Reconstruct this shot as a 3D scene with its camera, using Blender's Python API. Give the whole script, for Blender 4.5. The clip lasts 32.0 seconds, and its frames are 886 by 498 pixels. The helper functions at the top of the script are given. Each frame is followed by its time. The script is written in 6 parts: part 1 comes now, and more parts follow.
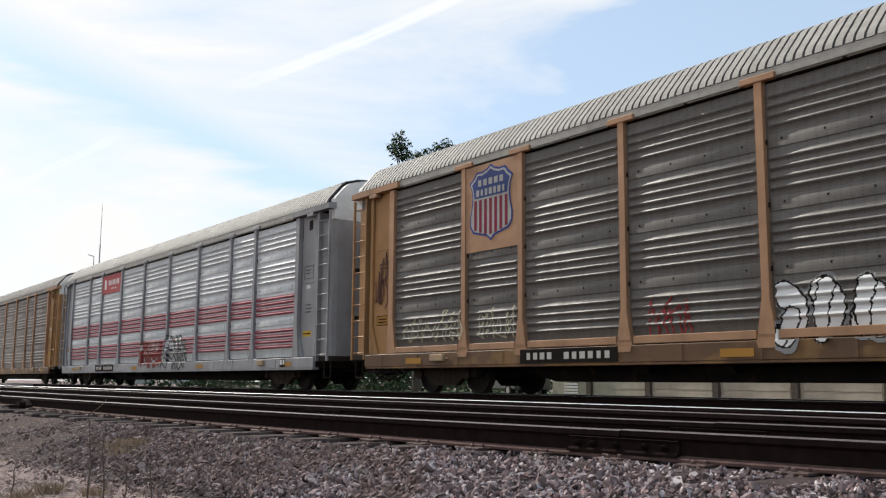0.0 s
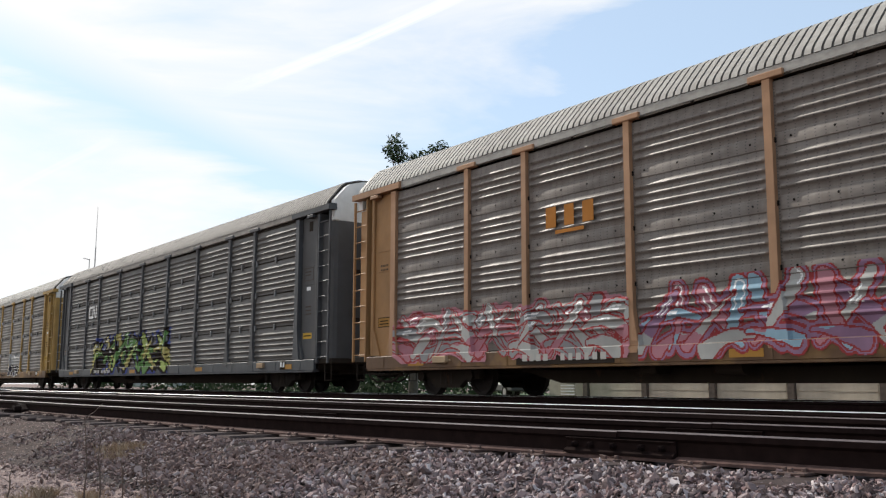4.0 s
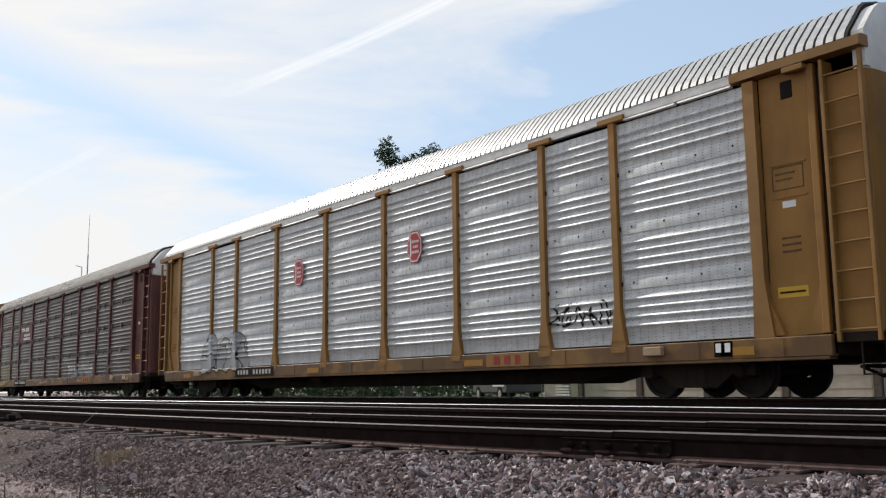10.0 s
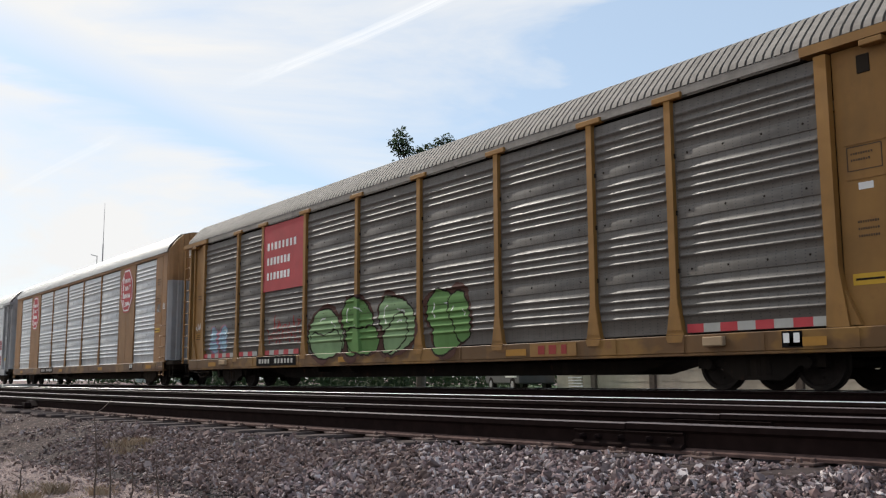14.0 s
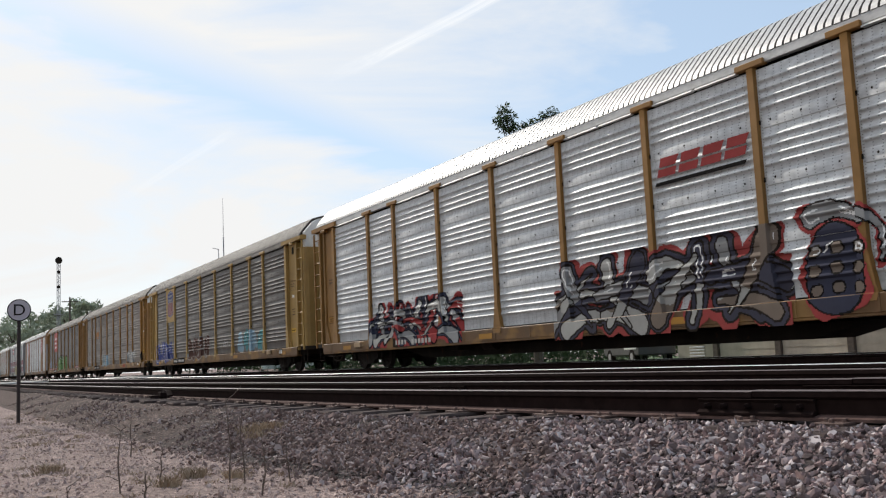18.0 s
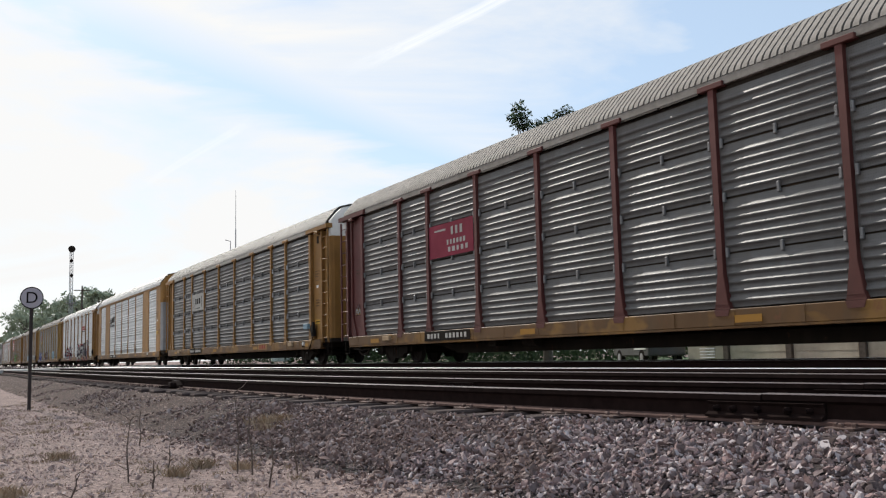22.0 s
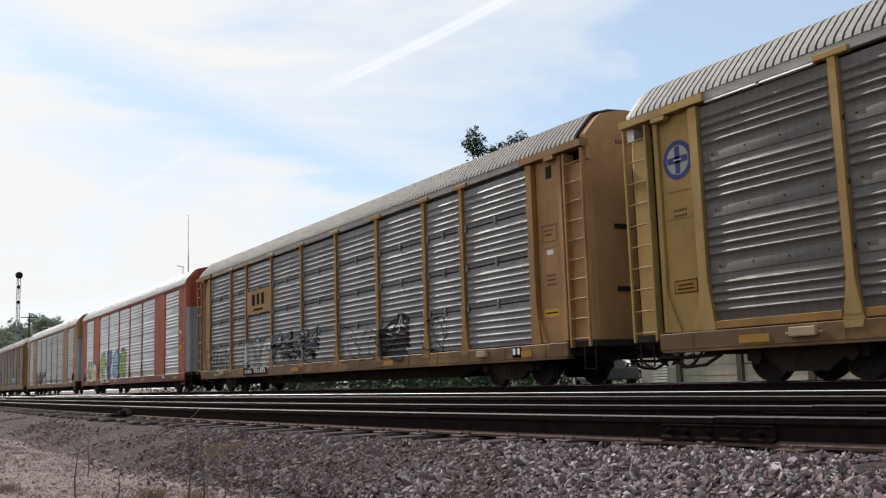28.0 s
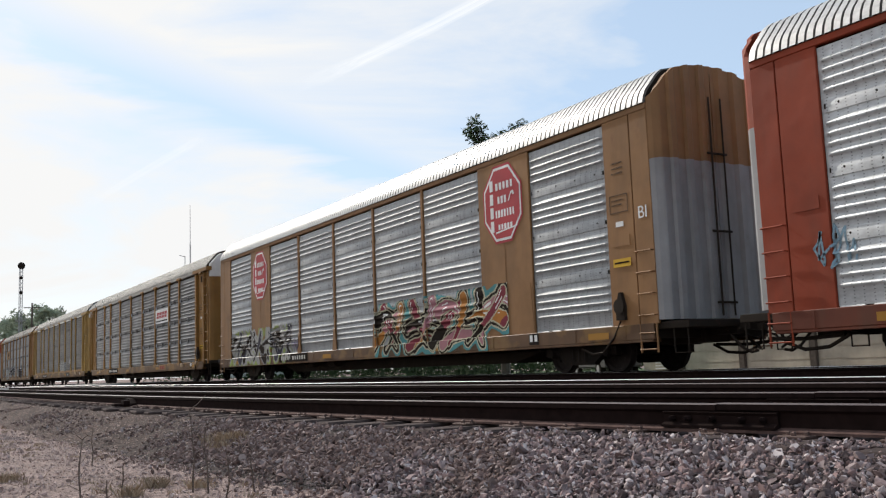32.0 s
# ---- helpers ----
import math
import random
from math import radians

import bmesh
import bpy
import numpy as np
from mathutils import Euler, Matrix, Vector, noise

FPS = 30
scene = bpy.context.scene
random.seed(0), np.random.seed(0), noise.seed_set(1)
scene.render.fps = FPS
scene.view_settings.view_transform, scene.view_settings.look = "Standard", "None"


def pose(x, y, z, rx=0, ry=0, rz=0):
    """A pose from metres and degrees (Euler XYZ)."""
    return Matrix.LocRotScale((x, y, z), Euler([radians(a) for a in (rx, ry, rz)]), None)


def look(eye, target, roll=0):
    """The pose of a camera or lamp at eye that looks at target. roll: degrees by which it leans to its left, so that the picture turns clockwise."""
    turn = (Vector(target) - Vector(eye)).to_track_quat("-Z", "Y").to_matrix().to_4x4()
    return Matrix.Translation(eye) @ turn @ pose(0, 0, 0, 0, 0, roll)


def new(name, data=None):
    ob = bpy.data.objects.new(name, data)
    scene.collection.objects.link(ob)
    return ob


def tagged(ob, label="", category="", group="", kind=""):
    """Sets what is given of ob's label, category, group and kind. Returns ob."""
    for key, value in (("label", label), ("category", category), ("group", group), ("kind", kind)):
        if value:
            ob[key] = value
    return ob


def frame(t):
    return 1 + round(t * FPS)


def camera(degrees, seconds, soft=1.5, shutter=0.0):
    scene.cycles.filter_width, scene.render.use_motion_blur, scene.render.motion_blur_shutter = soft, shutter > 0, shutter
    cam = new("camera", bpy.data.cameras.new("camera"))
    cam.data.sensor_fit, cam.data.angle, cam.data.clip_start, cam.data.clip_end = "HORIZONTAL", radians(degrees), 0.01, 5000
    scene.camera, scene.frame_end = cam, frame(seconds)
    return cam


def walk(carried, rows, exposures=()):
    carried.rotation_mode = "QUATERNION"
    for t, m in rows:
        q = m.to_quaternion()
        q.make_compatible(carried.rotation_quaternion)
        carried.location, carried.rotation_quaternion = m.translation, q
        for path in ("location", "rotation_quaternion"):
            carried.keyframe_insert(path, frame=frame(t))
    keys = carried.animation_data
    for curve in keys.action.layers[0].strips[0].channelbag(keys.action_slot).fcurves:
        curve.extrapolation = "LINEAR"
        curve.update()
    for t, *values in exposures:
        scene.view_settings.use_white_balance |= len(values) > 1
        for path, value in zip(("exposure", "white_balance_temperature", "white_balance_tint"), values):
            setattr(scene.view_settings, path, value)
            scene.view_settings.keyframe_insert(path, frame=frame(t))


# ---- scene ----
import functools

EYE_Z = 0.70            # the camera stands low beside the siding
TURN = [
    (0.0, -35.81, 8.09, -0.44), (0.5, -35.81, 8.13, -0.40), (1.0, -35.86, 8.13, -0.44), (1.5, -35.91, 8.13, -0.39),
    (2.0, -35.97, 8.16, -0.36), (2.5, -36.02, 8.20, -0.38), (4.5, -36.06, 8.19, -0.04), (5.0, -36.14, 8.17, 0.16),
    (5.5, -36.16, 8.18, 0.43), (6.0, -36.20, 8.26, 0.16), (6.5, -36.14, 8.37, 0.32), (7.0, -36.12, 8.38, 0.56),
    (7.5, -36.18, 8.42, 0.78), (8.0, -36.33, 8.42, 0.60), (8.5, -36.34, 8.45, 0.73), (9.0, -36.32, 8.44, 0.78),
    (9.5, -36.33, 8.39, 0.61), (10.0, -36.31, 8.36, 0.66), (10.5, -36.27, 8.35, 0.50), (11.0, -36.18, 8.36, 0.34),
    (11.5, -36.01, 8.28, 0.33), (12.0, -35.94, 8.20, 0.15), (12.5, -35.89, 8.14, 0.08), (13.0, -35.80, 8.11, 0.28),
    (13.5, -35.87, 7.93, 0.17), (15.5, -32.56, 7.42, 1.38), (16.0, -31.56, 7.15, 1.64), (16.5, -30.84, 6.77, 2.21),
    (17.0, -30.00, 6.88, 2.55), (17.5, -29.20, 6.67, 2.70), (18.0, -28.47, 6.62, 2.59), (18.5, -28.18, 6.64, 2.36),
    (19.0, -28.50, 6.50, 2.51), (19.5, -28.38, 6.40, 2.39), (20.0, -28.15, 6.19, 2.08), (20.5, -28.11, 6.10, 1.96),
    (21.0, -28.03, 6.24, 1.79), (21.5, -27.93, 6.37, 1.74), (22.0, -27.91, 6.41, 1.38), (22.5, -27.85, 6.50, 2.10),
    (23.0, -27.55, 6.94, 2.45), (23.5, -27.50, 6.87, 2.50), (24.0, -27.14, 7.66, 2.03), (24.5, -27.14, 7.34, 1.97),
    (25.0, -27.10, 6.52, 1.85), (25.5, -27.62, 6.46, 1.91), (27.5, -30.27, 7.74, 2.14), (28.0, -30.59, 7.86, 1.83),
    (28.5, -30.59, 7.85, 2.10), (29.0, -30.54, 7.83, 2.06), (29.5, -30.51, 7.74, 1.84), (30.0, -30.50, 7.59, 1.94),
    (30.5, -30.52, 7.49, 1.82), (31.0, -30.51, 7.40, 1.82), (31.5, -30.44, 7.35, 2.02), (32.0, -30.45, 7.17, 2.08),
]
EXPOSED = [(0.0, 0.07), (1.0, 0.11), (6.0, 0.11), (7.0, -0.03), (8.0, -0.03), (9.0, 0.07), (10.0, -0.04), (13.5, -0.05), (15.5, 0.04), (17.0, 0.04), (18.0, -0.05), (20.0, -0.07), (21.0, 0.02), (23.0, 0.00), (24.0, -0.09), (25.5, -0.10), (28.0, -0.02), (29.0, 0.00), (32.0, -0.01)]
cam = camera(50.28, 32.0, soft=1.25)
walk(cam, [(t, pose(0, 0, EYE_Z, 90 + p, r, y)) for t, y, p, r in TURN], exposures=EXPOSED)

# the train: metres run by the front coupling at t seconds, car pitch, track places
PITCH = 28.6
XT, RAIL_T = 13.65, 0.478       # train track: centre, rail top
XM, RAIL_M = 6.78, 0.488        # middle track
RAIL_S = 0.453                  # siding
GAUGE = 1.435


def run(t):
    slack = np.interp(t, (0, 21, 23, 24, 25, 26, 27, 28, 29, 30, 31, 32), (0, 0, 0.13, 0.10, 0.18, 0.20, 0.25, 0.32, -0.20, -0.22, -0.12, 0.08))
    return 21.48 + 21.426 * t - 0.00895 * t * t + float(slack)


def siding_x(y):
    """X of the siding's near rail."""
    return 3.15 + 1.5 * math.exp(-y / 6.5) if y > -3.0 else 3.15 + 1.5 * math.exp(3.0 / 6.5) - 0.3661 * (y + 3.0)


# ---------------------------------------------------------------- light
SUN_AZ, SUN_EL = -6.0, 36.0     # degrees from +Y towards +X, and up
world = bpy.data.worlds.new("sky")
scene.world = world
world.use_nodes = True
wn, wl = world.node_tree.nodes, world.node_tree.links
wn.clear()


def wnode(kind, **kw):
    n = wn.new(kind)
    for k, v in kw.items():
        n.inputs[k].default_value = v
    return n


sky = wn.new("ShaderNodeTexSky")
sky.sky_type, sky.sun_disc = "NISHITA", False
sky.sun_elevation, sky.sun_rotation = radians(SUN_EL), radians(SUN_AZ)
sky.air_density, sky.dust_density, sky.ozone_density = 1.0, 0.5, 1.6
bg_sky = wnode("ShaderNodeBackground", Strength=0.15)
wl.new(sky.outputs[0], bg_sky.inputs["Color"])
coord = wn.new("ShaderNodeTexCoord")
mapping = wn.new("ShaderNodeMapping")
mapping.inputs["Scale"].default_value = (1.0, 0.75, 3.2)
mapping.inputs["Rotation"].default_value = (0.25, -0.1, 0.5)
wl.new(coord.outputs["Generated"], mapping.inputs["Vector"])
veil = wnode("ShaderNodeTexNoise", Scale=2.3, Detail=8.0, Roughness=0.56, Distortion=0.8)
wl.new(mapping.outputs[0], veil.inputs["Vector"])
ramp = wn.new("ShaderNodeValToRGB")
ramp.color_ramp.elements[0].position, ramp.color_ramp.elements[1].position = 0.36, 0.80
ramp.color_ramp.elements[0].color = (0.09, 0.09, 0.09, 1)
# thicker towards the low sun side, thin overhead and behind
facing = wn.new("ShaderNodeVectorMath")
facing.operation = "DOT_PRODUCT"
facing.inputs[1].default_value = (-0.17, 0.95, 0.26)
wl.new(coord.outputs["Generated"], facing.inputs[0])
gain = wnode("ShaderNodeMath")
gain.operation = "MULTIPLY_ADD"
gain.inputs[1].default_value, gain.inputs[2].default_value = 0.72, -0.99
# unseen cloud added on the west side, to whiten the near sides' light
unseen_cloud = wn.new("ShaderNodeVectorMath")
unseen_cloud.operation = "DOT_PRODUCT"
unseen_cloud.inputs[1].default_value = (-0.97, 0.0, 0.22)
wl.new(coord.outputs["Generated"], unseen_cloud.inputs[0])
most = wn.new("ShaderNodeMath")
most.operation = "MAXIMUM"
wl.new(facing.outputs["Value"], most.inputs[0])
wl.new(unseen_cloud.outputs["Value"], most.inputs[1])
wl.new(most.outputs[0], gain.inputs[0])
total = wn.new("ShaderNodeMath")
total.operation = "ADD"
wl.new(gain.outputs[0], total.inputs[0])
wide_ = wn.new("ShaderNodeMath")          # the veil's contrast
wide_.operation = "MULTIPLY"
wide_.inputs[1].default_value = 1.6
wl.new(veil.outputs[0], wide_.inputs[0])
wl.new(wide_.outputs[0], total.inputs[1])
# a rift of clearer sky between two banks of cloud
rift = wn.new("ShaderNodeVectorMath")
rift.operation = "DOT_PRODUCT"
rift.inputs[1].default_value = (-0.275, 0.350, -0.895)
wl.new(coord.outputs["Generated"], rift.inputs[0])
frayed = wnode("ShaderNodeMath")
frayed.operation = "MULTIPLY_ADD"
frayed.inputs[1].default_value = 0.16
wl.new(veil.outputs[0], frayed.inputs[0])
wl.new(rift.outputs["Value"], frayed.inputs[2])
near_ = wn.new("ShaderNodeMapRange")
near_.inputs["From Min"].default_value, near_.inputs["From Max"].default_value = 0.0, 0.035
near_.inputs["To Min"].default_value, near_.inputs["To Max"].default_value = -0.30, 0.0
off_ = wn.new("ShaderNodeMath")
off_.operation = "SUBTRACT"
off_.inputs[1].default_value = 0.08
apart = wn.new("ShaderNodeMath")
apart.operation = "ABSOLUTE"
wl.new(frayed.outputs[0], off_.inputs[0])
wl.new(off_.outputs[0], apart.inputs[0])
wl.new(apart.outputs[0], near_.inputs["Value"])
# a thin sheet of high cloud that ends in the north-east
sheet = wn.new("ShaderNodeVectorMath")
sheet.operation = "DOT_PRODUCT"
sheet.inputs[1].default_value = (-0.695, 0.719, 0.0)
wl.new(coord.outputs["Generated"], sheet.inputs[0])
ragged = wnode("ShaderNodeMath")
ragged.operation = "MULTIPLY_ADD"
ragged.inputs[1].default_value = 0.25
wl.new(veil.outputs[0], ragged.inputs[0])
wl.new(sheet.outputs["Value"], ragged.inputs[2])
spread = wn.new("ShaderNodeMapRange")
spread.inputs["From Min"].default_value, spread.inputs["From Max"].default_value = 0.07, 0.17
spread.inputs["To Min"].default_value, spread.inputs["To Max"].default_value = 0.0, 0.22
wl.new(ragged.outputs[0], spread.inputs["Value"])
sheeted = wn.new("ShaderNodeMath")
sheeted.operation = "ADD"
wl.new(total.outputs[0], sheeted.inputs[0])
wl.new(spread.outputs[0], sheeted.inputs[1])
opened = wn.new("ShaderNodeMath")
opened.operation = "ADD"
wl.new(sheeted.outputs[0], opened.inputs[0])
wl.new(near_.outputs[0], opened.inputs[1])
wl.new(opened.outputs[0], ramp.inputs[0])
bg_cloud = wnode("ShaderNodeBackground", Color=(0.985, 0.985, 0.98, 1), Strength=0.96)
mixer = wn.new("ShaderNodeMixShader")
wl.new(ramp.outputs[0], mixer.inputs[0])
bg_haze = wnode("ShaderNodeBackground", Color=(0.60, 0.78, 0.98, 1), Strength=0.94)
hazed = wnode("ShaderNodeMixShader", Fac=0.55)
wl.new(bg_sky.outputs[0], hazed.inputs[1])
wl.new(bg_haze.outputs[0], hazed.inputs[2])
wl.new(hazed.outputs[0], mixer.inputs[1])
wl.new(bg_cloud.outputs[0], mixer.inputs[2])
wout = wn.new("ShaderNodeOutputWorld")
wl.new(mixer.outputs[0], wout.inputs[0])

sun = new("sun", bpy.data.lights.new("sun", "SUN"))
sun.data.energy, sun.data.angle, sun.data.color = 4.0, radians(1.0), (1.0, 0.945, 0.86)
_d = Vector((math.sin(radians(SUN_AZ)) * math.cos(radians(SUN_EL)), math.cos(radians(SUN_AZ)) * math.cos(radians(SUN_EL)), math.sin(radians(SUN_EL))))
sun.matrix_world = look(_d * 100, (0, 0, 0))


# ---------------------------------------------------------------- materials
class Nodes:
    def __init__(self, name):
        self.mat = bpy.data.materials.new(name)
        self.mat.use_nodes = True
        self.t = self.mat.node_tree
        self.b = self.t.nodes["Principled BSDF"]

    def n(self, kind, **kw):
        node = self.t.nodes.new(kind)
        for k, v in kw.items():
            node.inputs[k.replace("_", " ")].default_value = v
        return node

    def link(self, a, b):
        self.t.links.new(a, b)

    def coords(self, scale=(1, 1, 1), space="Object"):
        c, m = self.n("ShaderNodeTexCoord"), self.n("ShaderNodeMapping")
        m.inputs["Scale"].default_value = scale
        self.link(c.outputs[space], m.inputs["Vector"])
        return m.outputs[0]

    def noise(self, scale, detail=4.0, stretch=(1, 1, 1), rough=0.6):
        x = self.n("ShaderNodeTexNoise", Scale=scale, Detail=detail, Roughness=rough)
        self.link(self.coords(stretch), x.inputs["Vector"])
        return x.outputs[0]

    def ramp(self, fac, *stops):
        r = self.n("ShaderNodeValToRGB")
        e = r.color_ramp.elements
        while len(e) < len(stops):
            e.new(0.5)
        for el, (p, c) in zip(e, stops):
            el.position, el.color = p, (*c, 1) if len(c) == 3 else c
        self.link(fac, r.inputs[0])
        return r.outputs[0]

    def mix(self, fac, a, b, mode="MIX"):
        m = self.t.nodes.new("ShaderNodeMix")
        m.data_type, m.blend_type = "RGBA", mode
        for sock, v in ((m.inputs[0], fac), (m.inputs[6], a), (m.inputs[7], b)):
            if hasattr(v, "links"):
                self.link(v, sock)
            else:
                sock.default_value = v if isinstance(v, (int, float)) else (*v, 1)
        return m.outputs[2]

    def math(self, op, a, b=0.0):
        m = self.t.nodes.new("ShaderNodeMath")
        m.operation = op
        for sock, v in ((m.inputs[0], a), (m.inputs[1], b)):
            if hasattr(v, "links"):
                self.link(v, sock)
            else:
                sock.default_value = v
        return m.outputs[0]

    def bump(self, height, strength=0.3, distance=0.01):
        b = self.n("ShaderNodeBump", Strength=strength, Distance=distance)
        self.link(height, b.inputs["Height"])
        self.link(b.outputs[0], self.b.inputs["Normal"])

    def done(self, color, rough=0.6, metal=0.0, spec=0.5):
        self.b.inputs["Specular IOR Level"].default_value = spec
        for key, v in (("Base Color", color), ("Roughness", rough), ("Metallic", metal)):
            if hasattr(v, "links"):
                self.link(v, self.b.inputs[key])
            else:
                self.b.inputs[key].default_value = v if isinstance(v, (int, float)) else (*v, 1)
        return self.mat


def mat_plain(name, color, rough=0.6, metal=0.0, vary=0.25, scale=6.0, spec=0.5):
    m = Nodes(name)
    dark = tuple(c * (1 - vary) for c in color)
    light = tuple(min(1, c * (1 + vary * 0.6)) for c in color)
    f = m.noise(scale, 6)
    c = m.ramp(f, (0.3, dark), (0.7, light))
    m.bump(m.noise(scale * 9, 3), 0.15, 0.004)
    return m.done(c, rough, metal, spec)


def mat_paint(name, color, grime=0.4, rust=0.25, rough=0.6, spec=0.22, touch=None):
    """Weathered car paint: faded, streaked with dirt, rust blooms."""
    m = Nodes(name)
    fade = m.ramp(m.noise(0.9, 5), (0.35, tuple(c * 0.82 for c in color)), (0.65, tuple(min(1, c * 1.12) for c in color)))
    streak = m.ramp(m.noise(1.5, 4, (1, 1.8, 0.30), 0.55), (0.46, (0, 0, 0)), (0.78, (1, 1, 1)))
    c = m.mix(m.math("MULTIPLY", streak, grime), fade, tuple(0.35 * q + w for q, w in zip(color, (0.035, 0.026, 0.018))))
    if touch:                               # touched up with fresher paint in patches
        fresh = m.ramp(m.noise(1.1, 3, (1, 1, 1.6), 0.5), (0.53, (0, 0, 0)), (0.62, (1, 1, 1)))
        c = m.mix(m.math("MULTIPLY", fresh, 0.7), c, touch)
    spots = m.ramp(m.noise(2.6, 9, (1, 1, 0.7), 0.72), (0.60, (0, 0, 0)), (0.70, (1, 1, 1)))
    c = m.mix(m.math("MULTIPLY", spots, rust), c, (0.16, 0.062, 0.028))
    info = m.n("ShaderNodeObjectInfo")
    c = m.mix(m.math("MULTIPLY", info.outputs["Random"], 0.14), c, (0.17, 0.12, 0.08))
    dents = m.math("ADD", m.math("MULTIPLY", m.noise(1.3, 2), 1.0), m.math("MULTIPLY", m.noise(14.0, 4), 0.05))
    m.bump(dents, 0.35, 0.05)
    return m.done(c, rough, 0.0, spec)


def mat_panel(name, color, grime=0.5, stain=(0.10, 0.085, 0.07), metal=0.55, rough=0.42, holes=(6.0, 19.6, 0.15), spec=0.5):
    """Perforated galvanised sheet with rows of fixings and dirt that runs down."""
    m = Nodes(name)
    base = m.ramp(m.noise(5.0, 6, (1, 1, 2.5)), (0.3, tuple(c * 0.78 for c in color)), (0.7, tuple(min(1, c * 1.1) for c in color)))
    big = m.ramp(m.noise(0.7, 6, (1, 1, 0.6)), (0.38, (0, 0, 0)), (0.68, (1, 1, 1)))
    run_ = m.ramp(m.noise(4.0, 7, (1, 1.6, 0.12)), (0.40, (0, 0, 0)), (0.75, (1, 1, 1)))
    dirt = m.math("MULTIPLY", m.math("ADD", m.math("MULTIPLY", big, 0.55), m.math("MULTIPLY", run_, 0.6)), grime)
    info = m.n("ShaderNodeObjectInfo")
    dirt = m.math("ADD", dirt, m.math("MULTIPLY", info.outputs["Random"], 0.22 * grime))
    c = m.mix(dirt, base, stain)
    # perforation: fine rows of holes
    sep = m.n("ShaderNodeSeparateXYZ")
    m.link(m.coords(), sep.inputs[0])
    if holes:
        hy = m.math("PINGPONG", m.math("MULTIPLY", sep.outputs[1], holes[0]), 0.5)
        hz = m.math("PINGPONG", m.math("MULTIPLY", sep.outputs[2], holes[1]), 0.5)
        hole = m.math("MULTIPLY", m.math("LESS_THAN", hy, holes[2] * 0.55), m.math("LESS_THAN", hz, holes[2]))
        c = m.mix(m.math("MULTIPLY", hole, 0.62), c, (0.03, 0.03, 0.03))
    m.bump(m.noise(2.2, 3, (1, 1, 1)), 0.10, 0.008)
    r = m.ramp(dirt, (0.0, (rough,) * 3), (0.8, (0.75,) * 3))
    return m.done(c, r, metal, spec)


GALV = mat_panel("galvanised_bright", (0.62, 0.63, 0.635), 0.28, metal=0.12, rough=0.5)
# darker copy of GALV: dimmer look of cars 18 and 23 put into colour
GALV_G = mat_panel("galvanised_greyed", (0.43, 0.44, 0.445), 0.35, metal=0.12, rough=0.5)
DULL = mat_panel("galvanised_weathered", (0.185, 0.166, 0.148), 0.6, metal=0.08, rough=0.5)
DULL_D = mat_panel("galvanised_grimy", (0.130, 0.116, 0.104), 0.6, metal=0.06, rough=0.5)
BROWNED = mat_panel("galvanised_browned", (0.20, 0.172, 0.150), 0.6, stain=(0.095, 0.07, 0.055), metal=0.1, rough=0.5)
GREY_P = mat_panel("galvanised_grey", (0.235, 0.232, 0.232), 0.5, metal=0.1, rough=0.5, holes=(22.0, 22.0, 0.2))
GREY_D = mat_panel("galvanised_grey_grimy", (0.128, 0.126, 0.127), 0.5, metal=0.1, rough=0.5, holes=(22.0, 22.0, 0.2))
DARK_P = mat_panel("panel_dark_grey", (0.115, 0.108, 0.100), 0.5, metal=0.1, rough=0.55, holes=(22.0, 22.0, 0.2))
ROOF_L = mat_panel("roof_galvanised", (0.43, 0.405, 0.365), 0.35, metal=0.0, rough=0.75, holes=None, spec=0.25)
ROOF_S = mat_panel("roof_bright", (0.56, 0.55, 0.535), 0.2, metal=0.35, rough=0.42, holes=None)
ROOF_D = mat_panel("roof_weathered", (0.32, 0.292, 0.262), 0.45, metal=0.0, rough=0.8, holes=None, spec=0.2)
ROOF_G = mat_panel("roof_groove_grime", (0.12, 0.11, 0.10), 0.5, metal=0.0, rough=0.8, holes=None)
YELLOW = mat_paint("paint_yellow", (0.275, 0.138, 0.036), 0.45, 0.35)
TAN = mat_paint("paint_faded_tan", (0.40, 0.222, 0.122), 0.45, 0.3)
OCHRE = mat_paint("paint_ochre", (0.36, 0.19, 0.075), 0.45, 0.35)
BUFF = mat_paint("paint_buff_brown", (0.265, 0.135, 0.055), 0.45, 0.35)
LEMON = mat_paint("paint_faded_yellow", (0.365, 0.225, 0.068), 0.4, 0.2)
SILVER_P = mat_paint("paint_silver_grey", (0.30, 0.295, 0.30), 0.45, 0.2)
WHITE_P = mat_paint("paint_off_white", (0.54, 0.515, 0.505), 0.3, 0.12)
MAROON = mat_paint("paint_maroon", (0.105, 0.030, 0.027), 0.4, 0.1)
ORANGE = mat_paint("paint_orange_red", (0.27, 0.042, 0.015), 0.35, 0.15)
CHAR = mat_paint("paint_charcoal", (0.075, 0.078, 0.082), 0.35, 0.1)
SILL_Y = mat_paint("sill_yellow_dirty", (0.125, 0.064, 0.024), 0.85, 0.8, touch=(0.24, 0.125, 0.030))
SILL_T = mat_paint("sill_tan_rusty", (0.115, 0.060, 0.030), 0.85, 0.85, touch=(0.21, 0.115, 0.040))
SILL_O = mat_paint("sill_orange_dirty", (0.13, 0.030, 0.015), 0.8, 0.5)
CAP_W = mat_paint("end_cap_white", (0.70, 0.69, 0.66), 0.22, 0.12)
# black parts; also stands for shade in gaps, seams and roof ends
UNDER = mat_paint("underframe_black", (0.013, 0.011, 0.010), 0.4, 0.35, 0.85, 0.1)
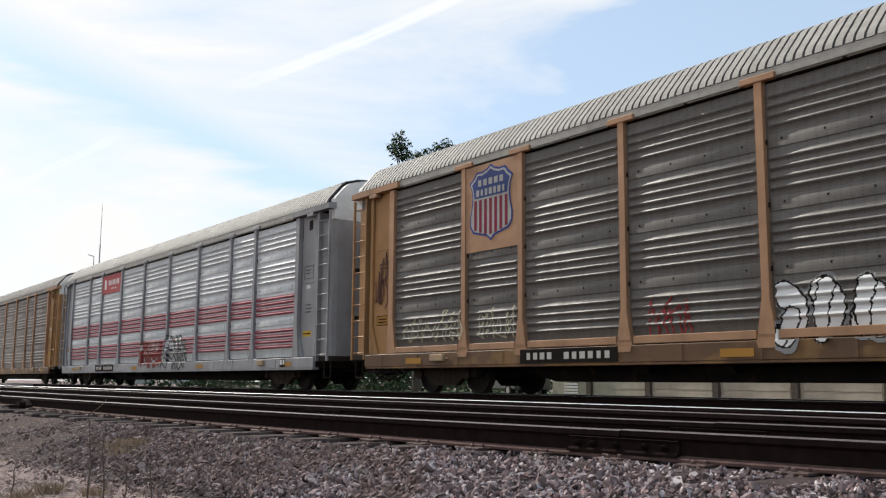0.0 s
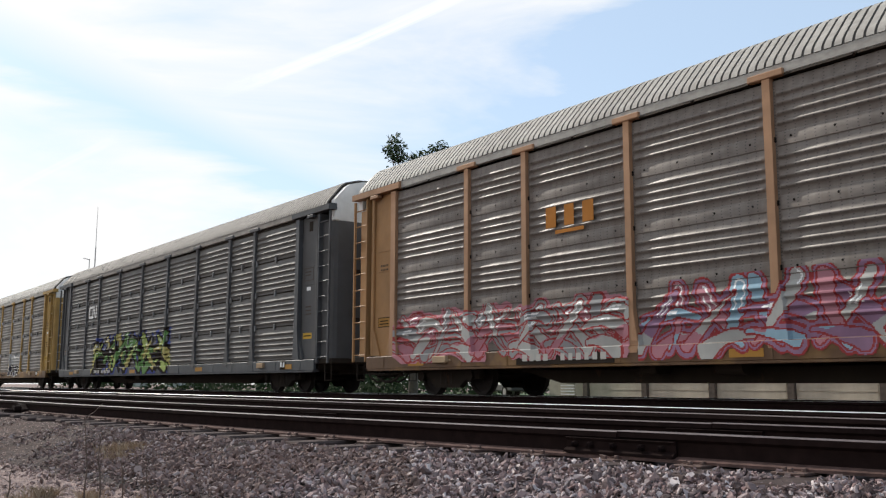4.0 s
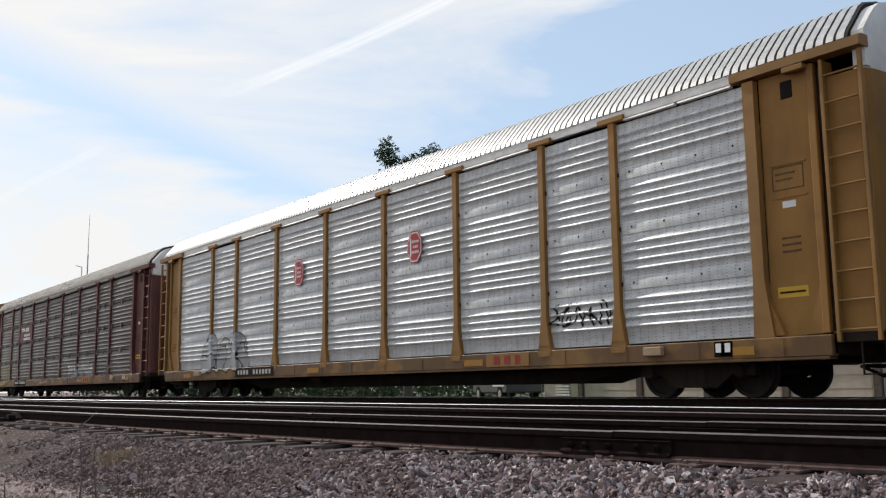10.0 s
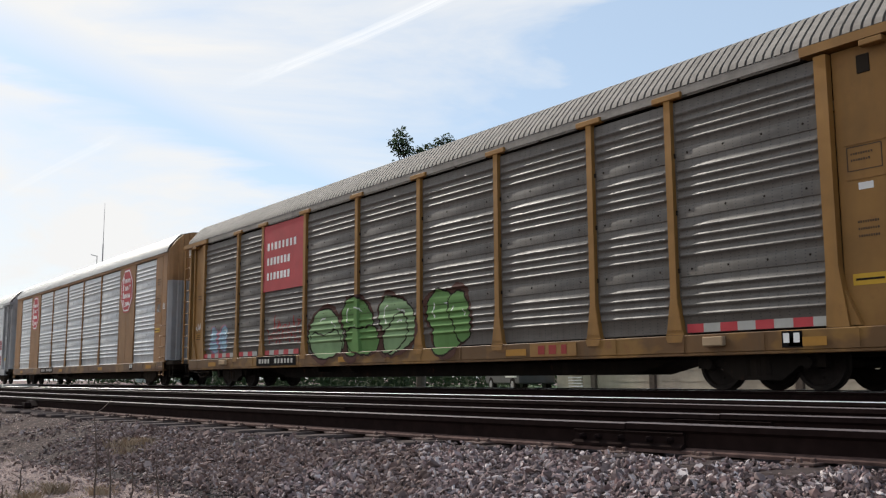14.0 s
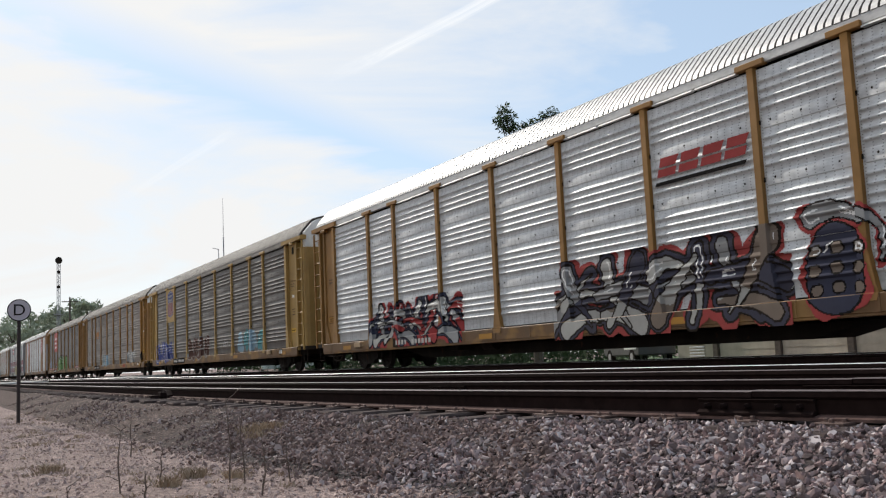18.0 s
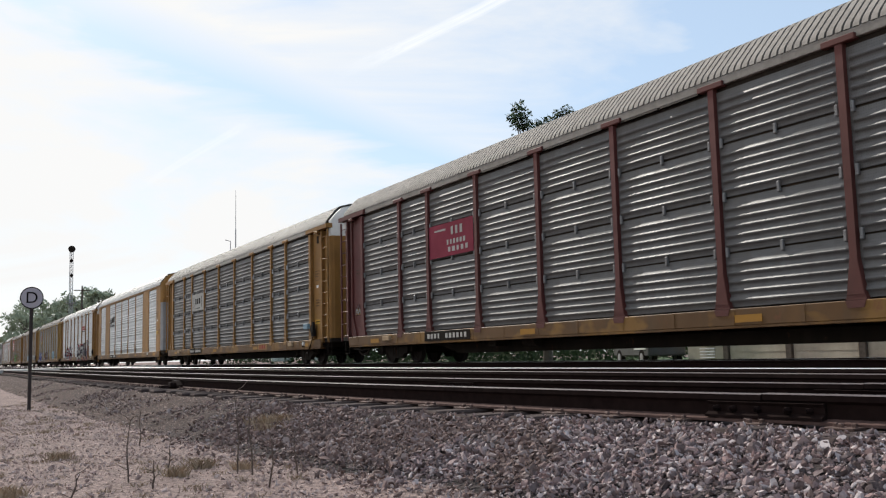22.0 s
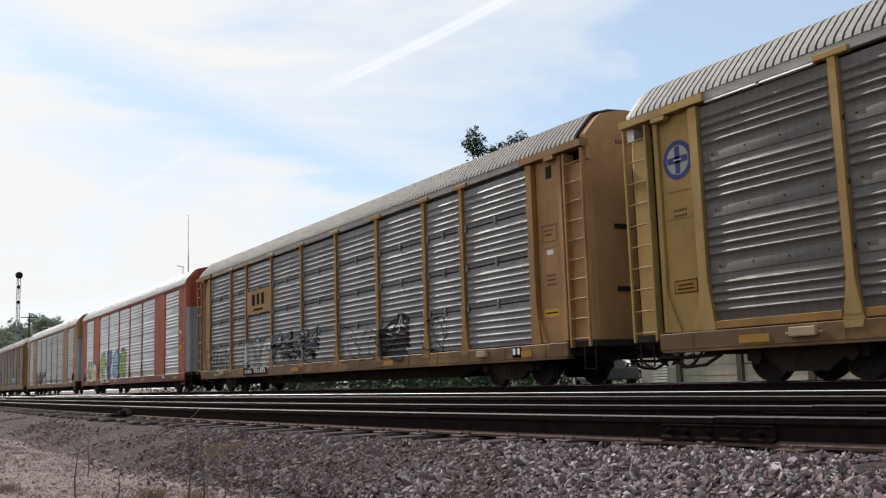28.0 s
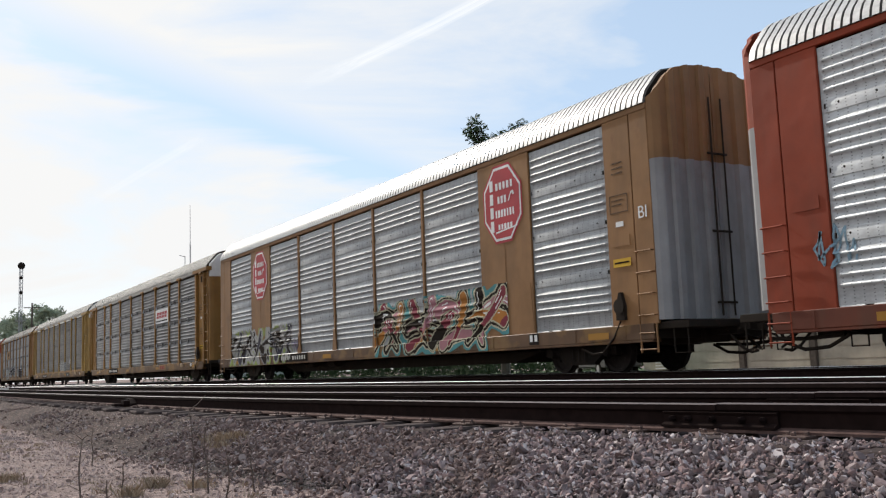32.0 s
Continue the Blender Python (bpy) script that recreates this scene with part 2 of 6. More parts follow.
STEEL_W = mat_plain("wheel_steel", (0.022, 0.017, 0.015), 0.8, 0.0, 0.3, 6.0, 0.15)
# rust with shade put into the side's colour, daylight into the base's
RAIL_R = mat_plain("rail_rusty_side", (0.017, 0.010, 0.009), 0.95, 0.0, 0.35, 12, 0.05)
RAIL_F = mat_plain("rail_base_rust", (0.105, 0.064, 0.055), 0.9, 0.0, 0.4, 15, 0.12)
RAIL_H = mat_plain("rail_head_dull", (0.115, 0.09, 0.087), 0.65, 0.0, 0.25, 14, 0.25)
RAIL_B = mat_plain("rail_head_polished", (0.80, 0.78, 0.76), 0.42, 0.55, 0.08, 14)
TIE = mat_plain("tie_weathered_oak", (0.072, 0.052, 0.047), 0.9, 0.0, 0.45, 9, 0.1)
PLATE = mat_plain("tie_plate_rusty", (0.12, 0.075, 0.062), 0.75, 0.1, 0.35, 20, 0.3)
RED_L = mat_paint("logo_red", (0.42, 0.045, 0.055), 0.15, 0.05)
BLUE_L = mat_paint("logo_blue", (0.05, 0.09, 0.30), 0.15, 0.05)
WHITE_L = mat_paint("lettering_white", (0.78, 0.77, 0.75), 0.15, 0.03)
DUSTY_L = mat_paint("lettering_dusty", (0.50, 0.48, 0.44), 0.3, 0.03)
BLACK_L = mat_paint("lettering_black", (0.006, 0.006, 0.007), 0.1, 0.05, 0.85, 0.04)
AMBER = mat_paint("sticker_yellow", (0.62, 0.36, 0.03), 0.15, 0.05)
AMBER_D = mat_paint("reflector_worn_amber", (0.36, 0.17, 0.018), 0.5, 0.25)
STRIPE = mat_paint("stripe_maroon", (0.27, 0.05, 0.075), 0.3, 0.05)


# ---------------------------------------------------------------- mesh helpers
class Mesh:
    """Collects verts and faces."""

    def __init__(self):
        self.v, self.f, self.mi = [], [], []

    def add(self, vs, fs, mi=0):
        k = len(self.v)
        self.v += [tuple(p) for p in vs]
        self.f += [tuple(i + k for i in f) for f in fs]
        self.mi += [mi] * len(fs)
        return self

    def box(self, x0, x1, y0, y1, z0, z1, mi=0, c=0.0):
        if c <= 0:
            vs = [(x, y, z) for x in (x0, x1) for y in (y0, y1) for z in (z0, z1)]
            fs = [(0, 1, 3, 2), (4, 6, 7, 5), (0, 4, 5, 1), (2, 3, 7, 6), (0, 2, 6, 4), (1, 5, 7, 3)]
            return self.add(vs, fs, mi)
        # chamfered along every edge
        lo, hi = (x0, y0, z0), (x1, y1, z1)
        vs, idx = [], {}
        for sx in (0, 1):
            for sy in (0, 1):
                for sz in (0, 1):
                    s = (sx, sy, sz)
                    for a in range(3):
                        p = [(hi[i] - c if s[i] else lo[i] + c) for i in range(3)]
                        p[a] = hi[a] if s[a] else lo[a]
                        idx[s, a] = len(vs)
                        vs.append(p)
        fs = []
        for a in range(3):
            b, d = (a + 1) % 3, (a + 2) % 3
            for s in (0, 1):
                q = []
                for u, w in ((0, 0), (1, 0), (1, 1), (0, 1)):
                    k = [0, 0, 0]
                    k[a], k[b], k[d] = s, u, w
                    q.append(idx[tuple(k), a])
                fs.append(tuple(q if s else q[::-1]))
            # edges along axis a
            for u in (0, 1):
                for w in (0, 1):
                    k0, k1 = [0, 0, 0], [0, 0, 0]
                    k0[b] = k1[b] = u
                    k0[d] = k1[d] = w
                    k1[a] = 1
                    q = [idx[tuple(k0), b], idx[tuple(k1), b], idx[tuple(k1), d], idx[tuple(k0), d]]
                    fs.append(tuple(q if u != w else q[::-1]))
        for s in [(i, j, k) for i in (0, 1) for j in (0, 1) for k in (0, 1)]:
            q = [idx[s, 0], idx[s, 1], idx[s, 2]]
            fs.append(tuple(q if sum(s) % 2 else q[::-1]))
        return self.add(vs, fs, mi)

    def prism(self, poly, axis, a0, a1, mi=0):
        """poly: 2-D points in the other two axes (in x, y, z order), stretched along axis from a0 to a1."""
        def put(p, a):
            q = list(p)
            q.insert(axis, a)
            return q
        n = len(poly)
        vs = [put(p, a0) for p in poly] + [put(p, a1) for p in poly]
        fs = [(i, (i + 1) % n, n + (i + 1) % n, n + i) for i in range(n)]
        fs += [tuple(range(n))[::-1], tuple(range(n, 2 * n))]
        return self.add(vs, fs, mi)

    def tube(self, pts, r, n=6, mi=0):
        rings = []
        for i, p in enumerate(pts):
            p = Vector(p)
            d = (Vector(pts[min(i + 1, len(pts) - 1)]) - Vector(pts[max(i - 1, 0)])).normalized()
            u = d.orthogonal().normalized()
            w = d.cross(u)
            rr = r[i] if isinstance(r, (list, tuple)) else r
            rings.append([p + rr * (math.cos(2 * math.pi * k / n) * u + math.sin(2 * math.pi * k / n) * w) for k in range(n)])
        vs = [q for ring in rings for q in ring]
        fs = []
        for i in range(len(pts) - 1):
            for k in range(n):
                fs.append((i * n + k, i * n + (k + 1) % n, (i + 1) * n + (k + 1) % n, (i + 1) * n + k))
        fs += [tuple(range(n))[::-1], tuple(range((len(pts) - 1) * n, len(pts) * n))]
        return self.add(vs, fs, mi)

    def disc(self, c, axis, r0, r1, h, n=24, mi=0):
        """A turned piece: radius r0 to r1 over height h along the axis from c."""
        vs = []
        for r, a in ((r0, 0), (r1, h)):
            for k in range(n):
                q = [r * math.cos(2 * math.pi * k / n), r * math.sin(2 * math.pi * k / n)]
                q.insert(axis, a)
                vs.append([q[i] + c[i] for i in range(3)])
        fs = [(k, (k + 1) % n, n + (k + 1) % n, n + k) for k in range(n)] + [tuple(range(n))[::-1], tuple(range(n, 2 * n))]
        return self.add(vs, fs, mi)

    def make(self, name, smooth=False):
        me = bpy.data.meshes.new(name)
        me.from_pydata(self.v, [], self.f)
        me.materials.append(None)
        for k in range(max(self.mi, default=0)):
            me.materials.append(None)
        if any(self.mi):
            me.polygons.foreach_set("material_index", self.mi)
        bm = bmesh.new()
        bm.from_mesh(me)
        bmesh.ops.recalc_face_normals(bm, faces=bm.faces)
        bm.to_mesh(me)
        bm.free()
        if smooth:
            me.polygons.foreach_set("use_smooth", [True] * len(me.polygons))
            me.set_sharp_from_angle(angle=radians(40))
        me.update()
        return me


CACHE = {}


def mesh(key, build, smooth=False):
    """One mesh for all alike pieces."""
    if key not in CACHE:
        m = Mesh()
        build(m)
        CACHE[key] = m.make(str(key[0]) if isinstance(key, tuple) else key, smooth)
    return CACHE[key]


def part(name, me, mats, parent=None, label="", m=None):
    """Links a mesh as one object under a thing or a part."""
    ob = new(name, me)
    for slot, mt in zip(ob.material_slots, mats if isinstance(mats, (list, tuple)) else [mats]):
        slot.link, slot.material = "OBJECT", mt
    if parent is not None:
        ob.parent = parent
    if m is not None:
        ob.matrix_basis = m
    if label:
        ob["label"] = label
    return ob


def thing(name, x, y, z, label, category, group="", kind="", rz=0.0):
    ob = new(name)
    ob.empty_display_size = 0.2
    ob.matrix_basis = pose(x, y, z, 0, 0, rz)
    return tagged(ob, label, category, group, kind)


TURNED = pose(0, 0, 0, 0, 0, 180)


# ---------------------------------------------------------------- autorack cars
P_STENCIL = mat_paint("stencil_dark_brown", (0.06, 0.035, 0.02), 0.3, 0.1)
POSTS_A = (-9.12, -7.2, -4.38, -1.45, 1.45, 4.38, 7.2, 9.12)
END_A = 12.05
POSTS_B = (-4.45, -1.45, 1.45, 4.45)
FACE = -1.42            # base plane of the side panels


@functools.lru_cache(maxsize=None)
def ridge_profile(style):
    """(depth, z) up one side panel, depth outwards: steep under each ridge, easy above it."""
    def ridges(z, n, pitch, deep):
        for r in range(n):
            out.extend((d * deep, z + (r + u) * pitch) for u, d in ((0.14, 0.0), (0.22, 0.35), (0.36, 0.95), (0.46, 1.0), (0.60, 0.72), (0.90, 0.0)))

    out = []
    if style in ("plain", "flush"):
        low, step, pitch, high = (0.93, 0.972, 0.153, 4.82) if style == "plain" else (0.915, 0.993, 0.158, 4.89)
        for g in range(4):
            z = low + step * g
            if g:                           # the sheets lap: a small lip at each seam
                out += [(0.0, z - 0.052), (0.020, z - 0.045), (0.030, z + 0.02), (0.030, z + 0.10), (0.016, z + 0.16), (0.0, z + 0.168)]
            else:
                out.append((0.0, z))
            ridges(z + 0.235, 4, pitch, 0.052)
        out.append((0.0, high))
    else:                                   # one of four tiers, from 0 to 0.935
        out.append((0, 0.0))
        ridges(0.05, 5, 0.158, 0.05)
        out.append((0, 0.935))
    return out


TIER_Z = (0.93, 1.90, 2.88, 3.86)


def build_panel(w, style, striped=False):
    def build(m):
        prof = ridge_profile(style)
        n = len(prof)
        e = 0.05
        # ridges fade out just before the sheet's edge
        cols = ((-w / 2, 0.0), (-w / 2 + e, 0.0), (-w / 2 + e + 0.05, 1.0), (w / 2 - e - 0.05, 1.0), (w / 2 - e, 0.0), (w / 2, 0.0))
        vs = [(-d * k, y, z) for y, k in cols for d, z in prof]
        fs = [(c * n + i, (c + 1) * n + i, (c + 1) * n + i + 1, c * n + i + 1) for c in range(5) for i in range(n - 1)]
        z0, z1 = prof[0][1], prof[-1][1]
        b = len(vs)
        vs += [(0.045, -w / 2, z0), (0.045, w / 2, z0), (0.045, w / 2, z1), (0.045, -w / 2, z1)]
        fs += [(b, b + 1, b + 2, b + 3), tuple(range(n)) + (b + 3, b), tuple(range(5 * n, 6 * n))[::-1] + (b + 1, b + 2)]
        fs += [(b, b + 1) + tuple(c * n for c in range(5, -1, -1)), (b + 3, b + 2) + tuple(c * n + n - 1 for c in range(5, -1, -1))]
        m.add(vs, fs)
        if striped:                         # ridges of the two lower groups are painted
            for c in range(5):
                for i in range(n - 1):
                    z = (prof[i][1] + prof[i + 1][1]) / 2
                    if max(prof[i][0], prof[i + 1][0]) > 0.015 and (z < 1.78 or 2.12 < z < 2.76):
                        m.mi[c * (n - 1) + i] = 1
    return build


def roof_profile(style):
    if style == "flush":
        half = ((-1.485, 5.035), (-1.455, 5.17), (-1.40, 5.28), (-1.10, 5.635), (-0.98, 5.725), (-0.5, 5.84))
        crown = 5.87
    else:
        half = ((-1.455, 5.045), (-1.435, 5.115), (-1.385, 5.19), (-1.02, 5.605), (-0.90, 5.69), (-0.5, 5.80))
        crown = 5.835
    return list(half) + [(0, crown)] + [(-x, z) for x, z in half[::-1]]


def roof_z(style, x):
    p = roof_profile(style)
    return float(np.interp(x, [a for a, b in p], [b for a, b in p]))


def build_roof(style, length):
    def build(m):
        prof = roof_profile(style)
        n = len(prof)
        nor = []
        for i in range(n):
            a, b = prof[max(i - 1, 0)], prof[min(i + 1, n - 1)]
            t = Vector((b[0] - a[0], b[1] - a[1])).normalized()
            nor.append((-t.y, t.x))
        pitch = 0.165
        ys = []
        count = int(length / pitch)
        for k in range(count):
            y = -length / 2 + k * pitch
            ys += [(y, 0.0), (y + 0.022, 0.0), (y + 0.034, 0.030), (y + 0.153, 0.030)]
        ys.append((length / 2, 0.0))
        vs = [(p[0] + q[0] * h, y, p[1] + q[1] * h) for y, h in ys for p, q in zip(prof, nor)]
        fs = [(r * n + i, (r + 1) * n + i, (r + 1) * n + i + 1, r * n + i + 1) for r in range(len(ys) - 1) for i in range(n - 1)]
        fs += [tuple(range(n)), tuple(range((len(ys) - 1) * n, len(ys) * n))[::-1]]
        last = (len(ys) - 1) * n
        fs.append((0, n - 1, last + n - 1, last))
        m.add(vs, fs)
        # roof ends and underside painted black for the shade in the end gap
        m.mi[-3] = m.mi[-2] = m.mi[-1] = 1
        for r in range(len(ys) - 1):            # shade of grooves and rib flanks is painted on
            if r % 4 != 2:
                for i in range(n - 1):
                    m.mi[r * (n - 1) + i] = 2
    return build


def build_post(m):
    # a pressed post, flared to the sill
    poly = [(-0.07, 4.86), (-0.07, 1.55), (-0.165, 0.98), (-0.19, 0.90), (0.19, 0.90), (0.165, 0.98), (0.07, 1.55), (0.07, 4.86)]
    m.prism(poly, 0, -1.505, -1.40)
    m.prism([(-0.062, 1.54), (-0.155, 0.98), (0.155, 0.98), (0.062, 1.54)], 0, -1.513, -1.504)
    m.box(-1.53, -1.40, -0.32, 0.32, 4.86, 4.965, 0, 0.012)
    m.prism([(-0.19, 0.895), (-0.15, 0.78), (0.15, 0.78), (0.19, 0.895)], 0, -1.524, -1.45)


def build_end_post(m):
    poly = [(-0.10, 4.84), (-0.10, 1.75), (-0.22, 0.90), (0.14, 0.90), (0.10, 1.75), (0.10, 4.84)]
    m.prism(poly, 0, -1.505, -1.38)


def build_sill(style):
    def build(m):
        m.box(-1.515, -1.36, -13.2, 13.2, 0.60, 0.895, 0, 0.012)
        m.box(-1.512, -1.30, -13.15, 13.15, 0.555, 0.60, 0, 0.008)
        for k in range(-8, 9):
            m.box(-1.522, -1.513, k * 1.55 - 0.02, k * 1.55 + 0.02, 0.61, 0.885)
    return build


def build_chord(m):
    m.box(-1.475, -1.36, -12.0, 12.0, 4.89, 5.05, 0, 0.01)


def build_vent(w):
    """A sloping strip under the eave between two posts, for the gap's daylight or dark."""
    def build(m):
        for a, b in ((-w / 2 + 0.32, -0.08), (0.0, w / 2 - 0.32)):
            m.prism([(-1.515, 4.84), (-1.485, 4.878), (-1.42, 4.878), (-1.42, 4.84)], 1, a, b)
    return build


def build_cap_beam(m):
    m.prism([(-1.55, 4.88), (-1.55, 5.02), (-1.46, 5.05), (-1.30, 5.05), (-1.30, 4.88)], 1, 11.75, 13.95)
    m.box(-1.56, -1.42, 12.7, 13.05, 4.78, 4.865, 0, 0.01)


def build_end_plate(m):
    m.box(-1.38, -1.33, 12.16, 13.02, 0.90, 4.86, 0, 0.008)
    m.box(-1.44, -1.33, 13.02, 13.14, 0.92, 4.86, 0, 0.012)
    m.prism([(12.16, 0.92), (12.16, 1.5), (12.42, 0.92)], 0, -1.46, -1.38)
    m.prism([(13.02, 0.92), (13.02, 1.6), (12.72, 0.92)], 0, -1.43, -1.38)
    m.box(-1.395, -1.375, 12.3, 12.9, 2.95, 2.975)
    m.box(-1.395, -1.375, 12.3, 12.9, 3.45, 3.475)


# solid black box in place of the shaded gap beside the end door
def build_dark_slot(m):
    m.box(-1.36, -1.20, 13.14, 13.26, 0.95, 4.80)


def build_ladder(m):
    for y in (13.30, 13.90):
        m.box(-1.50, -1.44, y - 0.03, y + 0.03, 0.78, 4.84, 0, 0.008)
    m.box(-1.44, -1.20, 13.27, 13.31, 0.78, 4.84)


def build_end_door(m):
    # half of an end: curved at the corner, flat to the seam
    plan = [(-1.36, 13.16), (-1.36, 13.50), (-1.36, 13.78), (-1.31, 13.87), (-1.22, 13.92), (-1.02, 13.935), (-0.90, 13.94), (-0.70, 13.94), (-0.35, 13.94), (-0.012, 13.94)]
    for z0, z1, mi in ((0.92, None, 0), (None, None, 1)):
        n = len(plan)
        vs = []
        for off in (0.0, 0.07):
            for x, y in plan:
                top = roof_z("plain", x) - 0.06
                a, b = (0.92, min(4.60, top)) if mi == 0 else (min(4.60, top), top)
                xx = x + (off if x < -1.25 else 0)
                yy = max(y - (off if y > 13.8 else 0), 13.74 if mi else 0)
                vs += [(xx, yy, a), (xx, yy, b)]
        fs = []
        for i in range(n - 1):
            a = 2 * i
            fs += [(a, a + 2, a + 3, a + 1), (2 * n + a, 2 * n + a + 1, 2 * n + a + 3, 2 * n + a + 2), (a, 2 * n + a, 2 * n + a + 2, a + 2), (a + 1, a + 3, 2 * n + a + 3, 2 * n + a + 1)]
        e = 2 * n - 2
        fs += [(0, 1, 2 * n + 1, 2 * n), (e, 2 * n + e, 2 * n + e + 1, e + 1)]
        m.add(vs, fs, mi)
    top = [(-1.355, 4.62)] + [(x, roof_z("plain", x) - 0.065) for x in (-1.355, -1.2, -1.02, -0.90, -0.5, -0.012)] + [(-0.012, 4.62)]
    m.prism(top, 1, 13.735, 13.925, 1)
    for z in (1.9, 3.2):
        m.box(-0.72, -0.25, 13.93, 13.965, z, z + 0.10, 2)
    m.box(-0.05, -0.012, 13.935, 13.975, 0.95, 5.72, 2)
    m.tube([(-0.16, 13.99, 1.0), (-0.16, 13.99, 4.5)], 0.018, 6, 2)


def build_end_door_flush(m):
    # two vertical halves with pressed ribs
    n = 0
    x = -1.36
    plan = [(-1.46, 13.30), (-1.44, 13.42), (-1.36, 13.52)]
    while x < -0.05:
        plan += [(x + 0.03, 13.54), (x + 0.20, 13.54), (x + 0.23, 13.60), (x + 0.36, 13.60)]
        x += 0.40
    plan = [p for p in plan if p[0] < -0.015] + [(-0.012, 13.56)]
    n = len(plan)
    for mi in (0, 1):
        vs = []
        for off in (0.0, 0.08):
            for px, py in plan:
                top = roof_z("flush", px) - 0.015
                a, b = (0.95, 3.95) if mi == 0 else (3.95, top)
                vs += [(px + (off if py < 13.5 else 0), py - off, a), (px + (off if py < 13.5 else 0), py - off, b)]
        fs = []
        for i in range(n - 1):
            a = 2 * i
            fs += [(a, a + 2, a + 3, a + 1), (2 * n + a, 2 * n + a + 1, 2 * n + a + 3, 2 * n + a + 2), (a, 2 * n + a, 2 * n + a + 2, a + 2), (a + 1, a + 3, 2 * n + a + 3, 2 * n + a + 1)]
        e = 2 * n - 2
        fs += [(0, 1, 2 * n + 1, 2 * n), (e, 2 * n + e, 2 * n + e + 1, e + 1)]
        m.add(vs, fs, mi)
    for z in (1.25, 2.6, 4.1):
        m.tube([(-0.25, 13.62, z), (-0.02, 13.62, z)], 0.025, 6, 2)
    m.tube([(-0.16, 13.64, 1.0), (-0.16, 13.64, 5.2)], 0.02, 6, 2)


def build_platform(m):
    m.box(-1.40, 1.40, 13.15, 13.98, 0.78, 0.915, 0, 0.01)
    m.box(-1.45, 1.45, 12.9, 13.2, 0.62, 0.90, 0, 0.01)
    for s in (-1, 1):
        m.tube([(s * 1.35, 13.55, 0.8), (s * 1.35, 13.55, 0.34), (s * 1.35, 13.9, 0.34), (s * 1.35, 13.9, 0.8)], 0.018, 6)
    m.tube([(-1.38, 14.02, 0.70), (-0.6, 14.06, 0.62), (-0.25, 14.1, 0.80)], 0.014, 6)


def build_coupler(m):
    m.box(-0.16, 0.16, 13.3, 13.95, 0.66, 0.92, 0, 0.02)
    m.box(-0.11, 0.11, 13.9, 14.22, 0.74, 0.90, 0, 0.02)
    m.prism([(-0.17, 14.15), (-0.17, 14.38), (-0.05, 14.42), (0.02, 14.30), (0.17, 14.27), (0.17, 14.12)], 2, 0.70, 0.96)


def build_hose(m):
    m.tube([(0.28, 13.8, 0.74), (0.30, 13.95, 0.60), (0.24, 14.1, 0.40), (0.12, 14.22, 0.30), (0.02, 14.30, 0.33)], 0.026, 7)
    m.tube([(-1.0, 13.5, 0.62), (-1.1, 13.3, 0.42), (-1.15, 12.9, 0.30), (-1.2, 12.4, 0.33), (-1.22, 12.0, 0.50)], 0.030, 7)
    m.tube([(-1.15, 13.6, 0.50), (-1.18, 12.9, 0.47), (-1.2, 12.1, 0.50)], 0.034, 7)
    m.tube([(-0.62, 14.02, 0.66), (-1.0, 14.0, 0.52), (-1.34, 13.9, 0.60)], 0.016, 6)
    m.tube([(-0.30, 13.7, 0.70), (-0.55, 13.75, 0.42), (-0.85, 13.6, 0.36), (-1.05, 13.3, 0.44), (-1.1, 13.0, 0.62)], 0.024, 7)


def build_underframe(m):
    m.box(-0.34, 0.34, -13.3, 13.3, 0.52, 0.93, 0, 0.02)
    m.box(-1.36, 1.36, -13.15, 13.15, 0.86, 0.925)
    for k in range(-8, 9):
        y = k * 1.55
        m.prism([(-1.34, 0.87), (-1.34, 0.70), (-0.36, 0.50), (0.36, 0.50), (1.34, 0.70), (1.34, 0.87)], 1, y - 0.06, y + 0.06)
    m.prism([(-8.4, 0.53), (-7.2, 0.27), (7.2, 0.27), (8.4, 0.53)], 0, -0.55, 0.55)
    m.tube([(-0.75, -3.5, 0.62), (-0.75, 8.5, 0.60)], 0.025, 6)
    m.tube([(-0.95, -8.0, 0.66), (-0.95, 2.5, 0.64)], 0.018, 6)
    m.disc((-0.95, 2.4, 0.55), 1, 0.16, 0.16, 0.55, 14)
    m.box(-1.1, -0.7, 4.2, 4.6, 0.42, 0.72, 0, 0.02)


def build_truck(m):
    for s in (-1, 1):
        side = [(-1.18, 0.36), (-1.18, 0.53), (-0.72, 0.57), (-0.40, 0.72), (0.40, 0.72), (0.72, 0.57), (1.18, 0.53), (1.18, 0.36), (0.74, 0.38), (0.44, 0.17), (-0.44, 0.17), (-0.74, 0.38)]
        m.prism(side, 0, s * 1.00 - 0.07, s * 1.00 + 0.07)
        for y in (-0.92, 0.92):
            m.disc((s * 1.04 if s > 0 else s * 1.04 - 0.11, y, 0.425), 0, 0.12, 0.09, 0.11, 14)
            m.box(s * 1.0 - 0.10, s * 1.0 + 0.10, y - 0.17, y + 0.17, 0.50, 0.60, 0, 0.01)
        for y in (-0.2, 0.0, 0.2):
            m.disc((s * 1.02, y, 0.24), 2, 0.075, 0.075, 0.26, 10)
    m.box(-1.05, 1.05, -0.24, 0.24, 0.50, 0.72, 0, 0.02)
    m.box(-0.9, 0.9, -0.48, -0.42, 0.30, 0.42)
    m.box(-0.9, 0.9, 0.42, 0.48, 0.30, 0.42)


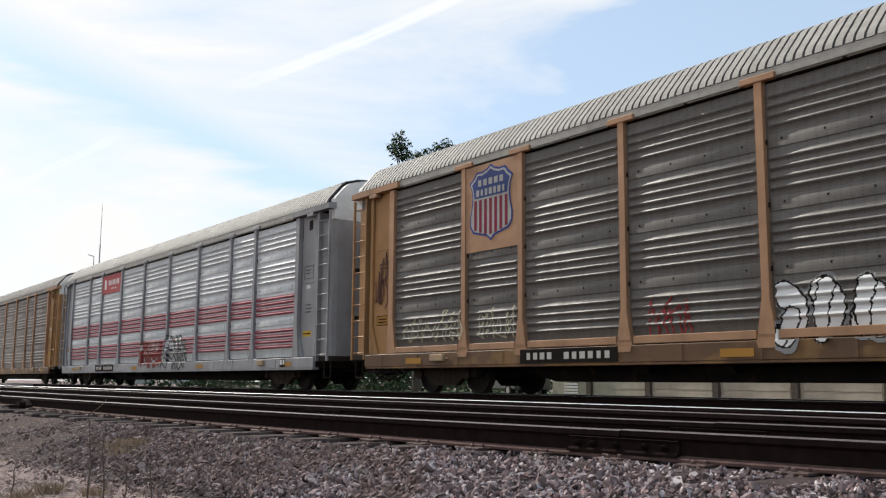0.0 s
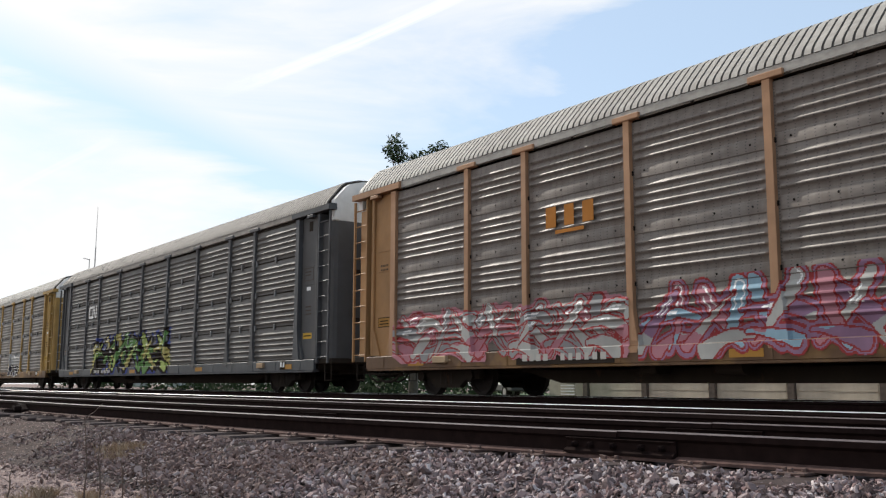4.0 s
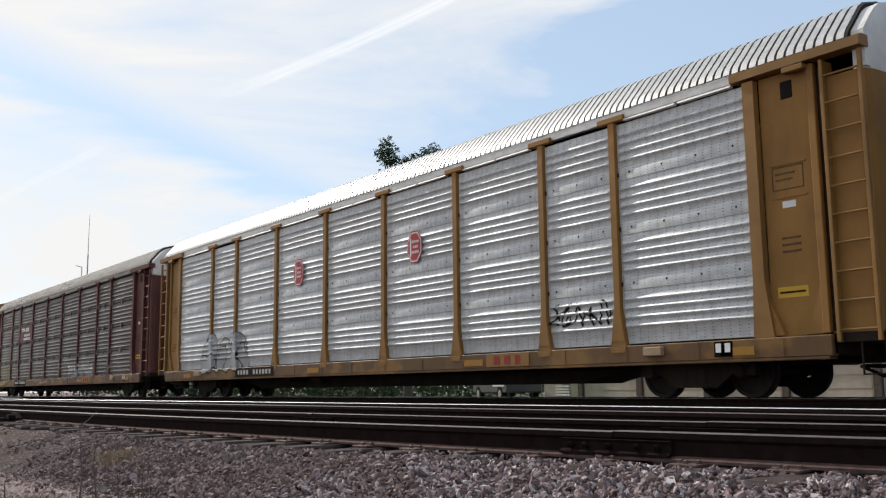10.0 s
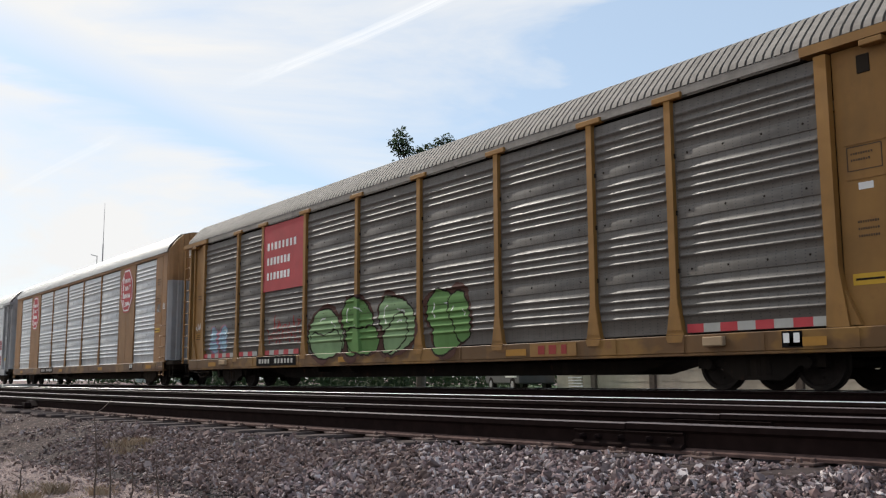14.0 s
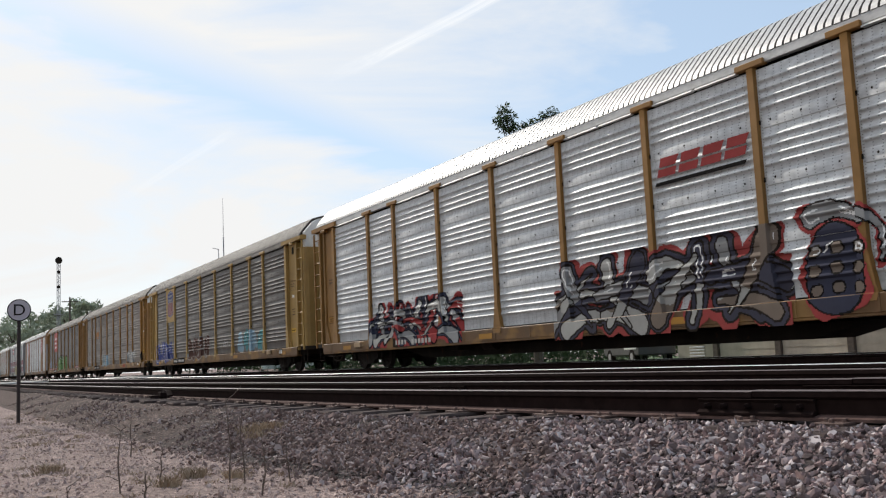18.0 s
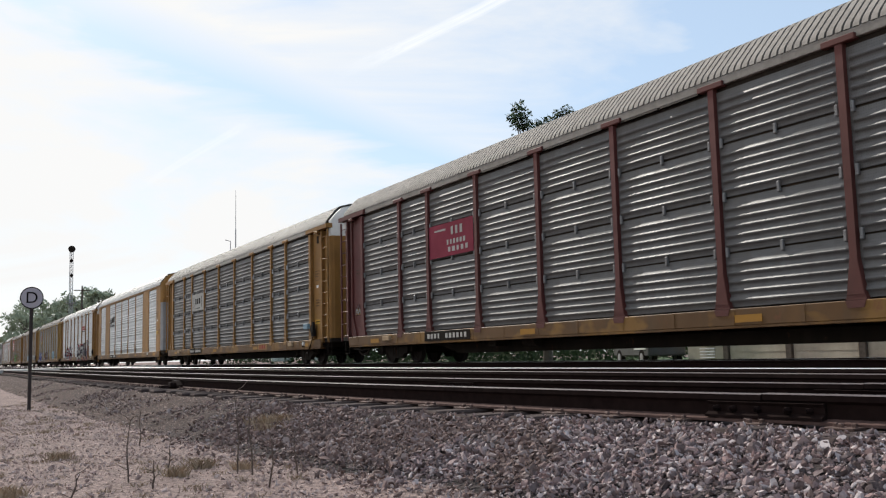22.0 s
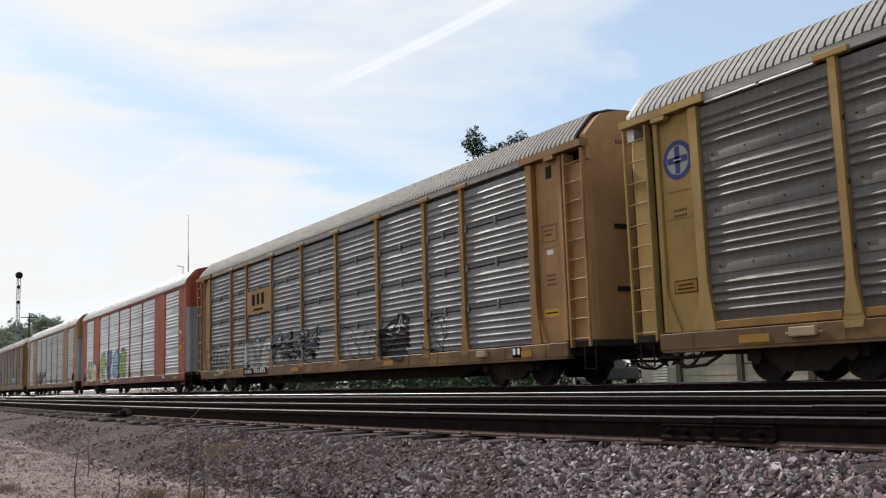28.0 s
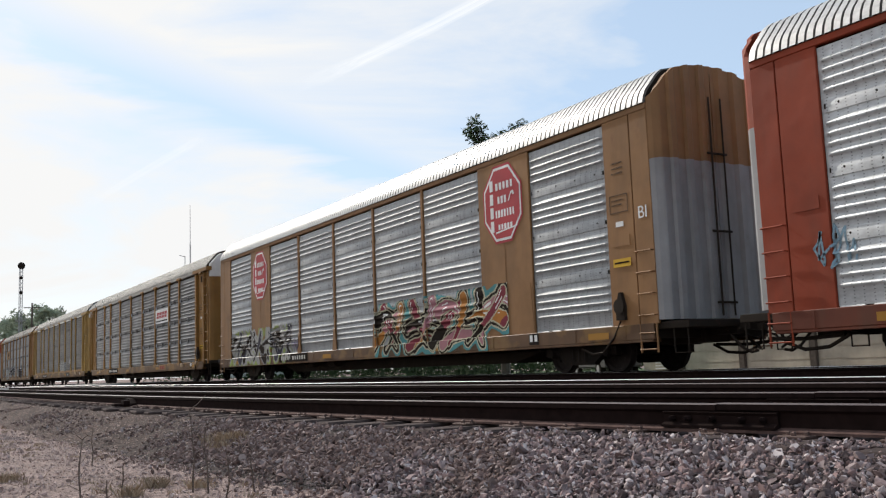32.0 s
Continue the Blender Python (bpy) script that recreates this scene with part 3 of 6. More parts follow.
def build_wheelset(m):
    m.tube([(-1.0, 0, 0), (1.0, 0, 0)], 0.075, 10)
    n = 32
    for s in (-1, 1):
        sec = [(0.10, -0.02), (0.34, -0.015), (0.36, -0.06), (0.415, -0.065), (0.42, 0.03), (0.448, 0.045), (0.446, 0.07), (0.36, 0.07), (0.34, 0.015), (0.10, 0.02)]
        vs, fs = [], []
        k = len(sec)
        for i in range(n):
            a = 2 * math.pi * i / n
            vs += [(s * (0.75 - d), r * math.cos(a), r * math.sin(a)) for r, d in sec]
        for i in range(n):
            j = (i + 1) % n
            fs += [(i * k + q, i * k + (q + 1) % k, j * k + (q + 1) % k, j * k + q) for q in range(k)]
        m.add(vs, fs)
        for a in range(4):
            c = a * math.pi / 2
            m.disc((s * 0.765 if s > 0 else s * 0.785, 0.22 * math.cos(c), 0.22 * math.sin(c)), 0, 0.03, 0.03, 0.02, 8)


def side_clips(m):
    """Latches and clips between the tiers of one side."""
    edges = (-END_A,) + POSTS_A + (END_A,)
    for z in TIER_Z[1:]:
        for a, b in zip(edges, edges[1:]):
            for y in (a + 0.14, b - 0.14):
                m.box(-1.475, -1.415, y - 0.03, y + 0.03, z - 0.09, z + 0.07, 0, 0.01)
            m.box(-1.47, -1.415, (a + b) / 2 - 0.025, (a + b) / 2 + 0.025, z - 0.07, z + 0.05, 0, 0.008)


def bolts_on(m, edges, low, step):
    for g in range(1, 4):
        z = low + step * g
        for a, b in edges:
            n = max(2, round((b - a) / 0.66))
            for k in range(n):
                y = a + (b - a) * (k + 0.5) / n
                m.disc((-1.462, y, z + 0.07), 0, 0.012, 0.024, 0.016, 7)
            for y in (a + 0.075, b - 0.075):
                m.box(-1.448, -1.42, y - 0.018, y + 0.018, z + 0.02, z + 0.10, 0, 0.006)


def build_bolts(m):
    """Fixings along the seams of the plain panels, with a bracket at each post."""
    edges = (-END_A,) + POSTS_A + (END_A,)
    bolts_on(m, list(zip(edges, edges[1:])), 0.93, 0.972)


def build_bolts_flush(m):
    bolts_on(m, ((-12.0, -9.4), (-7.3, -4.5), (-4.4, -1.5), (-1.4, 1.4), (1.5, 4.4), (4.5, 7.3), (9.4, 12.0)), 0.915, 0.993)


def text(parent, body, size, m, mat, name="lettering", label=""):
    cu = bpy.data.curves.new("letters", "FONT")
    cu.body, cu.size, cu.align_x, cu.align_y, cu.extrude = body, size, "CENTER", "CENTER", 0.002
    tmp = bpy.data.objects.new("letters", cu)
    scene.collection.objects.link(tmp)
    me = bpy.data.meshes.new_from_object(tmp.evaluated_get(bpy.context.evaluated_depsgraph_get()))
    bpy.data.objects.remove(tmp)
    me.materials.clear()
    me.materials.append(None)
    return part(name, me, mat, parent, label, m)


def on_side(x, y, z):
    """Pose of flat lettering on a car's near side: reads towards -y."""
    return Matrix(((0, 0, -1, x), (-1, 0, 0, y), (0, 1, 0, z), (0, 0, 0, 1)))


def on_rear(x, y, z):
    return Matrix(((1, 0, 0, x), (0, 0, -1, y), (0, 1, 0, z), (0, 0, 0, 1)))


def flat(name, polys, mats, parent, x, y, z, label=""):
    """A painted sign of flat polygons: polys of (material index, layer, points), points to the reader's right and up."""
    m = Mesh()
    for mi, layer, pts in polys:
        d = 0.004 * layer
        n = len(pts)
        vs = [(a, b, d) for a, b in pts] + [(a, b, d - 0.0035) for a, b in pts]
        fs = [tuple(range(n)), tuple(range(n, 2 * n))[::-1]] + [(i, n + i, n + (i + 1) % n, (i + 1) % n) for i in range(n)]
        m.add(vs, fs, mi)
    return part(name, m.make(name), mats, parent, label, on_side(x, y, z))


def rect(cx, cy, w, h):
    return [(cx - w / 2, cy - h / 2), (cx + w / 2, cy - h / 2), (cx + w / 2, cy + h / 2), (cx - w / 2, cy + h / 2)]


def bars(cx, cy, w, h, n, mi, layer, rnd):
    """Plain bars in place of unreadable writing."""
    out, x = [], cx - w / 2
    step = w / n
    for k in range(n):
        out.append((mi, layer, rect(x + step / 2, cy, step * rnd.uniform(0.45, 0.7), h)))
        x += step
    return out


def octagon(r, sx=1.0):
    return [(sx * r * math.cos(math.pi / 8 + k * math.pi / 4), r * math.sin(math.pi / 8 + k * math.pi / 4)) for k in range(8)]


def shield(s):
    """A heater shield with notched top, one unit tall."""
    half = [(0.0, 0.50), (0.07, 0.455), (0.18, 0.425), (0.30, 0.43), (0.36, 0.36), (0.45, 0.30), (0.405, 0.20), (0.385, 0.08), (0.405, -0.05), (0.44, -0.18), (0.435, -0.30), (0.37, -0.385), (0.22, -0.42), (0.08, -0.45), (0.0, -0.51)]
    pts = half + [(-x, y) for x, y in half[-2:0:-1]]
    return [(x * s, y * s) for x, y in pts[::-1]]


@functools.lru_cache(maxsize=None)
def ridge_depth(style, z):
    prof = ridge_profile(style)
    return float(np.interp(z, [b for a, b in prof], [a for a, b in prof]))


def side_depth(style, y, z):
    """How far the side stands out at a place, for paint that follows it."""
    if z < 0.90:
        return 0.10
    posts = POSTS_B if style == "flush" else POSTS_A + (-END_A, END_A)
    half = 0.08 if z > 1.75 or style == "flush" else 0.08 + 0.12 * (1.75 - z) / 0.85
    if any(abs(y - p) < half + 0.01 for p in posts):
        return 0.09
    if style == "flush" and (7.3 < abs(y) < 9.4 or abs(y) > 12.0):
        return 0.06
    if style == "tier":
        k = max(i for i in range(4) if TIER_Z[i] <= z + 1e-6) if z >= TIER_Z[0] else 0
        zz = z - TIER_Z[k]
    else:
        zz = z
    return ridge_depth(style, round(zz, 4)) if abs(y) < 12 else -0.02


def graffiti(car, style, y0, y1, z0, z1, fills, line, seed, letters=5, mode="b", name="graffiti", label="", halo=None):
    """Sprayed shapes that follow the side's ridges, y0 > y1: b fat bubbles, w pointed wild shapes, o outlines alone."""
    rnd = random.Random(seed)
    W, H = y0 - y1, z1 - z0
    nu, nv = int(W / max(0.020, W / 300)), int(H / 0.020)
    u, v = np.meshgrid((np.arange(nu) + 0.5) * W / nu, (np.arange(nv) + 0.5) * H / nv)
    u = u + 0.03 * np.sin(v * 4.1 + seed)
    v = v + 0.02 * np.sin(u * 5.3 + seed)
    cell = W / letters
    ground_ = []                            # the shared backing of wild shapes
    strokes = []                            # points, radius at start and end, fill
    for k in range(letters):
        cx, e = (k + 0.5) * cell, rnd.choice((-1, 1))
        lift, wide = rnd.uniform(-0.04, 0.05) * H, cell * rnd.uniform(0.50, 0.62)
        if mode == "w":
            r = min(0.115 * cell, 0.105 * H)
            lean = rnd.uniform(-0.25, 0.25) * cell
            ways = (((-.95, .10), (-.2, .62), (.45, .88)), ((-.55, .95), (.0, .45), (.75, .08)), ((-.7, .42), (.1, .70), (1.05, .52)), ((.55, .95), (.62, .5), (.05, .02)), ((-.9, .72), (-.35, .98), (.35, .66)), ((-.3, .05), (.3, .28), (1.0, .22)))
            for q, way in enumerate(rnd.sample(ways, 4)):
                line_ = [(cx + e * a * wide + lean * (b - .5), 0.10 * H + b * 0.80 * H + lift) for a, b in way]
                strokes.append((line_, r * rnd.uniform(0.9, 1.6), r * rnd.uniform(0.2, 0.8), k + q))
                ground_.append((line_, r * 1.75, r * 1.1, len(fills) - 1))
        else:
            r = min(0.30 * cell, 0.25 * H)
            way = rnd.choice((((-.45, .16), (-.5, .95), (.35, .86)), ((.5, .86), (-.75, .6), (.35, .18)), ((-.4, .84), (.75, .62), (-.3, .16)), ((-.15, .9), (.2, .5), (.05, .12)), ((-.5, .3), (.0, 1.2), (.5, .3))))
            strokes.append(([(cx + e * a * wide, r + b * (H - 2 * r) + lift) for a, b in way], r * 1.12, r * rnd.uniform(0.8, 1.1), k))
            way = rnd.choice((((.1, .5), (.3, .3), (.55, .14)), ((-.5, .14), (.0, .02), (.5, .18)), ((.3, .9), (.5, .6), (.45, .35))))
            strokes.append(([(cx + e * a * wide, r + b * (H - 2 * r) + lift) for a, b in way], r * 0.85, r * 0.7, k))
    if mode == "g":                         # a studded egg under a cap
        strokes = [([(0.5 * W, 0.34 * H), (0.5 * W, 0.42 * H), (0.5 * W, 0.5 * H)], 0.30 * H, 0.29 * H, 0), ([(0.30 * W, 0.86 * H), (0.55 * W, 0.93 * H), (0.74 * W, 0.80 * H)], 0.10 * H, 0.06 * H, 2), ([(0.74 * W, 0.84 * H), (0.95 * W, 0.75 * H), (0.90 * W, 0.45 * H)], 0.05 * H, 0.03 * H, 2)]
        strokes += [([(W * (0.5 + 0.20 * a), H * (0.42 + 0.155 * b)), (W * (0.51 + 0.20 * a), H * (0.42 + 0.155 * b)), (W * (0.53 + 0.20 * a), H * (0.42 + 0.155 * b))], 0.055 * H, 0.055 * H, 1) for a in (-1, 0, 1) for b in (-1, 0, 1)]
    thick = min(cell * 0.22, H * 0.17)
    ol = max(0.030, thick * 0.14)
    cls = np.full(u.shape, -1)
    union = np.full(u.shape, 9.0)
    glint = np.zeros(u.shape, bool)
    for n_, (pts, ra, rb, k) in enumerate(ground_ + strokes):
        a, b, c = [np.array(p) for p in pts]
        line_ = [(1 - s) ** 2 * a + 2 * s * (1 - s) * b + s * s * c for s in np.linspace(0, 1, 9)]
        d = np.full(u.shape, 9.0)
        for q, (p0, p1) in enumerate(zip(line_, line_[1:])):
            w = p1 - p0
            s = np.clip(((u - p0[0]) * w[0] + (v - p0[1]) * w[1]) / max(w @ w, 1e-6), 0, 1)
            d = np.minimum(d, np.hypot(u - p0[0] - s * w[0], v - p0[1] - s * w[1]) - (ra + (rb - ra) * (q + s) / 8))
        d += 0.03 * thick * np.sin(u * 17 + 3 * np.sin(v * 9 + seed))
        union = np.minimum(union, d)
        if n_ < len(ground_):
            cls = np.where(d < -ol, k, np.where((d < 0) & (cls < 0), len(fills), cls))
            continue
        tone = (k + (v < H * (0.40 + 0.10 * np.sin(u * 5 + k))) * (mode == "w")) % len(fills)
        cls = np.where(d < -ol, tone if mode != "o" else -1, np.where(d < 0, len(fills), cls))
        glint = (glint & (d > 0)) | ((np.abs(d + 0.55 * ra) < 0.016) & (v > H * 0.55) & (np.sin(u * 9 + k) > 0.2) & (mode != "o"))
    cls[glint & (cls >= 0) & (cls < len(fills))] = len(fills) + 1
    if halo is not None:
        cls[(cls < 0) & (union < thick * (0.24 + 0.20 * np.sin(u * 4.3 + seed + 1.7 * np.sin(v * 3.7)) + 0.15 * np.sin(v * 8.0 + u * 2.6)))] = len(fills) + 2
    m = Mesh()
    index = {}
    du, dv = W / nu, H / nv

    def vert(i, j):
        if (i, j) not in index:
            y, z = y0 - i * du, z0 + j * dv
            index[i, j] = len(m.v)
            m.v.append((FACE - side_depth(style, y, z) - 0.007, y, z))
        return index[i, j]

    for j in range(nv):
        for i in range(nu):
            if cls[j, i] >= 0:
                m.f.append((vert(i, j), vert(i + 1, j), vert(i + 1, j + 1), vert(i, j + 1)))
                m.mi.append(int(cls[j, i]))
    if not m.f:
        return None
    me = bpy.data.meshes.new(name)
    me.from_pydata(m.v, [], m.f)
    for k in range(len(fills) + 3):
        me.materials.append(None)
    me.polygons.foreach_set("material_index", m.mi)
    return part(name, me, list(fills) + [line, WHITE_L, halo or line], car, label)


def scrawl(car, style, y0, y1, z0, z1, mat, seed, name="graffiti", width=0.022, label=""):
    """A quick spray-can scribble line."""
    rnd = random.Random(seed)
    m = Mesh()
    n = max(3, int((y0 - y1) / 0.28))
    path, y = [], y0
    for k in range(n):
        tall = rnd.uniform(0.55, 1.0)
        for a, b in rnd.choice((((0.1, 0.1), (0.35, 0.95), (0.6, 0.5), (0.8, 0.05), (1.0, 0.6)),
                                ((0.7, 0.9), (0.2, 0.75), (0.1, 0.3), (0.5, 0.05), (0.8, 0.3), (0.6, 0.55), (0.4, 0.4)),
                                ((0.15, 0.9), (0.2, 0.0), (0.5, 0.5), (0.75, 0.9), (0.9, 0.0)),
                                ((0.8, 0.85), (0.3, 0.9), (0.25, 0.55), (0.75, 0.45), (0.7, 0.05), (0.1, 0.1)),
                                ((0.3, 0.6), (0.5, 0.75), (0.7, 0.55), (0.5, 0.2), (0.25, 0.4), (1.0, 0.1)))):
            b = b * tall
            path.append((y - (a + rnd.uniform(-.15, .15)) * (y0 - y1) / n, z0 + (z1 - z0) * min(1, max(0, b + rnd.uniform(-.2, .2)))))
        y -= (y0 - y1) / n
    for (ya, za), (yb, zb) in zip(path, path[1:]):
        steps = max(1, int(math.hypot(yb - ya, zb - za) / 0.07))
        d = Vector((yb - ya, zb - za)).normalized() * width
        q = Vector((-d.y, d.x))
        for s in range(steps):
            row = []
            for f in (s / steps, (s + 1.15) / steps):
                cy, cz = ya + (yb - ya) * f, za + (zb - za) * f
                for sgn in (1, -1):
                    py, pz = cy + sgn * q.x, cz + sgn * q.y
                    row.append((FACE - side_depth(style, py, pz) - 0.008, py, pz))
            m.add([row[0], row[1], row[3], row[2]], [(0, 1, 2, 3)])
    me = bpy.data.meshes.new(name)
    me.from_pydata(m.v, [], m.f)
    me.materials.append(None)
    return part(name, me, mat, car, label)


CARS = {}


def autorack(k, style, paint, panel, roof, label, cap=None, end=None, sill=None, post=None, plate=None, ladder=None):
    rnd = random.Random(100 + k)
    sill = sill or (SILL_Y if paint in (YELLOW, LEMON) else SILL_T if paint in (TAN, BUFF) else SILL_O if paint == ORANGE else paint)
    cap, end, post = cap or CAP_W, end or (OCHRE if paint == TAN else paint), post or paint
    car = thing("autorack_railcar", XT, run(0) - PITCH * k - PITCH / 2, RAIL_T, label, "railcar", "autorack train")
    CARS[k] = car
    for side, m in (("near", None), ("far", TURNED)):
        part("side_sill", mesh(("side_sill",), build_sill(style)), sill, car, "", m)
        M = m or Matrix()
        if style == "flush":
            edges = ((-12.0, -9.4), (-7.3, -4.5), (-4.4, -1.5), (-1.4, 1.4), (1.5, 4.4), (4.5, 7.3), (9.4, 12.0))
            for a, b in edges:
                part("side_panel", mesh(("side_panel", round(b - a, 2), "flush"), build_panel(b - a, "flush"), True), panel, car, "", M @ pose(FACE, (a + b) / 2, 0))
                # white strip stands for daylight seen through the slot under the panel
                if side == "near":
                    part("panel_ledge", mesh(("panel_ledge", round(b - a, 2)), lambda q, w=b - a: [q.prism([(-1.462, 0.893), (-1.440, 0.918), (-1.42, 0.918), (-1.42, 0.893)], 1, w * (c - 0.5) + 0.06, w * (d - 0.5) - 0.04) for c, d in ((0.0, 0.62), (0.64, 0.78), (0.80, 1.0))]), CAP_W, car, "white strip for daylight through the gap under the panel", M @ pose(0, (a + b) / 2, 0))
            bolts = part("riveted_seam", mesh(("riveted_seam", "flush"), build_bolts_flush), UNDER, car, "", m)
            bolts["kind"] = "stuff"
            for y in POSTS_B:
                part("side_post", mesh(("side_post", "flush"), lambda q: q.box(-1.475, -1.40, -0.055, 0.055, 0.88, 4.922, 0, 0.012) and q.prism([(-0.058, 1.56), (-0.165, 0.885), (0.165, 0.885), (0.058, 1.56)], 0, -1.492, -1.47) and q.prism([(-1.496, 1.552), (-1.474, 1.576), (-1.470, 1.552)], 1, -0.06, 0.06)), post, car, "", M @ pose(0, y, 0))
            for y in (-8.35, 8.35):
                def plain(q):
                    q.box(-1.475, -1.42, -1.05, 1.05, 0.88, 4.922, 0, 0.012)
                    q.box(-1.481, -1.474, -0.01, 0.01, 0.9, 4.90)
                    for s in (-1, 1):
                        q.prism([(s * 0.95, 2.0), (s * 1.04, 0.90), (s * 0.75, 0.90)], 0, -1.483, -1.474)
                part("plain_panel", mesh(("plain_panel",), plain), paint, car, "", M @ pose(0, y, 0))
            part("top_chord", mesh(("top_chord", "flush"), lambda q: q.box(-1.48, -1.36, -13.3, 13.3, 4.925, 5.045, 0, 0.012)), paint, car, "", m)
            for y in (-1, 1):
                def corner(q):
                    q.box(-1.475, -1.42, 12.0, 12.78, 0.88, 4.922, 0, 0.01)
                    q.box(-1.475, -1.42, 12.80, 13.30, 0.88, 4.922, 0, 0.01)
                    q.box(-1.44, -1.42, 12.77, 12.81, 0.88, 4.922)
                    q.box(-1.486, -1.474, 12.15, 12.65, 2.42, 2.62)
                    for z in (0.42, 0.72, 1.05, 1.45, 1.85, 2.25):
                        q.tube([(-1.475, 12.83, z), (-1.54, 12.83, z), (-1.54, 13.27, z), (-1.475, 13.27, z)], 0.014, 6)
                    q.tube([(-1.50, 12.83, 0.36), (-1.50, 12.83, 0.9)], 0.02, 6)
                    q.tube([(-1.50, 13.27, 0.36), (-1.50, 13.27, 0.9)], 0.02, 6)
                if y == 1:
                    part("corner_panel", mesh(("corner_panel",), corner), paint, car, "", m)
                else:
                    def corner_b(q):
                        corner(q)
                        q.v = [(a, -b, c) for a, b, c in q.v]
                    part("corner_panel", mesh(("corner_panel", "rear"), corner_b), paint, car, "", m)
        else:
            edges = (-END_A,) + POSTS_A + (END_A,)
            for a, b in zip(edges, edges[1:]):
                w = round(b - a - 0.12, 2)
                if style == "plain":
                    striped = k in (-1, 8)
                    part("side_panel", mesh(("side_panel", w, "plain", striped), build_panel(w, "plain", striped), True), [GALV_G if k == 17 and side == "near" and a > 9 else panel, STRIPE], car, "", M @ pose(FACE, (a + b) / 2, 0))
                else:
                    for z in TIER_Z:
                        pn = part("side_panel", mesh(("side_panel", w, "tier"), build_panel(w, "tier"), True), panel, car, "", M @ pose(FACE, (a + b) / 2, z))
                        if side == "near" and z > 1:
                            for y in (-w / 2 + 0.09, 0.0, w / 2 - 0.09):
                                part("clip", mesh(("clip",), lambda q: q.box(-0.058, 0.0, -0.03, 0.03, -0.10, 0.08, 0, 0.01)), WHITE_P if k in (15, 22, 1) and y else GREY_P, pn, "", pose(0, y, 0))
            # added black sheet behind the panels keeps the tier seams dark
            if style == "tier":
                part("seam_backing", mesh(("seam_backing",), lambda q: q.box(-1.395, -1.375, -12.0, 12.0, 0.92, 4.90)), UNDER, car, "", m)
            for y in POSTS_A:
                part("side_post", mesh(("side_post",), build_post), post, car, "", M @ pose(0, y, 0))
            for y in (END_A, -END_A):
                part("end_post", mesh(("end_post",), build_end_post), post, car, "", M @ pose(0, y, 0))
            part("top_chord", mesh(("top_chord",), build_chord), roof, car, "", m)
            # white strips paint daylight through the eave gap, black ones its dark
            for a, b in zip(edges, edges[1:]):
                if b - a > 2.5 and (style == "plain" or abs(a + b) < 6):
                    part("vent_strip", mesh(("vent_strip", round(b - a, 2)), build_vent(b - a)), CAP_W if k in (7, 8, 13, 21) else UNDER, car, "", M @ pose(0, (a + b) / 2, 0))
            if style == "plain" or side == "far":
                clip = part("riveted_seam", mesh(("riveted_seam", style), side_clips if style == "tier" else build_bolts), UNDER if style == "plain" else GREY_P, car, "", m)
                clip["kind"] = "stuff"
            for s in (1, -1):
                for nm, bd, mt in (("cap_beam", build_cap_beam, post), ("end_side_plate", build_end_plate, end), ("door_slot", build_dark_slot, UNDER), ("ladder", build_ladder, [ladder or end, ladder or end])):
                    def mirrored(q, bd=bd, s=s):
                        bd(q)
                        q.v = [(a, s * b, c) for a, b, c in q.v]
                    made = part(nm, mesh((nm, s), mirrored), mt, car, "", m)
                    if nm == "ladder":
                        rung = mesh(("rung",), lambda q: q.tube([(-1.47, -0.30, 0), (-1.47, 0.30, 0)], 0.016, 6))
                        for j in range(10):
                            part("rung", rung, mt[1], made, "", pose(0, s * 13.60, 0.95 + 0.405 * j))
    rl = 26.6 if style == "flush" else 27.46
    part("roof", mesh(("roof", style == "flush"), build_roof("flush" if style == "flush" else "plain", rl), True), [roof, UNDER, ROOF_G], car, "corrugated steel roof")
    for m in (None, TURNED):
        M = m or Matrix()
        for s in (1, -1):
            if style == "flush":
                def door(q, s=s):
                    build_end_door_flush(q)
                    q.v = [(s * a, b, c) for a, b, c in q.v]
                part("end_door", mesh(("end_door", "flush", s), door), [plate or SILVER_P, end, UNDER], car, "", m)
            else:
                def door(q, s=s):
                    build_end_door(q)
                    q.v = [(s * a, b, c) for a, b, c in q.v]
                part("end_door", mesh(("end_door", s), door), [end, cap, UNDER], car, "", m)
        part("end_platform", mesh(("end_platform",), build_platform), UNDER, car, "", m)
        part("coupler", mesh(("coupler",), build_coupler), UNDER, car, "", m)
        part("air_hose", mesh(("air_hose",), build_hose), UNDER, car, "", m)
        part("truck_frame", mesh(("truck_frame",), build_truck), UNDER, car, "", M @ pose(0, 10.4, 0))
        for y in (9.48, 11.32):
            w = part("wheelset", mesh(("wheelset",), build_wheelset, True), STEEL_W, car)
            w.matrix_parent_inverse = pose(0, (y if m is None else -y), 0.425)
            WHEELS.append(w)
    part("underframe", mesh(("underframe",), build_underframe), UNDER, car)
    if style != "flush":
        text(car, "EXCESS HEIGHT CAR", 0.12, on_rear(0.0, -13.945, 5.05), BLACK_L, label="small black stencilled lettering")
    # reporting mark as bars on a black patch, small notices
    yr = {0: 5.85, 8: 5.75, 7: 5.68, 1: 6.8, 17: 6.72, 6: 6.4, 4: 6.4}.get(k, 4.95 if style == "flush" else 6.1)
    flat("number_patch", [(0, 1, rect(0, 0, 2.62, 0.27))] + bars(-0.76, 0, 0.80, 0.13, 4, 1, 2, rnd) + bars(0.53, 0, 1.25, 0.13, 6, 1, 2, rnd), [BLACK_L, DUSTY_L], car, -1.521, yr, 0.75, "black patch with white bars")
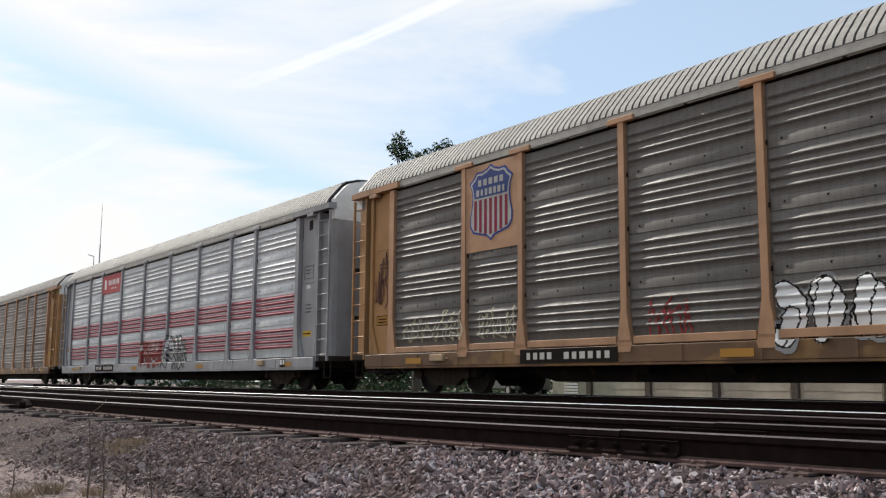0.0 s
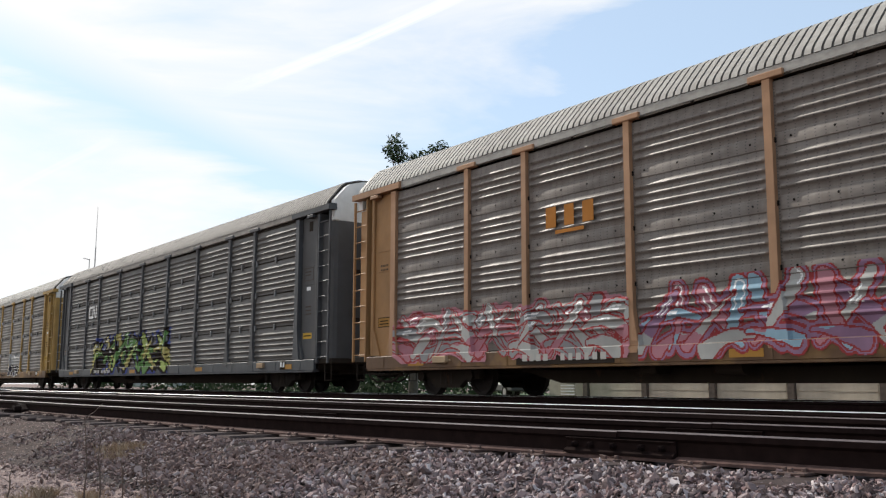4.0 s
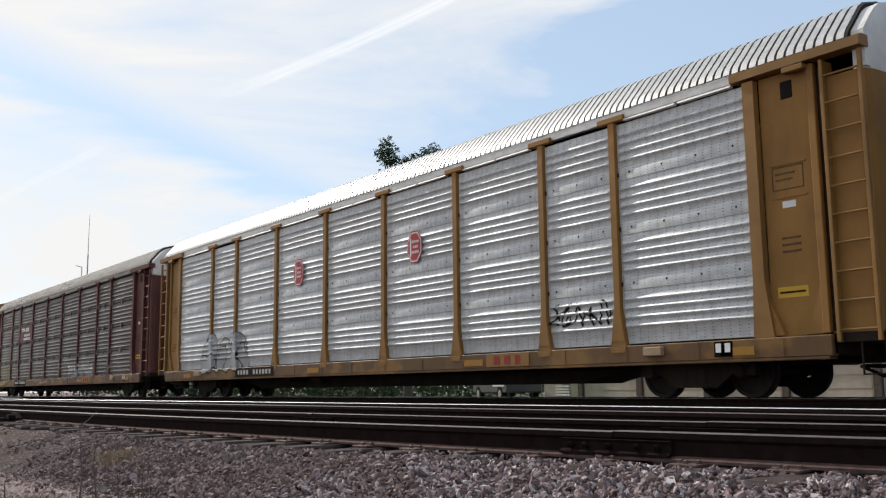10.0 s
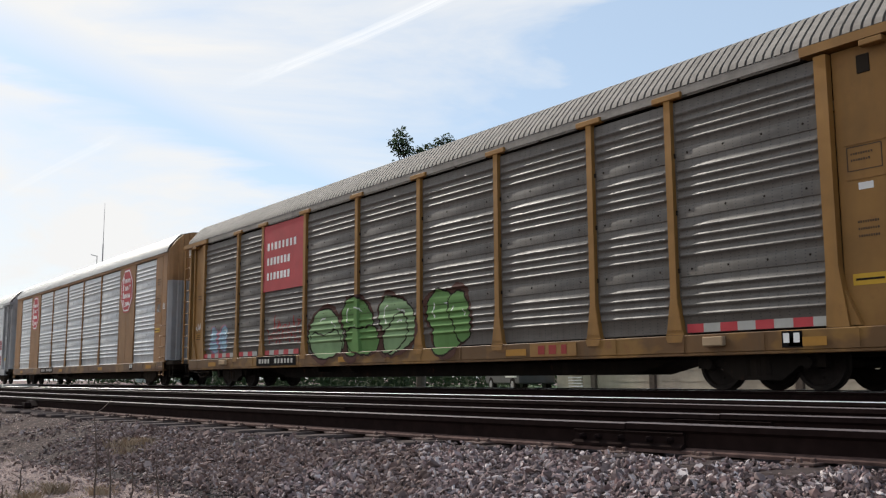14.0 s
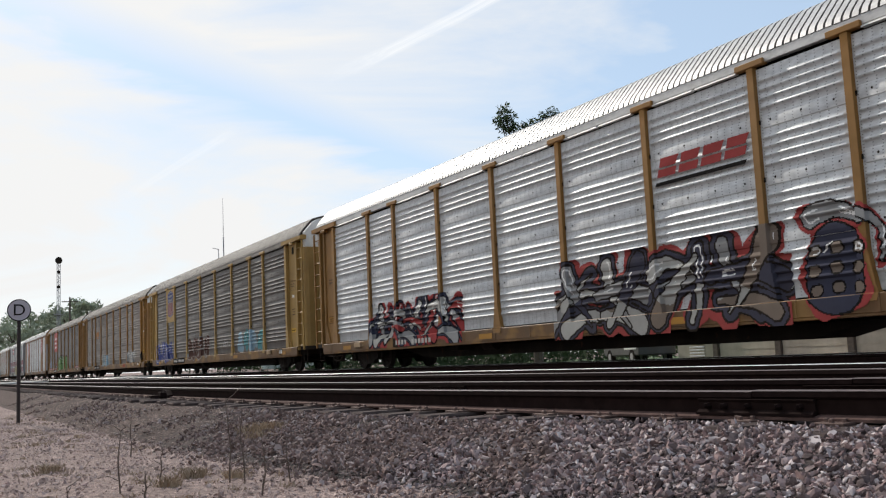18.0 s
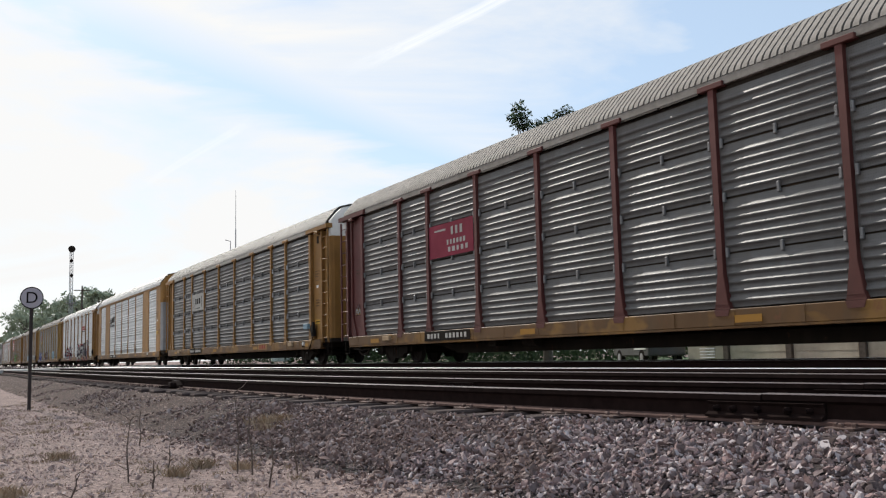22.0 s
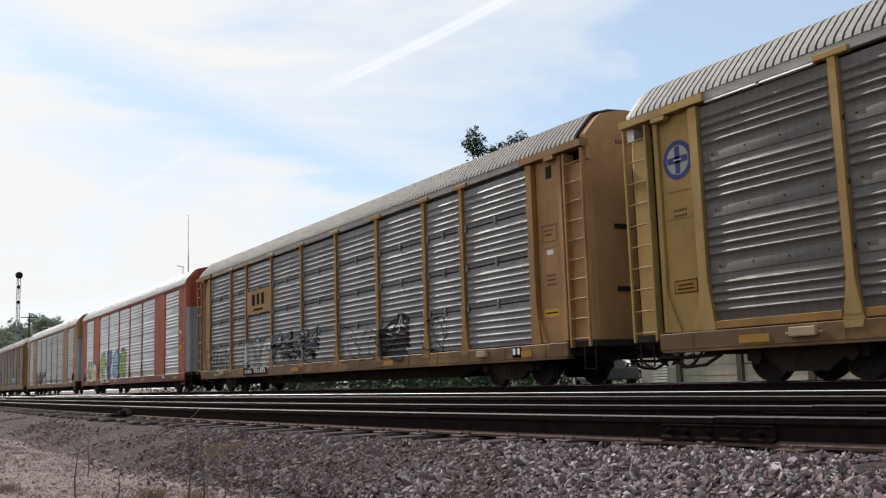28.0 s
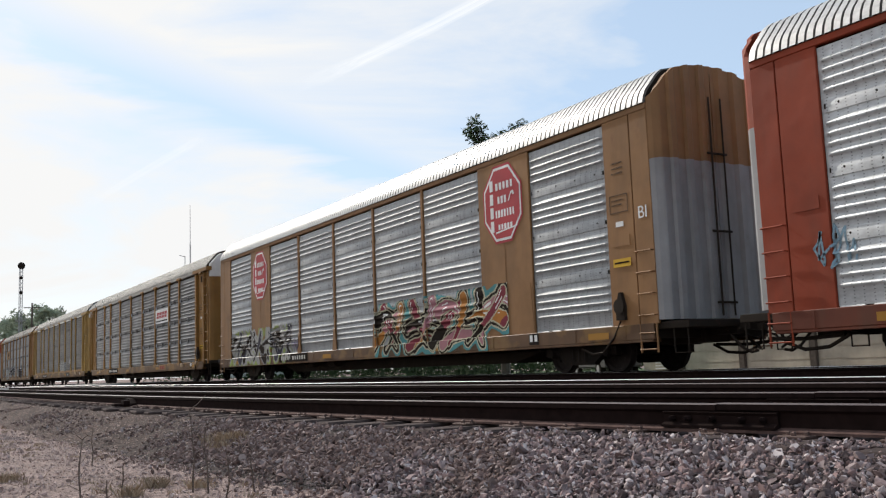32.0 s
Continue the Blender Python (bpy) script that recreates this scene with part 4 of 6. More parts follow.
    flat("notice", [(0, 1, rect(0, 0, 0.5, 0.16)), (1, 2, rect(0, 0, 0.42, 0.03))], [AMBER, BLACK_L], car, -1.487 if style == "flush" else -1.381, -12.4 if style == "flush" else -12.55, 2.1 if style == "flush" else 1.55, "small yellow notice")
    flat("notice", [(0, 1, rect(0, 0, 0.34, 0.24)), (1, 2, rect(-0.09, 0.02, 0.1, 0.14)), (1, 2, rect(0.08, 0.02, 0.1, 0.14))], [BLACK_L, WHITE_L], car, -1.521, -11.35 if style != "flush" else -9.4, 0.76, "black notice board")
    # stencilled data box and small stickers at the rear end
    xs_, ys_ = (-1.477, -12.38) if style == "flush" else (-1.382, -12.58)
    ink = P_STENCIL
    box = [(0, 1, rect(0, 0.17, 0.52, 0.014)), (0, 1, rect(0, -0.17, 0.52, 0.014)), (0, 1, rect(-0.255, 0, 0.014, 0.34)), (0, 1, rect(0.255, 0, 0.014, 0.34))]
    flat("data_stencil", box + bars(-0.04, 0.07, 0.34, 0.03, 9, 0, 1, rnd) + bars(-0.06, -0.02, 0.3, 0.03, 8, 0, 1, rnd), [ink], car, xs_, ys_, 3.25, "worn stencilled data box")
    flat("data_stencil", [b for q in range(3) for b in bars(0, 0.1 - 0.1 * q, 0.32, 0.032, 9, 0, 1, rnd)], [ink], car, xs_, ys_, 3.95 if style == "flush" else 2.25, "worn stencilled lines")
    flat("sticker", [(0, 1, rect(0, 0, 0.22, 0.10))], [WHITE_L], car, xs_, ys_, 2.85, "small white sticker")
    if style != "flush":
        flat("notice", [(1, 1, rect(0, 0, 0.56, 0.24)), (0, 2, rect(0, 0, 0.52, 0.20)), (1, 3, rect(0, 0.03, 0.36, 0.025)), (1, 3, rect(0, -0.04, 0.40, 0.025))], [AMBER_D, BLACK_L], car, xs_, 12.58, 1.72, "yellow notice in a dark frame")
        flat("data_stencil", [b for q in range(2) for b in bars(0, 0.1 - 0.1 * q, 0.34, 0.045, 5, 0, 1, rnd)], [ink], car, xs_, 12.6, 3.0, "worn stencilled lines")
    for y in (11.0, 2.0, -5.0, -11.6):
        flat("reflector", [(0, 1, rect(0, 0, 0.62, 0.13))], [AMBER_D], car, -1.521, y, 0.72, "yellow reflective strip")
    return car


WHEELS = []


AUTORACKS = (
    (-2, "plain", TAN, BROWNED, ROOF_D, "autorack railcar with tan posts and browned corrugated panels"),
    (-1, "plain", SILVER_P, GALV, ROOF_L, "silver autorack railcar with maroon striped panels and graffiti"),
    (0, "plain", TAN, DULL_D, ROOF_L, "tan autorack railcar with a shield emblem and dull panels"),
    (1, "tier", LEMON, DULL, ROOF_L, "faded yellow autorack railcar with four tiers of grey panels"),
    (2, "tier", CHAR, DARK_P, ROOF_D, "charcoal autorack railcar with bright green and blue graffiti"),
    (3, "plain", TAN, BROWNED, ROOF_L, "tan autorack railcar with browned panels and pale graffiti"),
    (4, "plain", TAN, DULL, ROOF_L, "tan autorack railcar with a red and blue shield emblem"),
    (5, "flush", WHITE_P, GALV, ROOF_S, "off-white autorack railcar with bright panels and red octagons"),
    (6, "tier", MAROON, DULL_D, ROOF_D, "maroon autorack railcar with grey panels and yellow graffiti"),
    (7, "plain", YELLOW, GALV, ROOF_S, "yellow autorack railcar with bright silver panels and red emblems"),
    (8, "plain", SILVER_P, GALV, ROOF_S, "silver autorack railcar with maroon stripes and red sign"),
    (9, "flush", BUFF, GALV, ROOF_S, "tan autorack railcar with bright panels and two red octagons"),
    (10, "plain", YELLOW, DULL_D, ROOF_D, "yellow autorack railcar with a red sign and green graffiti"),
    (11, "plain", YELLOW, BROWNED, ROOF_D, "rust-streaked yellow autorack railcar with browned panels"),
    (12, "plain", LEMON, DULL_D, ROOF_D, "faded yellow autorack railcar with a shield and blue graffiti"),
    (13, "plain", YELLOW, GALV, ROOF_S, "yellow autorack railcar with silver panels and large graffiti"),
    (14, "flush", YELLOW, GALV, ROOF_S, "yellow autorack railcar with black horse emblem on bright panels"),
    (15, "tier", YELLOW, GREY_D, ROOF_L, "yellow autorack railcar with grey tiers and a white plate"),
    (16, "tier", MAROON, GREY_D, ROOF_D, "maroon autorack railcar with grey tiers and a red plate"),
    (17, "plain", YELLOW, DULL_D, ROOF_L, "yellow autorack railcar with slogan lettering and a shield"),
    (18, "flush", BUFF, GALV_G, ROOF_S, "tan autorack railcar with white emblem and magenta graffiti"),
    (19, "flush", ORANGE, GALV, ROOF_S, "orange-red autorack railcar with bright panels and graffiti"),
    (20, "tier", YELLOW, GREY_P, ROOF_D, "yellow autorack railcar with grey tiers and a yellow plate"),
    (21, "plain", LEMON, DULL_D, ROOF_L, "yellow autorack railcar with a round blue and white emblem"),
    (22, "tier", YELLOW, GREY_P, ROOF_L, "yellow autorack railcar with grey tiers and a red-lined plate"),
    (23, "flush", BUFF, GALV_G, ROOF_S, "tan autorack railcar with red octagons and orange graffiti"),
    (24, "flush", ORANGE, GALV, ROOF_S, "orange-red autorack railcar with pale blue scribbles"),
)
for row in AUTORACKS:
    extra = {}
    if row[0] in (-1, 8):
        extra = dict(ladder=SILVER_P)
    if row[0] == 8:
        extra = dict(ladder=SILVER_P, cap=SILVER_P)
    if row[0] == 20:
        extra = dict(cap=OCHRE, end=OCHRE)
    if row[0] == 5:
        extra = dict(end=YELLOW, plate=SILVER_P)
    if row[0] in (2, 6, 16):
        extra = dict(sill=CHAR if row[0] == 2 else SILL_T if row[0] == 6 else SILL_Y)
    autorack(*row, **extra)


def paint(name, c):
    return mat_paint(name, tuple(0.78 * v for v in c), 0.25, 0.1, 0.8, 0.06)


P_GREEN, P_LIME = paint("spray_green", (0.16, 0.33, 0.11)), paint("spray_lime", (0.42, 0.52, 0.16))
P_SKY, P_TEAL = paint("spray_pale_blue", (0.34, 0.50, 0.60)), paint("spray_teal", (0.10, 0.34, 0.36))
P_BLUE, P_PURPLE = paint("spray_blue", (0.055, 0.085, 0.30)), paint("spray_purple", (0.27, 0.22, 0.36))
P_PINK, P_RED = paint("spray_pink", (0.52, 0.24, 0.28)), paint("spray_red", (0.38, 0.06, 0.06))
P_CREAM, P_STRAW = paint("spray_cream", (0.62, 0.58, 0.42)), paint("spray_straw", (0.50, 0.44, 0.16))
P_MAUVE, P_TAUPE, P_OLIVE = paint("spray_mauve", (0.34, 0.20, 0.30)), paint("spray_taupe", (0.24, 0.19, 0.155)), paint("spray_olive", (0.24, 0.24, 0.09))
P_GREY, P_ORG = paint("spray_grey", (0.34, 0.34, 0.34)), paint("spray_orange", (0.55, 0.22, 0.05))
P_MINT, P_UMBER, P_WINE = paint("spray_mint", (0.30, 0.46, 0.24)), paint("spray_umber", (0.10, 0.045, 0.04)), paint("spray_wine", (0.27, 0.04, 0.07))
P_FADED = paint("faded_blue", (0.075, 0.10, 0.26))
P_SILVER = paint("spray_silver", (0.52, 0.53, 0.535))
P_NAVY = paint("spray_navy", (0.05, 0.055, 0.09))
P_PALE = paint("spray_faded_white", (0.50, 0.49, 0.46))
STEP = paint("bracket_pale_tan", (0.50, 0.36, 0.23))
W, K = WHITE_L, BLACK_L
STYLE = {row[0]: row[1] for row in AUTORACKS}
# car, front y, rear y, low z, high z, fills, outline, letters, mode, halo
FRONT_CARS = (
    (0, 1.3, -1.15, 0.60, 1.88, (W,), K, 4, "b", P_GREY),
    (-1, 1.5, -0.9, 0.70, 1.75, (P_RED,), MAROON, 3, "w", None),
    (-1, -1.0, -3.5, 0.62, 1.9, (P_PALE, P_GREY), K, 3, "w", None),
    (1, -4.2, -6.8, 1.25, 1.95, (P_PALE,), P_GREY, 4, "w", None),
    (1, -4.2, -6.8, 0.58, 1.30, (P_NAVY, K), W, 4, "b", K),
    (2, 7.8, -2.0, 0.62, 2.3, (P_GREEN, P_LIME, P_STRAW, P_GREEN, K), K, 6, "w", P_BLUE),
    (3, 12.0, 4.4, 0.70, 1.9, (P_PALE, P_PINK, P_PALE, P_GREY), P_RED, 7, "w", P_PINK),
    (3, 4.2, -1.4, 0.64, 1.95, (P_PALE, P_PINK, P_SKY, P_MAUVE), P_RED, 5, "w", None),
    (3, -1.7, -4.2, 0.62, 1.8, (P_GREY,), K, 2, "o", None),
    (3, -5.2, -7.5, 0.80, 1.95, (P_SKY, P_SKY, P_PURPLE), K, 2, "b", None),
    (3, -7.3, -10.2, 0.72, 2.05, (P_SKY, P_PURPLE, P_SKY, P_GREY), K, 3, "w", None),
    (3, -10.2, -11.7, 0.95, 1.75, (P_MAUVE, P_PURPLE), K, 2, "w", None),
    (4, 11.9, 9.3, 0.60, 2.0, (P_PALE,), P_PALE, 2, "o", None),
    (0, -1.6, -4.2, 0.95, 1.75, (P_GREY,), P_GREY, 3, "o", None),
    (0, -4.6, -7.0, 0.95, 1.85, (P_GREY,), P_GREY, 2, "o", None),
    (0, -9.3, -11.8, 0.95, 1.8, (P_GREY,), P_GREY, 3, "o", None),
)
MIDDLE_CARS = (
    (6, 12.6, 8.7, 0.62, 1.8, (CHAR,), P_STRAW, 5, "o", None),
    (6, -2.9, -6.8, 0.85, 1.5, (P_PALE,), P_GREY, 5, "w", None),
    (6, 7.2, -3.0, 0.62, 2.0, (P_PALE,), P_PALE, 6, "o", None),
    (7, 10.0, 6.2, 0.56, 2.05, (P_SILVER,), K, 3, "b", None),
    (8, 3.9, -1.8, 0.60, 2.2, (P_CREAM, P_STRAW), P_OLIVE, 6, "b", P_CREAM),
    (8, -3.5, -8.2, 0.55, 2.25, (K, P_NAVY), W, 5, "b", K),
    (10, 4.2, -3.6, 0.56, 2.35, (P_MINT, P_GREEN), K, 4, "b", P_UMBER),
    (10, 11.5, 9.95, 0.98, 2.0, (P_SKY,), P_PURPLE, 2, "b", P_PINK),
    (11, 4.2, 0.2, 0.70, 1.8, (P_PALE, P_SKY), P_GREY, 5, "b", None),
    (11, -7.3, -9.9, 0.9, 1.75, (P_PALE,), P_GREY, 4, "w", None),
    (12, 12.0, 7.9, 0.62, 1.95, (P_BLUE,), P_PALE, 4, "b", P_BLUE),
    (12, 4.2, -0.2, 0.62, 2.0, (P_UMBER,), P_PALE, 4, "b", None),
    (12, -5.0, -9.0, 0.80, 1.9, (P_SKY, P_TEAL), P_GREY, 4, "b", None),
)
LATER_CARS = (
    (13, 9.2, 3.2, 0.62, 2.0, (P_GREY, P_RED, P_PALE, P_NAVY), K, 5, "w", P_RED),
    (13, -1.0, -7.7, 0.50, 2.2, (P_PALE, P_TAUPE, P_PALE, P_GREY, P_NAVY), K, 4, "w", P_RED),
    (13, -7.5, -9.6, 0.50, 2.45, (P_NAVY, P_TAUPE, P_GREY), K, 2, "g", P_RED),
    (18, 7.1, 3.2, 0.62, 2.1, (P_WINE, P_NAVY), P_PALE, 4, "b", None),
    (18, 2.9, 1.6, 1.35, 2.0, (P_NAVY,), P_NAVY, 2, "b", None),
    (19, 11.5, 8.0, 0.62, 2.15, (P_CREAM,), K, 4, "b", K),
    (19, 7.0, -0.6, 0.60, 2.65, (P_LIME, P_PURPLE, P_SKY), P_BLUE, 4, "b", P_PURPLE),
    (17, -3.4, -6.8, 0.62, 1.9, (P_PALE, P_SKY), P_BLUE, 4, "w", None),
)
REAR_CARS = (
    (20, 12.0, 9.4, 0.62, 1.85, (P_GREY,), K, 3, "w", None),
    (20, 7.4, 4.5, 0.62, 2.15, (P_PALE, P_GREY), K, 3, "b", None),
    (20, 4.4, 0.0, 1.0, 2.1, (P_NAVY, K), P_GREY, 4, "w", None),
    (20, -1.6, -4.5, 0.70, 1.95, (P_GREY,), K, 2, "o", None),
    (20, -4.4, -6.2, 0.70, 2.05, (K, P_NAVY), K, 1, "w", None),
    (20, -6.2, -8.4, 0.80, 1.9, (P_GREY,), K, 1, "o", None),
    (21, -1.9, -4.9, 0.95, 1.85, (P_PALE,), P_GREY, 4, "w", None),
    (23, 12.0, 5.2, 0.58, 1.95, (K, P_NAVY, K, P_PALE), P_GREY, 5, "w", P_LIME),
    (23, -1.5, -8.4, 0.58, 2.1, (P_PINK, P_ORG, P_WINE, K), P_CREAM, 4, "w", P_TEAL),
)
for n, (k, y0, y1, z0, z1, fills, line, letters, mode, halo) in enumerate(FRONT_CARS + MIDDLE_CARS + LATER_CARS + REAR_CARS):
    graffiti(CARS[k], STYLE[k], y0, y1, z0, z1, fills, line, 31 + n, letters, mode, halo=halo)
TAGS_FRONT = (
    (0, 11.6, 9.1, 1.15, 1.85, P_CREAM),
    (0, 8.7, 7.4, 1.15, 1.8, P_CREAM),
    (0, 3.9, 2.9, 0.92, 1.75, P_RED),
    (0, 12.9, 12.3, 2.0, 3.5, MAROON),
    (1, -1.9, -3.7, 0.66, 0.86, K),
    (4, 4.2, 2.2, 1.1, 2.0, P_LIME),
    (4, -12.35, -12.95, 2.02, 2.34, K),
    (6, -7.7, -10.5, 0.95, 1.75, P_GREY),
    (7, -7.35, -8.9, 1.3, 1.85, K),
    (8, -2.5, -3.4, 1.15, 1.6, W),
    (10, 6.8, 4.6, 1.2, 2.2, P_RED),
    (12, -2.7, -4.2, 1.25, 1.55, P_PALE),
)
TAGS_REAR = (
    (18, 9.3, 8.3, 1.52, 1.9, P_PALE),
    (18, 9.2, 7.7, 1.08, 1.42, P_PALE),
    (19, 12.8, 11.7, 0.8, 1.45, K),
    (19, 7.9, 7.1, 1.2, 2.2, K),
    (21, -6.2, -6.9, 1.55, 2.05, W),
    (21, 7.1, 5.0, 1.0, 1.7, P_PALE),
    (23, 5.3, 4.4, 1.0, 1.55, P_PURPLE),
    (24, 12.3, 11.55, 1.5, 2.35, P_SKY),
    (2, 12.9, 12.3, 1.3, 2.8, P_GREY),
    (9, -12.2, -12.7, 2.8, 3.2, P_GREY),
    (16, 12.8, 12.4, 1.6, 2.0, P_PALE),
    (10, 12.9, 12.35, 1.9, 2.15, W),
)
for n, (k, y0, y1, z0, z1, mt) in enumerate(TAGS_FRONT + TAGS_REAR):
    scrawl(CARS[k], STYLE[k], y0, y1, z0, z1, mt, 400 + n, width=0.020 if z1 - z0 > 0.3 else 0.014)

# emblems and signs, their words as bars
rnd = random.Random(5)


def shield_sign(k):
    car = CARS[k]
    plate_p = TAN if k in (0, 4) else LEMON if k == 12 else YELLOW
    flat("emblem_plate", [(0, 1, rect(0, 0, 1.72, 1.86))], [plate_p], car, -1.486, 8.16, 3.91, "painted steel plate")
    s = 1.52
    base = [(0, 1, shield(s * 1.06)), (1, 2, shield(s))]
    right = [(0.0, 0.465), (0.07, 0.425), (0.18, 0.395), (0.285, 0.40), (0.34, 0.335), (0.415, 0.285), (0.375, 0.19), (0.357, 0.08)]
    base += [(2, 3, [(x * s, y * s) for x, y in right[::-1]] + [(-x * s, y * s) for x, y in right[1:]])]
    base += bars(0, 0.29 * s, 0.9, 0.14, 5, 1, 4, rnd) + bars(0, 0.15 * s, 1.0, 0.14, 7, 1, 4, rnd)
    for q in range(-3, 4):
        low = -0.45 + 0.012 * abs(q) ** 1.7
        base.append((3, 3, rect(q * 0.112 * s, (0.05 + low) * s / 2, 0.058 * s, (0.05 - low) * s)))
    flat("shield_emblem", base, [P_BLUE, WHITE_L, BLUE_L, RED_L] if k == 4 else [P_BLUE, P_PALE, P_FADED, P_WINE], car, -1.492, 8.16, 4.0, "blue and white shield with red stripes")


for k in (0, 4, 12, 17):
    shield_sign(k)


def slanted(cx, cz, w, h, mi, layer=1):
    """Four leaning blocks with a nick in each, for a worn railway emblem."""
    out, step = [], w / 4
    for q in range(4):
        a, b = cx - w / 2 + q * step, cx - w / 2 + (q + 0.86) * step
        k = 0.35 * h
        out += [(mi, layer, [(a, cz - h / 2), (b, cz - h / 2), (b + 0.4 * k, cz - 0.08 * h), (a + 0.4 * k, cz - 0.08 * h)]),
                (mi, layer, [(a + 0.55 * k, cz + 0.02 * h), (a + 0.9 * step, cz + 0.02 * h), (b + k, cz + h / 2), (a + k, cz + h / 2)])]
    return out


def octagon_sign(k, y):
    flat("octagon_emblem", [(0, 1, octagon(0.99, 0.86)), (1, 2, octagon(0.93, 0.86)), (0, 3, octagon(0.865, 0.86))][::1]
         + [(1, 4, rect(-0.42, z, 0.13, 0.26)) for z in (0.46, 0.14, -0.18, -0.5)] + [b for i, z in enumerate((0.45, 0.13, -0.19, -0.5)) for b in bars(0.10 - 0.10 * (i == 1), z - 0.04, (0.74, 0.40, 0.80, 0.60)[i], 0.17 if i < 3 else 0.12, (5, 3, 7, 5)[i], 1, 4, rnd)]
         + [(1, 4, [(0.24, 0.02), (0.36, 0.22), (0.46, 0.24), (0.50, 0.14), (0.44, 0.14), (0.42, 0.19), (0.37, 0.17), (0.29, 0.02)]), (1, 4, [(-0.30, -0.68), (0.56, -0.60), (0.58, -0.57), (-0.28, -0.64)])],
         [RED_L, WHITE_L], CARS[k], -1.482, y, 3.93, "red octagon emblem with white bars")


for k in (5, 9, 23):
    octagon_sign(k, 8.35)
    octagon_sign(k, -8.35)


def plaque(k, y, z, w, h, field, ink, rows, label, x=-1.485):
    polys = [(0, 1, rect(0, 0, w, h))]
    for cx, cz, bw, bh, n in rows:
        polys += bars(cx, cz, bw, bh, n, 1, 2, rnd)
    flat("sign_plate", polys, [field, ink], CARS[k], x, y, z, label)


plaque(1, 5.79, 3.36, 2.55, 0.90, LEMON, BLUE_L, ((0, 0.08, 1.6, 0.46, 3), (0.1, -0.34, 1.7, 0.09, 1)), "yellow sign with a dark blue emblem")
plaque(15, 5.79, 3.36, 2.5, 0.90, P_PALE, BLACK_L, ((0, 0.04, 1.2, 0.30, 3), (-0.85, 0, 0.08, 0.56, 1), (0.85, 0, 0.08, 0.56, 1), (0, -0.32, 1.0, 0.06, 5)), "white sign with a black emblem")
plaque(20, 5.79, 3.36, 2.5, 0.90, YELLOW, BLACK_L, ((0, 0.08, 1.5, 0.42, 3), (0, -0.3, 1.6, 0.08, 1)), "yellow sign with a dark emblem")
plaque(6, 5.79, 3.36, 2.5, 0.92, MAROON, WHITE_L, ((0.35, 0.22, 0.75, 0.22, 3), (-0.60, 0.29, 1.3, 0.05, 1), (-0.50, 0.19, 1.1, 0.05, 1), (0.3, -0.08, 1.3, 0.13, 7), (0.3, -0.28, 1.5, 0.13, 8)), "maroon sign with white bars")
plaque(16, 5.79, 3.36, 2.5, 0.92, P_WINE, P_PALE, ((0.35, 0.22, 0.75, 0.22, 3), (-0.60, 0.29, 1.3, 0.05, 1), (0.3, -0.08, 1.1, 0.13, 6), (0.4, -0.28, 1.2, 0.13, 5)), "dull red sign with worn white bars")
flat("sign_plate", [(0, 1, rect(0, 0, 2.5, 0.72))] + slanted(0, 0.06, 2.1, 0.30, 1, 2) + [(2, 2, rect(0, -0.24, 2.2, 0.06))], [WHITE_L, RED_L, BLACK_L], CARS[22], -1.485, -5.79, 3.36, "white sign with a red slanted emblem")
plaque(10, 5.79, 3.82, 2.6, 2.0, RED_L, WHITE_L, ((-0.1, 0.35, 2.0, 0.22, 8), (-0.3, -0.1, 1.6, 0.22, 7), (-0.3, -0.55, 1.6, 0.22, 7)), "red sign with three rows of white bars")
for k in (-1, 8):
    plaque(k, 5.79, 4.38, 2.6, 0.80, RED_L, WHITE_L, ((-0.85, 0.0, 0.45, 0.42, 1), (0.3, 0.06, 1.5, 0.22, 8), (0.35, -0.2, 0.8, 0.05, 3)), "red sign with white bars")
for k in (3, 11):
    polys = bars(0, 0.06, 1.5, 0.40, 3, 0, 1, rnd) + bars(0, -0.24, 1.6, 0.07, 1, 0, 1, rnd)
    flat("panel_emblem", polys, [P_ORG], CARS[k], -1.482, 5.9, 3.35, "faded orange emblem")
flat("panel_emblem", slanted(0, 0.10, 2.3, 0.36, 0) + [(1, 1, [(-1.22, -0.24), (1.05, -0.24), (1.10, -0.17), (-1.18, -0.17)])], [P_RED, BLACK_L], CARS[13], -1.482, -5.85, 3.52, "red-orange emblem with a dark underline")
for y in (2.95, -2.8):
    flat("panel_emblem", [(0, 1, octagon(0.40, 0.8)), (1, 2, octagon(0.37, 0.8)), (0, 3, octagon(0.335, 0.8)), (1, 4, rect(-0.14, 0, 0.05, 0.42))] + bars(0.05, 0.12, 0.28, 0.06, 4, 1, 4, rnd) + bars(0.05, 0.0, 0.22, 0.06, 3, 1, 4, rnd) + bars(0.05, -0.12, 0.28, 0.06, 5, 1, 4, rnd), [RED_L, WHITE_L], CARS[7], -1.482, y, 3.42, "small red octagon emblem with white bars")
